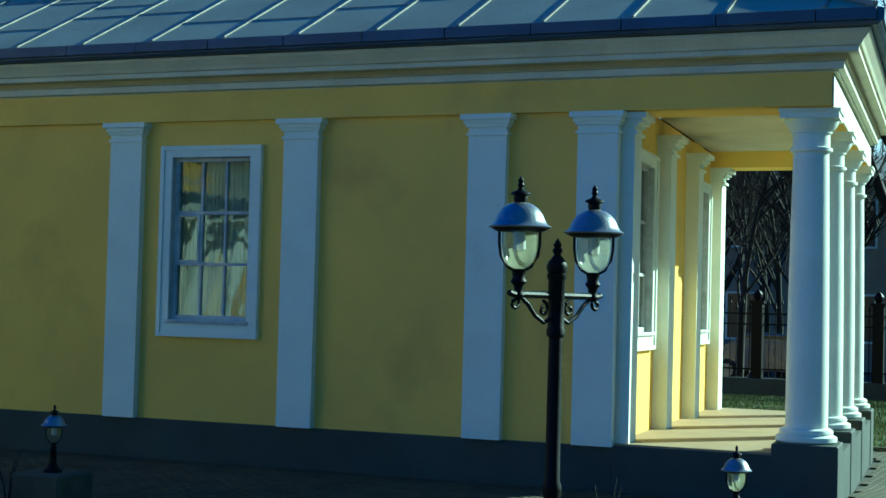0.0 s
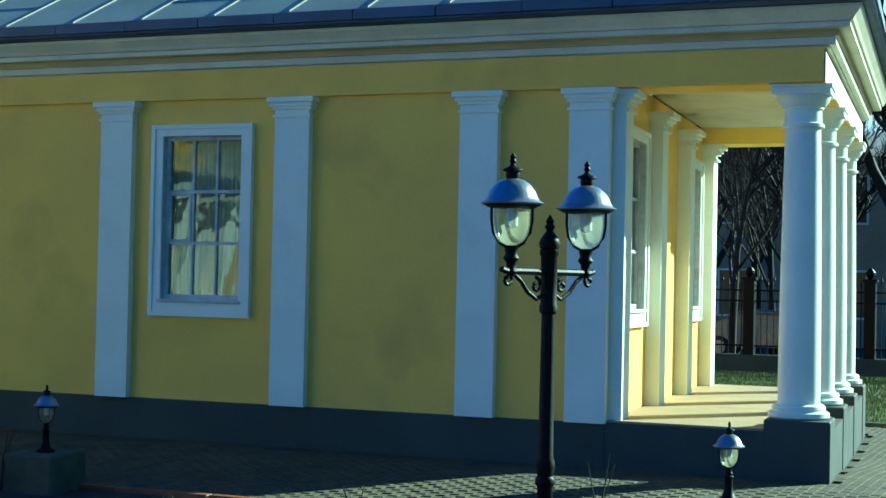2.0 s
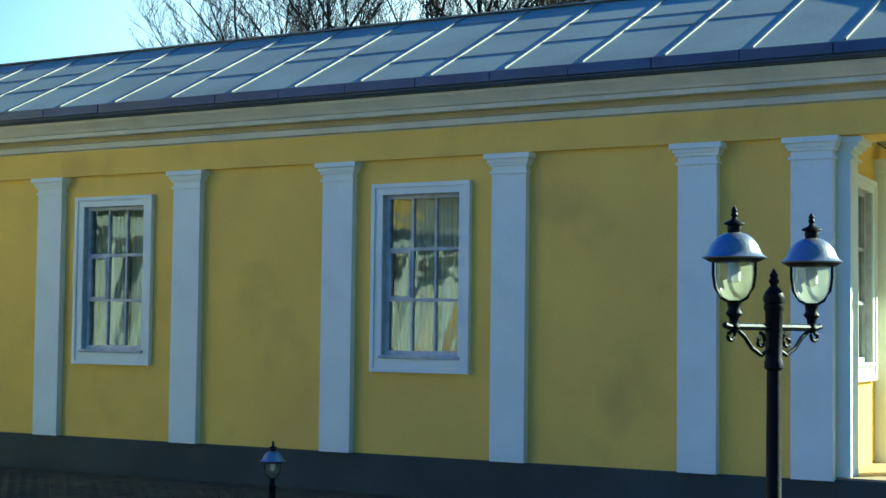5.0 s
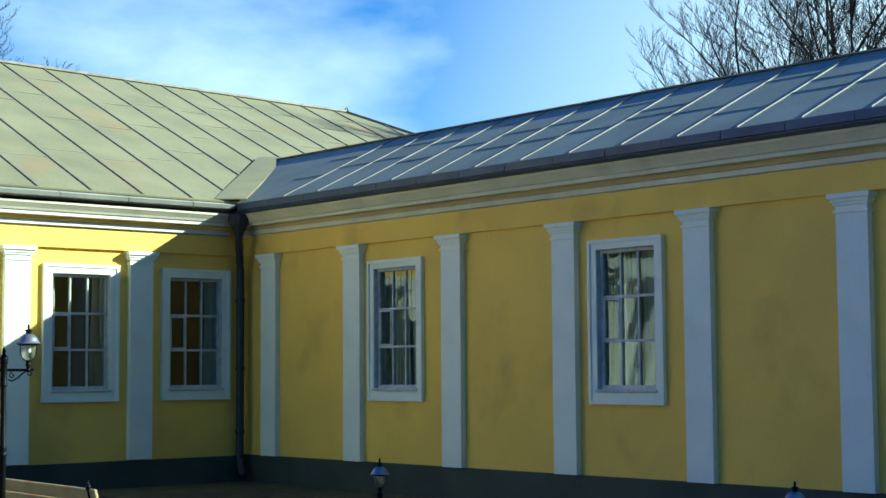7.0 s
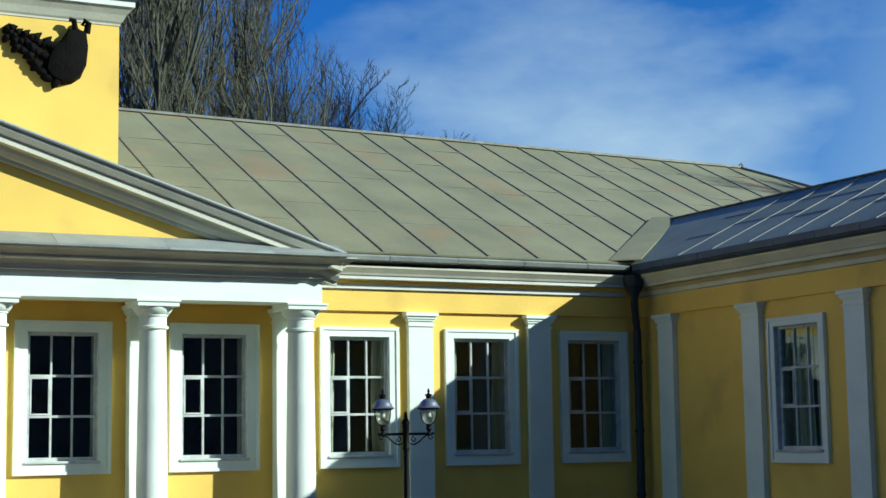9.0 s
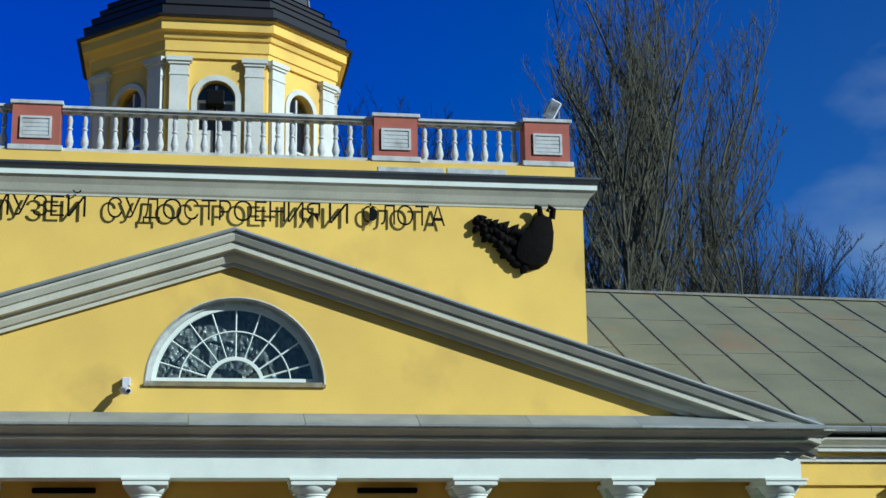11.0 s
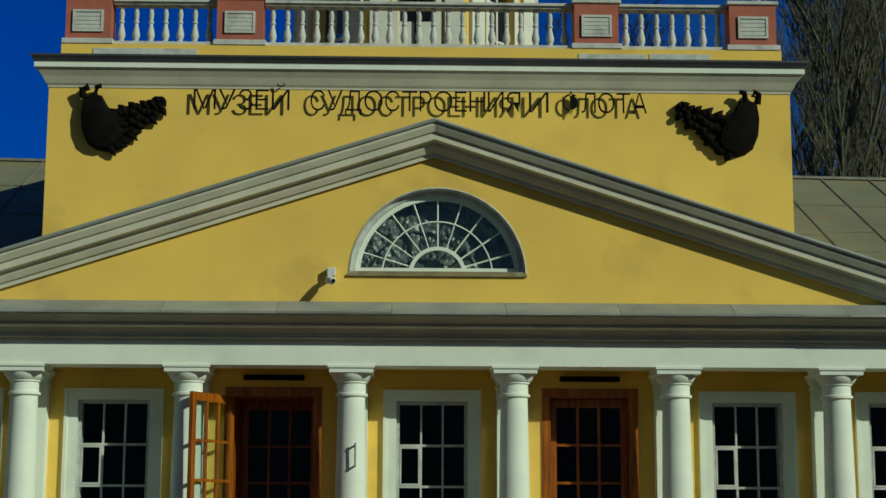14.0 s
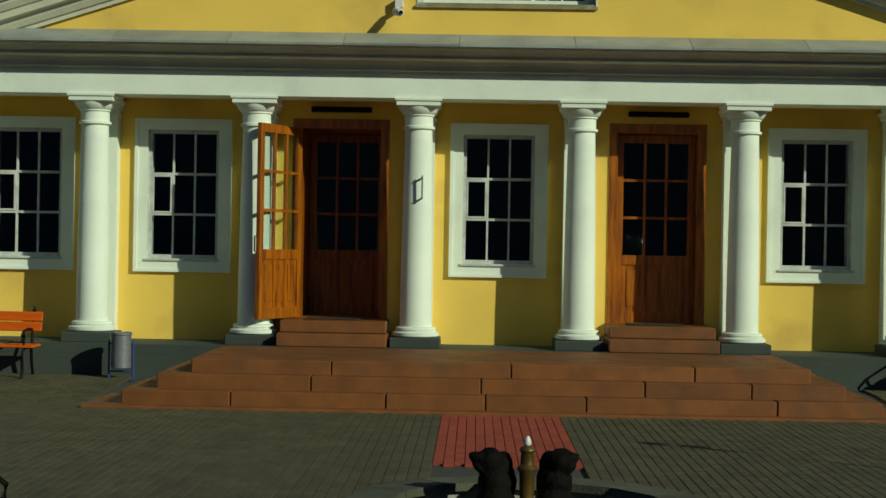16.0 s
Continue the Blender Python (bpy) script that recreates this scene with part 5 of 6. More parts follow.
# ---- small fittings on the front ----
cc = thing("security_camera", "white security camera on the pediment", "camera", at=pose(-1.49, FY, 5.38))
part("arm", boxes((-0.03, 0.03, -0.18, 0.02, -0.03, 0.02)), M_WHITEBOX, cc)
part("junction_box", soft_box(-0.05, 0.07, -0.10, 0.02, 0.02, 0.14, 0.01), M_WHITEBOX, cc)
bd = part("body", lathe([(0.045, -0.10), (0.055, -0.09), (0.055, 0.08), (0.04, 0.1)], 12), M_WHITEBOX, cc, round_=True)
bd.matrix_local = pose(0.01, -0.24, -0.07, 100, 0, 25)
part("lens", lathe([(0.03, 0.101), (0.03, 0.115)], 10), M_BLACK, bd)
for yy_, xx_ in ((0, -1.175),):
    fh = thing("flag_holder", "thin steel flag bracket on a column", "bracket", at=pose(xx_ + 0.07, CY - 0.245, 2.85))
    part("rod", tube([(0, -0.05, -0.17), (0, -0.05, 0.17)], 0.012), M_BINGREY, fh)
    part("clip", boxes((-0.02, 0.012, -0.06, 0.03, -0.16, -0.145), (-0.02, 0.012, -0.06, 0.03, 0.13, 0.145)), M_BINGREY, fh)
for xv in DOORS:
    dl = thing("door_lamp", "dark slim lamp above the museum door", "lamp", "lamps over the doors", at=pose(xv, -0.0, 3.98))
    part("body", soft_box(-0.45, 0.45, -0.08, 0, 0, 0.08, 0.015), M_BLACK, dl)


# ---- doors ----
def door_leaf(parent, m, w=1.16, h=2.80):
    leaf = part("leaf", boxes((0, 0.10, -0.03, 0.03, 0, h), (w - 0.10, w, -0.03, 0.03, 0, h), (0.10, w - 0.10, -0.03, 0.03, 0, 0.16), (0.10, w - 0.10, -0.03, 0.03, 0.86, 1.0), (0.10, w - 0.10, -0.03, 0.03, h - 0.12, h)), M_WOOD, parent)
    leaf.matrix_local = m
    gw = (w - 0.20) / 3
    for k in (1, 2):
        part("glazing_bar", boxes((0.10 + gw * k - 0.02, 0.10 + gw * k + 0.02, -0.024, 0.024, 1.0, h - 0.12)), M_WOOD, leaf)
        zz = 1.0 + (h - 1.12) * k / 3
        part("glazing_bar", boxes((0.10, w - 0.10, -0.022, 0.022, zz - 0.02, zz + 0.02)), M_WOOD, leaf)
        part("muntin", boxes((0.10 + gw * k - 0.03, 0.10 + gw * k + 0.03, -0.026, 0.026, 0.16, 0.86)), M_WOOD, leaf)
    for k in range(3):
        bm = boxes((0.10 + gw * k, 0.10 + gw * (k + 1), -0.012, 0.012, 0.16, 0.86))
        c = 0.10 + gw * (k + 0.5)
        box(bm, c - gw / 2 + 0.07, c + gw / 2 - 0.07, -0.024, 0.024, 0.24, 0.78)
        part("panel", bm, M_WOOD, leaf)
        for j in range(3):
            z0, z1 = 1.0 + (h - 1.12) * j / 3, 1.0 + (h - 1.12) * (j + 1) / 3
            part("pane", boxes((0.10 + gw * k, 0.10 + gw * (k + 1), -0.002, 0.002, z0, z1)), M_GLASS, leaf).visible_shadow = False
    part("door_handle", tube([(w - 0.06, -0.03, 0.95), (w - 0.06, -0.09, 0.97), (w - 0.06, -0.09, 1.18), (w - 0.06, -0.03, 1.2)], 0.012), M_BRASS, leaf)
    return leaf


for n_, (xv, is_open) in enumerate(((-BAY, True), (BAY, False))):
    d = thing("door_%d" % (n_ + 1), "varnished oak glazed door standing open" if is_open else "varnished oak glazed door, closed", "door", kind="structure", at=pose(xv, 0, DZ0))
    hh = DZ1 - DZ0
    part("frame", boxes((-DHW, -DHW + 0.13, -0.02, 0.30, 0, hh), (DHW - 0.13, DHW, -0.02, 0.30, 0, hh), (-DHW + 0.13, DHW - 0.13, -0.02, 0.30, hh - 0.14, hh)), M_WOOD, d)
    if is_open:
        door_leaf(d, pose(-DHW + 0.12, -0.05, 0.01, 0, 0, -114))
        door_leaf(d, pose(-DHW + 0.14, 1.25, 0.01))
        part("lining", boxes((-DHW + 0.06, -DHW + 0.13, 0.302, 1.30, 0, hh), (DHW - 0.13, DHW - 0.06, 0.302, 1.30, 0, hh), (-DHW + 0.13, DHW - 0.13, 0.302, 1.30, hh - 0.14, hh - 0.04), (-DHW + 0.13, DHW - 0.13, 0.402, 1.30, -0.04, 0.008)), M_WOOD, d)
    else:
        door_leaf(d, pose(-DHW + 0.14, 0.25, 0.01))
    part("threshold", boxes((-DHW + 0.13, DHW - 0.13, -0.02, 0.4, -0.04, 0.01)), M_WOOD, d)

# ---- granite steps ----
steps = thing("front_steps", "red granite steps up to the portico", "steps")
rng = random.Random(9)
levels = ((-3.84, 3.86, 0.395, 0.565), (-4.10, 4.24, 0.215, 0.39), (-4.36, 4.62, 0.03, 0.21))
for yf, hx, z0, z1 in levels:
    part("step_core", boxes((-hx + 0.36, hx - 0.36, yf + 0.36, floor_front, z0 - 0.05, z1 - 0.004)), M_GRANITE, steps)
    x = -hx
    while x < hx - 0.05:
        x2 = min(hx, x + rng.uniform(1.2, 2.4))
        if hx - x2 < 0.5:
            x2 = hx
        dy, dz = rng.uniform(-0.008, 0.008), rng.uniform(-0.004, 0.004)
        part("granite_slab", soft_box(x + 0.006, x2 - 0.006, yf + dy, yf + 0.40, z0 - 0.02, z1 + dz, 0.012), M_GRANITE, steps)
        x = x2
    for s in (-1, 1):
        yv = yf + 0.41
        while yv < floor_front - 0.05:
            y2 = min(floor_front, yv + rng.uniform(1.0, 1.6))
            a, b = sorted((s * hx, s * (hx - 0.37)))
            part("granite_slab", soft_box(a, b, yv + 0.004, y2 - 0.004, z0 - 0.02, z1 + rng.uniform(-0.003, 0.003), 0.012), M_GRANITE, steps)
            yv = y2
part("bottom_slab", soft_box(-5.05, 5.05, -4.62, -1.3, -0.05, 0.035, 0.01), M_GRANITE, steps)
for xv in DOORS:
    ds = thing("door_steps", "two red granite steps before a door", "steps", "door steps")
    part("granite_slab", soft_box(xv - 0.78, xv + 0.78, -1.22, -0.01, 0.562, 0.745, 0.012), M_GRANITE, ds)
    part("granite_slab", soft_box(xv - 0.76, xv + 0.76, -0.95, -0.01, 0.748, 0.918, 0.012), M_GRANITE, ds)
    tagged(part("door_mat", soft_box(xv - 0.45, xv + 0.35, -0.62, -0.12, 0.919, 0.935, 0.005), M_SOIL), "dark worn door mat on the step", "mat", "door mats")

# ---- wing porch base ----
tagged(skew(part("porch_base", boxes((WX - 0.03, WE + 0.05, WP - 0.10, WS, -0.1, 0.60)), M_PLINTH)), "dark grey-green base of the wing porch", "plinth", kind="structure")
tagged(skew(part("porch_tiles", boxes((WX + 0.0, WE, WP + 0.02, WS, 0.60, 0.622)), M_FLOOR)), "sunlit pale tiled porch floor", "floor", kind="structure")
for k, xv in enumerate(SOUTH_PIL):
    xc = xv
    tagged(skew(part("column_block", soft_box(xc - 0.36, xc + 0.36, WP - 0.11, WP + 0.55, -0.1, 0.72, 0.012), M_PLINTH)), "grey-green painted block under a column", "block", "column blocks")


# ---- lanterns ----
def lantern(parent, at, s=1.0, rib_at=0.2):
    """A glass lantern under an aluminium hood; its foot is at the origin."""
    def put(nm, bm, mat, rd=True):
        o = part(nm, bm, mat, parent, round_=rd)
        o.matrix_local = at @ Matrix.Scale(s, 4)
        return o
    put("cup", lathe([(0.012, -0.03), (0.022, -0.012), (0.016, 0.0), (0.018, 0.02), (0.03, 0.035), (0.022, 0.05), (0.026, 0.075), (0.03, 0.08)], 12), M_BLACK)
    put("glass", lathe([(0.014, 0.08), (0.038, 0.092), (0.055, 0.118), (0.063, 0.15), (0.064, 0.19), (0.062, 0.235)], 20), M_LAMPGLASS).visible_shadow = False
    put("bulb", lathe([(0.006, 0.14), (0.022, 0.15), (0.022, 0.2), (0.018, 0.225), (0.03, 0.236)], 12), M_WHITEBOX)
    put("hood", lathe([(0.055, 0.232), (0.108, 0.226), (0.115, 0.231), (0.10, 0.24), (0.092, 0.252), (0.082, 0.275), (0.066, 0.296), (0.044, 0.312), (0.022, 0.318)], 24), M_HOOD)
    put("hood_rim", lathe([(0.06, 0.212), (0.085, 0.215), (0.105, 0.226), (0.06, 0.23)], 20), M_BLACK)
    put("finial", lathe([(0.022, 0.316), (0.026, 0.332), (0.024, 0.342), (0.038, 0.348), (0.034, 0.354), (0.014, 0.362), (0.008, 0.372), (0.013, 0.38), (0.009, 0.39), (0.012, 0.396), (0.002, 0.412)], 12), M_BLACK)
    for k in range(2):
        a = math.pi * k + rib_at
        c, sn = math.cos(a), math.sin(a)
        put("rib", tube([(0.02 * c, 0.02 * sn, 0.075), (0.045 * c, 0.045 * sn, 0.09), (0.066 * c, 0.066 * sn, 0.125), (0.073 * c, 0.073 * sn, 0.17), (0.073 * c, 0.073 * sn, 0.226)], 0.0055, n=6), M_BLACK)


def scroll(c, d, s):
    """Points of a curl of iron in the plane of the arm."""
    return [(c[0] + s * math.cos(a) * (0.030 - 0.0026 * k), 0, c[1] + math.sin(a) * (0.030 - 0.0026 * k) * d) for k, a in enumerate(np.linspace(math.pi * 0.5, math.pi * 2.6, 10))]


def lamp_post(x, y, turn, rib_at):
    lp = thing("lamp_post", "black iron lamp post with two lanterns", "street lamp", "lamp posts in the court", at=pose(x, y, ground_z(x, y) - 0.02, 0, 0, turn))
    part("foot", lathe([(0.09, 0.0), (0.09, 0.04), (0.065, 0.07), (0.055, 0.30), (0.065, 0.32), (0.045, 0.36), (0.03, 0.40)], 16), M_BLACK, lp, round_=True)
    part("pole", lathe([(0.030, 0.38), (0.029, 1.30), (0.036, 1.31), (0.036, 1.33), (0.029, 1.34), (0.035, 1.37), (0.035, 1.39), (0.028, 1.41), (0.025, 1.93), (0.034, 1.94), (0.034, 1.96), (0.030, 1.97), (0.031, 2.14), (0.036, 2.15), (0.036, 2.165), (0.030, 2.17)], 16), M_BLACK, lp, round_=True)
    part("top_finial", lathe([(0.035, 2.17), (0.04, 2.19), (0.032, 2.21), (0.012, 2.235), (0.02, 2.25), (0.012, 2.262), (0.016, 2.27), (0.002, 2.295)], 12), M_BLACK, lp, round_=True)
    for s in (-1, 1):
        part("arm", tube([(0.03 * s, 0, 2.085), (0.245 * s, 0, 2.085), (0.265 * s, 0, 2.09)], 0.013, 0.011), M_BLACK, lp)
        part("arm_brace", tube([(0.035 * s, 0, 2.0), (0.07 * s, 0, 1.985), (0.12 * s, 0, 2.01), (0.16 * s, 0, 2.05), (0.20 * s, 0, 2.075)], 0.008, n=6), M_BLACK, lp)
        part("scroll", tube(scroll((0.235 * s, 2.055), 1, s), 0.007, n=6), M_BLACK, lp)
        part("scroll", tube(scroll((0.075 * s, 2.035), 1, s), 0.007, n=6), M_BLACK, lp)
        lantern(lp, pose(0.215 * s, 0, 2.095), 1.0, rib_at)


lamp_post(4.52, -21.97, -20, 2.2)
lamp_post(5.55, -10.22, -24, 3.1)


def bollard(x, y):
    b = thing("bollard_lamp", "small black garden lantern on a concrete block", "garden lamp", "garden lamps by the path", at=pose(x, y, 0.37))
    part("post", lathe([(0.09, 0.0), (0.09, 0.02), (0.05, 0.05), (0.035, 0.10), (0.03, 0.18), (0.042, 0.20), (0.03, 0.21)], 14), M_BLACK, b, round_=True)
    lantern(b, pose(0, 0, 0.19), 1.06, 1.9)
    g = ground_z(x, y)
    tagged(part("lamp_block", soft_box(x - 0.27, x + 0.27, y - 0.27, y + 0.27, g - 0.1, 0.372, 0.02), M_COPING), "grey concrete block under a garden lantern", "block", "lamp blocks")


for xv, yv in ((11.2, -21.15), (11.2, -14.75), (11.05, -8.8)):
    bollard(xv, yv)


# ---- benches ----
def bench(x, y, turn, wood=M_BENCH, h=0.95):
    b = thing("bench", "orange slatted bench with black cast iron sides", "bench", "benches in the court", at=pose(x, y, ground_z(x, y) - 0.015, 0, 0, turn))
    for k in range(4):
        part("seat_slat", soft_box(-h, h, -0.22 + 0.115 * k, -0.12 + 0.115 * k, 0.43, 0.465, 0.008), wood, b)
    for k, z in enumerate((0.70, 0.84)):
        o = part("back_slat", soft_box(-h, h, -0.018, 0.018, -0.066, 0.066, 0.008), wood, b)
        o.matrix_local = pose(0, 0.27 + 0.035 * k, z, -14, 0, 0)
    for s in (0.13 - h, h - 0.13):
        part("side_frame", tube([(s, -0.27, 0.0), (s, -0.22, 0.12), (s, -0.25, 0.30), (s, -0.20, 0.42), (s, 0.22, 0.42), (s, 0.27, 0.60), (s, 0.33, 0.90)], 0.022, n=8), M_BLACK, b, round_=True)
        part("back_leg", tube([(s, 0.32, 0.0), (s, 0.24, 0.18), (s, 0.20, 0.42)], 0.022, n=8), M_BLACK, b, round_=True)
        part("armrest", tube([(s, 0.27, 0.66), (s, 0.05, 0.68), (s, -0.18, 0.66), (s, -0.26, 0.60), (s, -0.25, 0.52), (s, -0.20, 0.50), (s, -0.18, 0.55)], 0.018, n=8), M_BLACK, b, round_=True)
        part("arm_post", tube([(s, -0.20, 0.42), (s, -0.14, 0.54), (s, -0.18, 0.66)], 0.016, n=8), M_BLACK, b, round_=True)
        part("back_finial", lathe([(0.022, 0.89), (0.03, 0.92), (0.012, 0.95), (0.004, 0.99)], 10, s, 0.335), M_BLACK, b)


bench(-7.33, -1.75, 0)
bench(6.8, -1.75, 0)
bench(7.2, -8.4, 86.8, M_WORN, 1.25)
bench(-3.31, -15.2, 90)

# ---- litter bin ----
lb = thing("litter_bin", "grey cylindrical litter bin in a blue frame", "bin", at=pose(-5.2, -1.75, ground_z(-5.2, -1.75) - 0.015))
part("drum", lathe([(0.115, 0.16), (0.135, 0.17), (0.135, 0.62), (0.145, 0.63), (0.145, 0.66), (0.125, 0.66), (0.12, 0.30)], 20), M_BINGREY, lb, round_=True)
for s in (-1, 1):
    part("leg", tube([(0.17 * s, 0, 0.0), (0.17 * s, 0, 0.55)], 0.014), M_BLUE, lb)
    part("pivot", tube([(0.125 * s, 0, 0.5), (0.18 * s, 0, 0.5)], 0.012), M_BLUE, lb)
    part("foot", boxes((0.17 * s - 0.02, 0.17 * s + 0.02, -0.14, 0.14, 0, 0.015)), M_BLUE, lb)
part("crossbar", tube([(-0.17, 0, 0.12), (0.17, 0, 0.12)], 0.012), M_BLUE, lb)


# ---- fountain ----
FX, FYC, FR = 0.08, -12.62, 1.25
fo = thing("fountain_basin", "low round concrete fountain basin, dry", "fountain")
part("wall", lathe([(FR, -0.1), (FR, 0.20), (FR - 0.22, 0.20), (FR - 0.22, -0.08)], 64, FX, FYC), M_CONCRETE, fo)
cop = None
for k in range(14):
    a0, a1 = 2 * math.pi * k / 14, 2 * math.pi * (k + 1) / 14 - 0.008
    bm = bmesh.new()
    vs = []
    for z in (0.20, 0.26):
        for r_, a in ((FR - 0.27, a0), (FR + 0.05, a0), (FR + 0.05, a1), (FR - 0.27, a1)):
            vs.append(bm.verts.new((FX + r_ * math.cos(a), FYC + r_ * math.sin(a), z)))
    for f in ((0, 1, 2, 3), (4, 5, 6, 7), (0, 1, 5, 4), (1, 2, 6, 5), (2, 3, 7, 6), (3, 0, 4, 7)):
        bm.faces.new([vs[i] for i in f])
    part("coping_slab", bm, M_COPING, fo)
part("basin_floor", lathe([(FR - 0.23, -0.02), (FR - 0.23, 0.0)], 48, FX, FYC), M_SOIL, fo)
fp = thing("fountain_pipe", "brass fountain nozzle on a turned stem", "fountain nozzle")
part("stem", lathe([(0.10, 0.0), (0.08, 0.05), (0.05, 0.12), (0.055, 0.42), (0.07, 0.44), (0.07, 0.46), (0.05, 0.48), (0.045, 0.56), (0.06, 0.58), (0.05, 0.60), (0.02, 0.62)], 16, 0.06, -12.3), M_BRASS, fp, round_=True)
part("nozzle", lathe([(0.02, 0.61), (0.028, 0.63), (0.022, 0.66), (0.01, 0.68)], 12, 0.06, -12.3), M_WHITEBOX, fp, round_=True)


def statue(x, y, s):
    """A plain weathered beast-like stone lump by the nozzle."""
    lumps = ((0, 0, 0.16, 0.15, 0.18, 0.18), (-0.01 * s, 0.02, 0.34, 0.12, 0.14, 0.14), (-0.05 * s, -0.02, 0.50, 0.10, 0.10, 0.09), (-0.13 * s, -0.05, 0.53, 0.08, 0.05, 0.04), (-0.12 * s, -0.06, 0.46, 0.06, 0.045, 0.03), (0.05 * s, 0.06, 0.46, 0.07, 0.09, 0.10), (0.07 * s, -0.1, 0.12, 0.05, 0.08, 0.13), (-0.09 * s, -0.1, 0.12, 0.05, 0.08, 0.13), (0.10 * s, 0.05, 0.33, 0.05, 0.08, 0.12))
    bm = bmesh.new()
    bmesh.ops.create_icosphere(bm, subdivisions=5, radius=1.0)
    core = Vector((0, 0, 0.34))
    for v in bm.verts:
        d = v.co.normalized()
        reach = 0.03
        for cx, cy, cz, rx, ry, rz in lumps:
            o = Vector(((core.x - cx) / rx, (core.y - cy) / ry, (core.z - cz) / rz))
            e = Vector((d.x / rx, d.y / ry, d.z / rz))
            h = o.dot(e) ** 2 - e.dot(e) * (o.dot(o) - 1)
            if h > 0:
                reach = max(reach, (-o.dot(e) + math.sqrt(h)) / e.dot(e))
        reach *= 1 + 0.06 * noise.noise(d * 5 + Vector((s, 0, 0))) + 0.03 * noise.noise(d * 14)
        v.co = core + d * reach
        v.co = Vector((x + v.co.x, y + v.co.y, max(v.co.z, -0.02)))
    bmesh.ops.smooth_vert(bm, verts=bm.verts[:], factor=0.5, use_axis_x=True, use_axis_y=True, use_axis_z=True)
    tagged(part("fountain_statue", bm, M_BRONZE, round_=True), "dark weathered fountain statue by the nozzle", "statue", "fountain statues")


statue(-0.16, -12.25, 1)
statue(0.26, -12.22, -0.8)

# ---- lawn, beds and kerbs ----
def patch(name, x0, x1, y0, y1, dz, mat, label, cat, n=40):
    bm = bmesh.new()
    g = [[bm.verts.new((x0 + (x1 - x0) * i / n, y0 + (y1 - y0) * j / n, ground_z(x0 + (x1 - x0) * i / n, y0 + (y1 - y0) * j / n) + dz + 0.03 * noise.noise(Vector((i * 0.6, j * 0.6, x0))))) for j in range(n + 1)] for i in range(n + 1)]
    for i in range(n):
        for j in range(n):
            bm.faces.new((g[i][j], g[i + 1][j], g[i + 1][j + 1], g[i][j + 1]))
    return tagged(part(name, bm, mat, round_=True), label, cat, kind="structure")


lawn = patch("lawn", 23.5, 37.4, -21.92, -8, 0.02, M_GRASS, "green lawn before the street fence", "lawn")
skew(lawn)
# dark ground south of the path, in the same material as the beds
skew(patch("street_dark_patch", 18.6, 37.4, -26.5, -22.52, 0.02, M_SOIL, "dark ground patch beside the path", "bed"))
patch("flower_bed", 6.0, 11.35, -22.4, -3.6, 0.03, M_SOIL, "dark bare soil of the flower bed", "bed")
patch("flower_bed_front", 2.6, 5.9, -23.2, -14.0, 0.03, M_SOIL, "dark bare soil by the lamp post", "bed")
rng = random.Random(12)


def blades(name, n, area, h, mat, label):
    verts, faces = [], []
    for _ in range(n):
        x, y = rng.uniform(area[0], area[1]), rng.uniform(area[2], area[3])
        z, a, hh, w = ground_z(x, y) + 0.02, rng.uniform(0, 6.28), h * rng.uniform(0.5, 1.3), 0.008
        lx, ly = rng.uniform(-0.4, 0.4) * hh, rng.uniform(-0.4, 0.4) * hh
        i = len(verts)
        verts += [(x - w * math.cos(a), y - w * math.sin(a), z), (x + w * math.cos(a), y + w * math.sin(a), z), (x + lx, y + ly, z + hh)]
        faces.append((i, i + 1, i + 2))
    me = bpy.data.meshes.new(name)
    me.from_pydata(verts, [], faces)
    me.materials.append(mat)
    return tagged(new(name, me), label, "grass", kind="stuff")


skew(blades("grass", 34000, (23.55, 37, -21.9, -15), 0.07, M_BLADE, "short green grass blades on the lawn"))
M_DRY = material("dry_stalk", (0.22, 0.15, 0.06), (0.12, 0.085, 0.04), 3, 30, 0.9, 0.0, rnd=0.3)
blades("dry_weed", 1800, (9.4, 11.3, -22.2, -16), 0.07, M_DRY, "dry brown weeds in the flower bed")
for xv, yv, hh in ((10.9, -20.2, 0.75), (10.6, -19.7, 0.4), (11.0, -14.4, 0.6), (10.9, -14.5, 0.5), (10.3, -18.4, 0.45)):
    st = thing("bare_shrub", "thin leafless shrub stems in the bed", "shrub", "shrubs in the bed", at=pose(xv, yv, 0))
    for k in range(4):
        a = rng.uniform(0, 6.28)
        part("stem", tube([(0, 0, 0), (0.05 * math.cos(a), 0.05 * math.sin(a), hh * 0.5), (0.12 * math.cos(a), 0.12 * math.sin(a), hh * rng.uniform(0.7, 1))], 0.008, 0.003, 5), M_BARK, st)
kerb = thing("kerb_bed", "reddish kerb stones along the wing path", "kerb", kind="structure")
yv = -22.4
while yv < -3.6:
    part("kerb_stone", soft_box(11.36, 11.48, yv + 0.004, yv + 0.996, -0.1, ground_z(11.42, yv) + 0.07, 0.012), M_GRANITE, kerb)
    yv += 1.0
kerb2 = thing("kerb_lawn", "grey concrete kerb round the lawn", "kerb", kind="structure")
xv = 23.4
while xv < 37:
    skew(part("kerb_stone", soft_box(xv + 0.004, xv + 0.996, -22.06, -21.94, -0.1, 0.09, 0.012), M_COPING, kerb2))
    xv += 1.0
for k in range(4):
    part("kerb_stone", soft_box(23.36, 23.48, -21.13 + k + 0.004, -21.13 + k + 0.996, -0.1, 0.07, 0.012), M_COPING, kerb2)


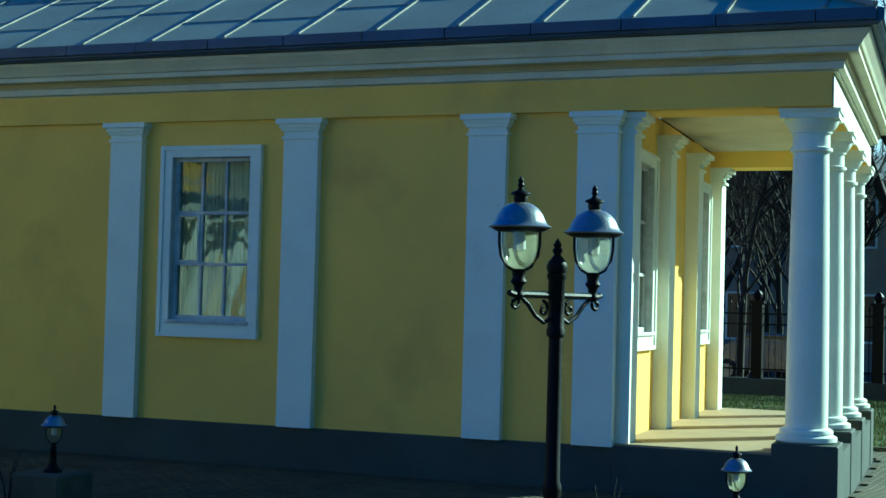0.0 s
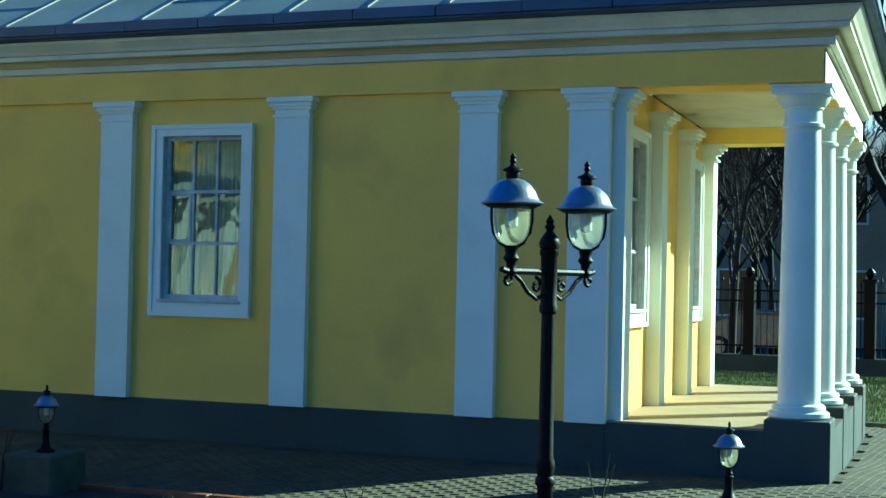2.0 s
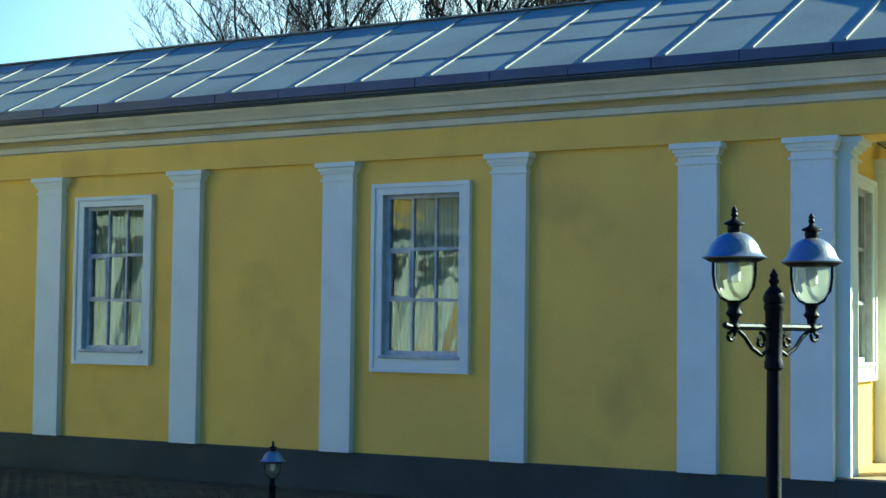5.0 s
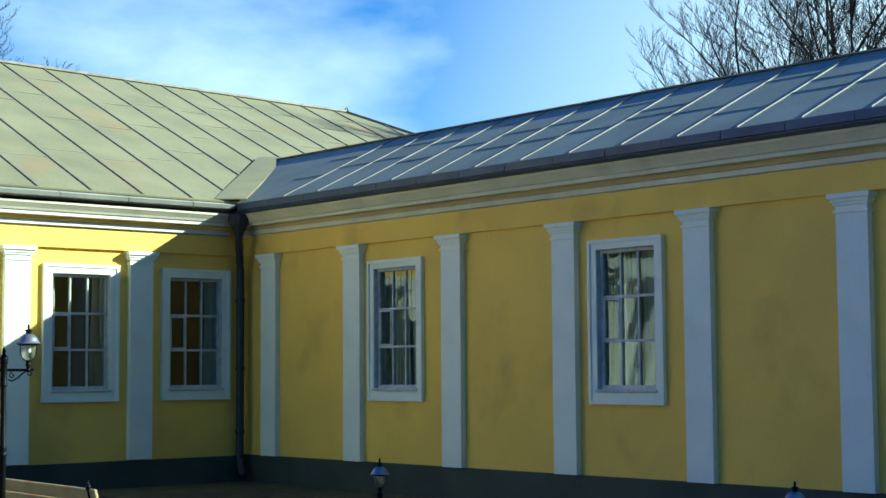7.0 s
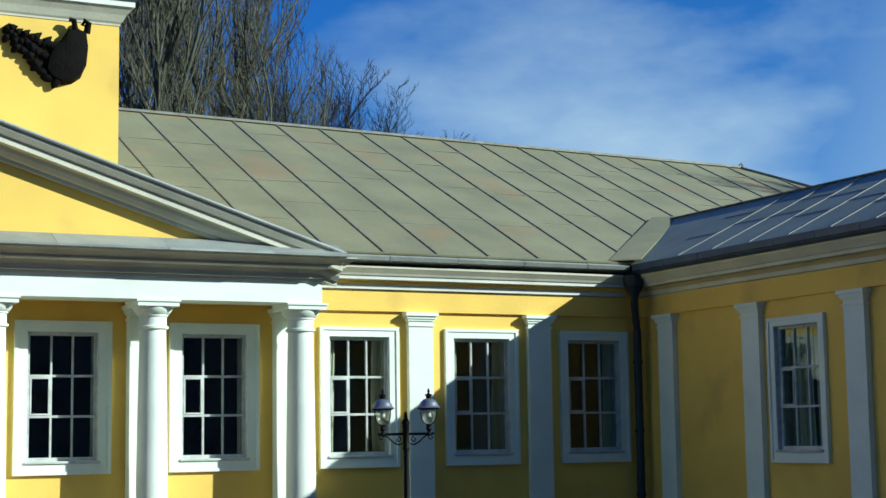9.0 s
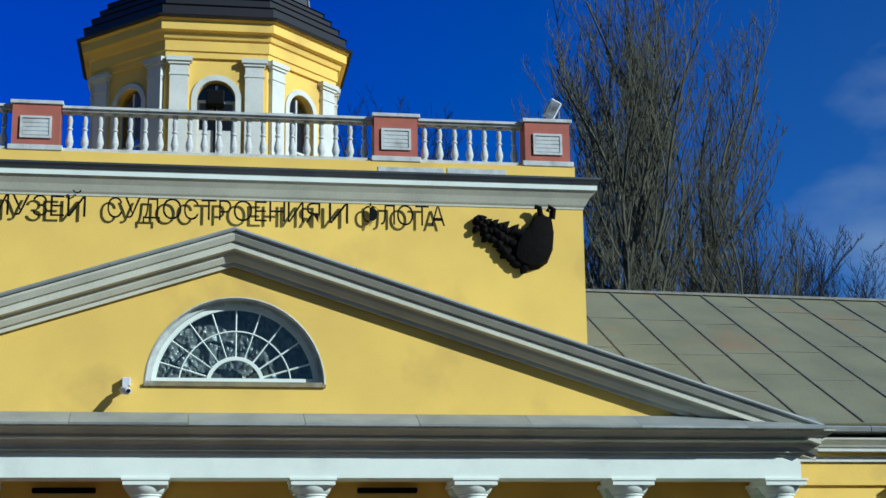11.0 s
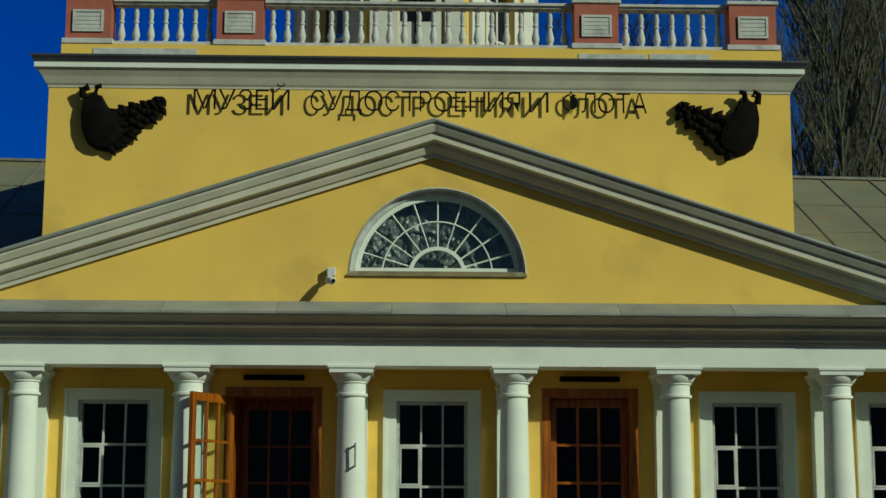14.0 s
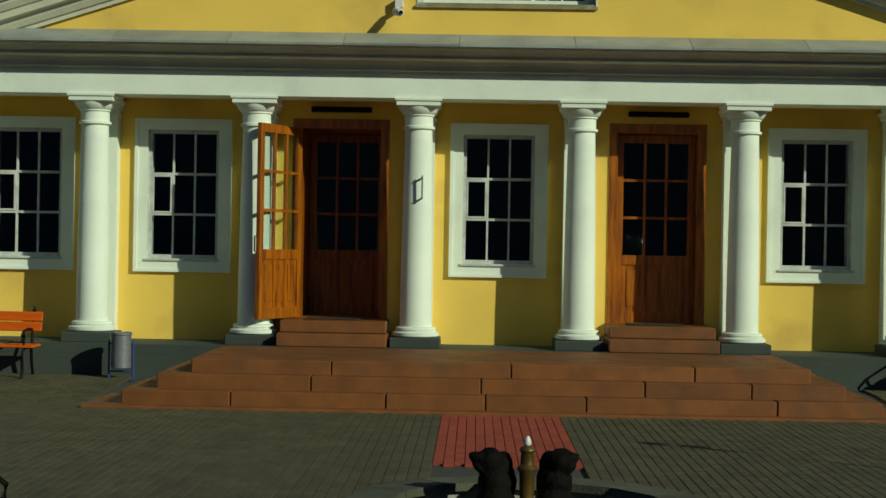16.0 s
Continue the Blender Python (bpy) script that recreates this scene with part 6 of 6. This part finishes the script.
# ---- trees ----
def grow(seed, height, limbs, spread, up, r0, levels=4, start=0.28, thin=0.007, keep=0.40, many=(9, 7, 5)):
    """A leafless tree as two lists of tubes: the trunk, and the limbs and twigs."""
    r = random.Random(seed)
    out = ([], [])

    def branch(p, d, length, rad, lvl):
        pts = [p.copy()]
        n = 5 if lvl == 0 else (4 if lvl < 3 else 3)
        q, dd = p.copy(), d.copy()
        for k in range(n):
            dd = (dd + Vector((r.uniform(-1, 1), r.uniform(-1, 1), r.uniform(-0.6, 0.8))) * (0.10 if lvl == 0 else 0.18) + Vector((0, 0, up * 0.12 * (lvl > 0)))).normalized()
            q = q + dd * length / n
            pts.append(q.copy())
        out[0 if lvl == 0 else 1].append((pts, rad, rad * (0.30 if lvl else 0.07), lvl))
        if lvl >= levels:
            return
        cnt = limbs if lvl == 0 else many[min(lvl, 3) - 1]
        for k in range(cnt):
            u = (start if lvl == 0 else 0.2) + (1 - (start if lvl == 0 else 0.2)) * (k + r.random()) / cnt
            u = min(u, 0.98)
            i = min(int(u * n), n - 1)
            b = pts[i].lerp(pts[i + 1], u * n - i)
            ax = (pts[i + 1] - pts[i]).normalized()
            a = r.uniform(0, 2 * math.pi)
            side = Vector((math.cos(a), math.sin(a), 0))
            nd = (ax * (1 - spread) + (side - ax * side.dot(ax)) * spread + Vector((0, 0, up * 0.5))).normalized()
            ln = length * (0.55 if lvl == 0 else 0.52) * r.uniform(0.6, 1.15) * (1.15 - 0.5 * u)
            branch(b, nd, ln, max(rad * keep * (1.1 - 0.5 * u), thin), lvl + 1)

    branch(Vector((0, 0, -0.1)), Vector((0, 0, 1)), height, r0, 0)
    return out


def tubes_mesh(name, rows, mat):
    verts, faces = [], []
    for pts, ra, rb, lvl in rows:
        n = 9 if lvl == 0 else 5 if lvl == 1 else 3
        base = len(verts)
        for i, p in enumerate(pts):
            d = (pts[min(i + 1, len(pts) - 1)] - pts[max(i - 1, 0)]).normalized()
            a = d.cross(Vector((0, 0, 1)) if abs(d.z) < 0.95 else Vector((1, 0, 0))).normalized()
            b = d.cross(a)
            rr = ra + (rb - ra) * i / (len(pts) - 1)
            for k in range(n):
                t = 2 * math.pi * k / n
                verts.append(p + rr * (a * math.cos(t) + b * math.sin(t)))
        for i in range(len(pts) - 1):
            for k in range(n):
                faces.append((base + i * n + k, base + i * n + (k + 1) % n, base + (i + 1) * n + (k + 1) % n, base + (i + 1) * n + k))
    me = bpy.data.meshes.new(name)
    me.from_pydata([tuple(v) for v in verts], [], faces)
    me.materials.append(mat)
    for p in me.polygons:
        p.use_smooth = True
    return me


def tree(name, label, seed, height, limbs, spread, up, r0, mat, levels=4, start=0.28, thin=0.007, keep=0.40, many=(9, 7, 5)):
    t = thing(name, label, "tree", "bare trees round the museum")
    trunk, crown = grow(seed, height, limbs, spread, up, r0, levels, start, thin, keep, many)
    for nm, rows in (("trunk", trunk), ("crown", crown)):
        o = new(nm, tubes_mesh(nm, rows, mat))
        o.parent = t
    return t


round_a = tree("bare_tree", "leafless broad-crowned tree behind the roofs", 3, 8.5, 15, 0.52, 0.50, 0.13, M_BARK, start=0.22, thin=0.006)
round_b = tree("bare_tree", "leafless broad-crowned tree behind the roofs", 8, 8.0, 16, 0.54, 0.48, 0.12, M_BARK, start=0.20, thin=0.006)
poplar = tree("poplar", "tall leafless poplar with upright branches", 21, 15.5, 17, 0.36, 0.62, 0.24, M_POPLAR, start=0.06, thin=0.011, keep=0.44, many=(9, 6, 4))
poplar_b = tree("poplar", "tall leafless poplar with upright branches", 33, 14.5, 16, 0.38, 0.60, 0.22, M_POPLAR, start=0.06, thin=0.011, keep=0.44, many=(9, 6, 4))
big = tree("street_tree", "big dark leafless street tree with forked limbs", 14, 9.0, 9, 0.52, 0.42, 0.23, M_BARK, start=0.26, thin=0.008, keep=0.58, many=(9, 7, 4))
E0 = Vector((-0.7, -23.8, 0))


def at_bearing(deg, dist, turn=0.0, s=1.0):
    a = radians(deg)
    return Matrix.Translation((E0.x + dist * math.cos(a), E0.y + dist * math.sin(a), 0)) @ Matrix.Rotation(radians(turn), 4, "Z"), s


def plant(src, deg, dist, turn, s, first):
    m, sc = at_bearing(deg, dist, turn)
    if first:
        src.matrix_world = m @ Matrix.Scale(s, 4)
    else:
        c = copy_thing(src, m)
        c.scale = (s, s, s)


plant(round_a, 36.6, 47, 0, 1.30, True)
plant(round_b, 34.5, 46, 40, 1.6, True)
for k, (deg, dist, sc) in enumerate(((35.2, 50, 1.5), (32.0, 45, 1.6), (29.6, 49, 1.75), (27.2, 44, 1.6), (24.6, 47, 1.75), (22.2, 45, 1.7), (26.0, 54, 1.8))):
    plant(round_a if k % 2 else round_b, deg, dist, 70 * k + 25, sc, False)
plant(poplar, 73.4, 46, 0, 1.0, True)
plant(poplar_b, 71.0, 48, 60, 0.98, True)
plant(poplar, 75.2, 50, 130, 1.02, False)
plant(poplar_b, 69.4, 47, 200, 0.76, False)
plant(poplar, 70.2, 52, 20, 0.74, False)
plant(poplar, 72.1, 53, 250, 1.22, False)
plant(poplar_b, 74.0, 54, 310, 1.22, False)
for k, (deg, dist, sc) in enumerate(((67.0, 50, 1.32), (65.4, 52, 1.25), (68.2, 55, 1.35), (86.0, 46, 1.2), (84.2, 52, 1.85), (96.5, 44, 0.95), (99, 48, 1.0))):
    plant(round_b if k % 2 else round_a, deg, dist, 50 * k + 10, sc, False)
plant(big, 6.5, 42, 15, 1.40, True)
for k, (deg, dist, sc) in enumerate(((10.6, 64, 1.0), (9.7, 68, 1.0), (11.4, 70, 1.0))):
    plant(poplar if k % 2 else poplar_b, deg, dist, 90 * k, sc, False)
for k, (deg, dist, sc) in enumerate(((10.6, 43, 0.95), (8.9, 52, 0.95), (12.6, 40, 0.9), (14.2, 46, 0.95), (11.6, 52, 1.0), (9.4, 40, 0.8), (12.0, 58, 1.0), (13.4, 55, 1.0), (11.1, 47, 1.0))):
    plant(big if k % 2 else round_a, deg, dist, 80 * k + 5, sc, False)

# ---- street fence ----
fence = thing("fence", "black iron street fence on a low wall", "fence")
# the wall's shade is put into its colour by the dark plinth material
part("low_wall", soft_box(37.85, 38.15, -34, 6, -0.1, 0.42, 0.02), M_PLINTH, fence)
part("rail", boxes((37.98, 38.02, -34, 6, 0.62, 0.66)), M_BLACK, fence)
part("rail", boxes((37.98, 38.02, -34, 6, 1.72, 1.76)), M_BLACK, fence)
part("rail", boxes((37.98, 38.02, -34, 6, 1.98, 2.02)), M_BLACK, fence)
fb = part("bar", lathe([(0.014, 0.42), (0.014, 2.22), (0.035, 2.26), (0.02, 2.33), (0.002, 2.42)], 5, 0, 0), M_BLACK, fence)
k = 0
yv = -25.0
while yv < -8:
    if k == 0:
        fb.matrix_local = pose(38.0, yv, 0)
    else:
        share("bar", fb.data, fence, pose(38.0, yv, 0.0 if k % 2 else -0.12))
    k += 1
    yv += 0.16
bm = bmesh.new()
for yv in list(np.arange(-34, -25.0, 0.16)) + list(np.arange(-7.9, 6, 0.16)):
    lathe([(0.014, 0.42), (0.014, 2.22), (0.035, 2.26), (0.002, 2.40)], 4, 38.0, yv, bm)
tagged(part("bars", bm, M_BLACK, fence), kind="stuff")
pst = None
for yv in np.arange(-33, 6, 2.9):
    bmx = boxes((-0.13, 0.13, -0.13, 0.13, 0.4, 2.25), (-0.17, 0.17, -0.17, 0.17, 2.25, 2.32))
    lathe([(0.06, 2.32), (0.12, 2.42), (0.12, 2.48), (0.06, 2.56), (0.01, 2.6)], 8, 0, 0, bmx)
    if pst is None:
        pst = part("post", bmx, M_BLACK, fence)
        pst.matrix_local = pose(38, yv, 0)
    else:
        bmx.free()
        share("post", pst.data, fence, pose(38, yv, 0))


# ---- houses across the street, and one added unseen behind the court ----
def house(name, label, x0, x1, y0, y1, h, roof_h, face, n, storeys):
    hs = thing(name, label, "house", "houses round the museum")
    part("wall", boxes((x0, x1, y0, y1, -0.1, h)), M_HOUSE, hs)
    bm = bmesh.new()
    o = 0.5
    along_x = (x1 - x0) > (y1 - y0)
    if along_x:
        ym = (y0 + y1) / 2
        q = [(x0 - o, y0 - o, h), (x1 + o, y0 - o, h), (x1 + o, y1 + o, h), (x0 - o, y1 + o, h), (x0 + 3, ym, h + roof_h), (x1 - 3, ym, h + roof_h)]
        fs = ((0, 1, 5, 4), (2, 3, 4, 5), (1, 2, 5), (3, 0, 4), (3, 2, 1, 0))
    else:
        xm = (x0 + x1) / 2
        q = [(x0 - o, y0 - o, h), (x1 + o, y0 - o, h), (x1 + o, y1 + o, h), (x0 - o, y1 + o, h), (xm, y0 + 3, h + roof_h), (xm, y1 - 3, h + roof_h)]
        fs = ((0, 1, 4), (1, 2, 5, 4), (2, 3, 5), (3, 0, 4, 5), (3, 2, 1, 0))
    vs = [bm.verts.new(p) for p in q]
    for f in fs:
        bm.faces.new([vs[i] for i in f])
    part("roof", bm, M_SLATE, hs)
    sh = h / storeys
    for s in range(storeys):
        for k in range(n):
            z = s * sh + 1.0
            if face == "west":
                yc = y0 + (y1 - y0) * (k + 0.5) / n
                m = pose(x0, yc, z, 0, 0, -90)
            else:
                xc = x0 + (x1 - x0) * (k + 0.5) / n
                m = pose(xc, y1, z, 0, 0, 180)
            wn_ = part("window", boxes((-0.65, 0.65, -0.06, -0.01, 0, 0.08), (-0.65, 0.65, -0.06, -0.01, 1.72, 1.8), (-0.65, -0.57, -0.06, -0.01, 0.08, 1.72), (0.57, 0.65, -0.06, -0.01, 0.08, 1.72), (-0.03, 0.03, -0.05, -0.01, 0.08, 1.72)), M_WHITE, hs)
            wn_.matrix_local = m
            part("pane", boxes((-0.57, 0.57, -0.03, -0.012, 0.08, 1.72)), M_DARKPANE, wn_)


M_DARKPANE = material("dark_far_glass", (0.02, 0.024, 0.03), (0.03, 0.034, 0.04), 1, 10, 0.3, 0.0)
house("street_house", "pale rendered house with a slate roof across the street", 58, 70, -34, 4, 6.9, 1.5, "west", 9, 2)
# added out of view so that the window panes mirror a dark front
house("unseen_reflected_house", "unseen long building added to darken the window reflections", -60, 40, -78, -66, 12.5, 3.5, "north", 22, 3)

# ---- parked car beyond the fence ----
car = thing("parked_car", "blue parked car behind the fence", "car", at=pose(45.5, -14.6, 0, 0, 0, 90))
bm = bmesh.new()
side_prof = [(-2.05, 0.35), (-2.1, 0.75), (-1.95, 0.92), (-1.1, 1.0), (-0.55, 1.42), (0.75, 1.45), (1.35, 1.02), (2.0, 0.95), (2.1, 0.7), (2.05, 0.35)]
a = [bm.verts.new((x, -0.82 + (0.12 if z > 1.1 else 0), z)) for x, z in side_prof]
b = [bm.verts.new((x, 0.82 - (0.12 if z > 1.1 else 0), z)) for x, z in side_prof]
bm.faces.new(a)
bm.faces.new(b[::-1])
for i in range(len(a)):
    j = (i + 1) % len(a)
    bm.faces.new((a[i], a[j], b[j], b[i]))
bmesh.ops.bevel(bm, geom=bm.edges[:], offset=0.05, segments=2, affect="EDGES")
part("body", bm, M_CAR, car, round_=True)
for s in (-1, 1):
    part("side_window", boxes((-0.75, 0.9, 0.735 * s - 0.012, 0.735 * s + 0.012, 1.05, 1.36)), M_DARKPANE, car)
    for xw in (-1.3, 1.3):
        wh = part("wheel", lathe([(0.31, -0.1), (0.33, -0.08), (0.33, 0.08), (0.31, 0.1)], 20), M_TYRE, car, round_=True)
        wh.matrix_local = pose(xw, 0.78 * s, 0.33, 90, 0, 0)
        part("rim", lathe([(0.2, -0.11), (0.2, 0.11)], 14), M_HOOD, wh)

# ---- paving ----
rng = random.Random(2)


def paver_box(verts, faces, x0, x1, y0, y1, z):
    """A paver with chamfered upper edges."""
    c = 0.004
    i = len(verts)
    zt = z + rng.uniform(-0.002, 0.002)
    verts += [(x0, y0, z - 0.05), (x1, y0, z - 0.05), (x1, y1, z - 0.05), (x0, y1, z - 0.05), (x0, y0, zt - c), (x1, y0, zt - c), (x1, y1, zt - c), (x0, y1, zt - c), (x0 + c, y0 + c, zt), (x1 - c, y0 + c, zt), (x1 - c, y1 - c, zt), (x0 + c, y1 - c, zt)]
    for k in range(4):
        j = (k + 1) % 4
        faces.append((i + k, i + j, i + 4 + j, i + 4 + k))
        faces.append((i + 4 + k, i + 4 + j, i + 8 + j, i + 8 + k))
    faces.append((i + 8, i + 9, i + 10, i + 11))


def paving(name, label, areas, skip=lambda x, y: False):
    verts, faces = [], []
    L, W, J = 0.2, 0.1, 0.005
    for x0, x1, y0, y1, lengthwise in areas:
        nx, ny = ((L, W) if lengthwise else (W, L))
        j, y = 0, y0
        while y < y1:
            x = x0 - (nx / 2 if (lengthwise and j % 2) else 0)
            i = 0
            while x < x1:
                yo = y - (ny / 2 if (not lengthwise and i % 2) else 0)
                xc, yc = x + nx / 2, yo + ny / 2
                if not skip(xc, yc):
                    paver_box(verts, faces, x + J / 2, x + nx - J / 2, yo + J / 2, yo + ny - J / 2, ground_z(xc, yc) + 0.008)
                x += nx
                i += 1
            y += ny
            j += 1
    me = bpy.data.meshes.new(name)
    me.from_pydata(verts, [], faces)
    me.materials.append(M_PAVER)
    tagged(new(name, me), label, "paving", kind="stuff")


def not_court(x, y):
    return (abs(x) < 0.72 and y < -4.6) or math.hypot(x - FX, y - FYC) < FR + 0.1 or (abs(x) < 5.08 and y > -4.65)


paving("court_pavers", "grey concrete block paving of the court", [(-7.6, 8.6, -12.6, -1.3, False)], not_court)
paving("path_pavers", "grey concrete block paving along the wing", [(11.5, 14.94, -24.5, -0.1, True), (14.94, 23.3, -24.5, -17.5, True), (23.3, 37.0, -22.0, -20.0, True)], lambda x, y: (x > WX - 0.05 and y > WP - 0.18 + off(x) and x < WE + 0.1) or (x > 23.3 and not -22.5 < y - off(x) < -22.1) or (x > 18.5 and y - off(x) < -22.52))
strip = thing("red_paving", "red block strip leading to the steps", "paving", kind="structure")
verts, faces = [], []
paver_box(verts, faces, -0.0465, 0.0465, -0.0965, 0.0965, 0.0)
rme = bpy.data.meshes.new("red_paver")
rme.from_pydata(verts, [], faces)
rme.materials.append(M_REDPAVER)
for i in range(14):
    for j in range(21):
        x, y = -0.65 + 0.1 * i, -4.74 - 0.2 * j - (0.1 if i % 2 else 0)
        share("red_paver", rme, strip, pose(x, y, ground_z(x, y) + 0.008 + rng.uniform(-0.002, 0.002)))
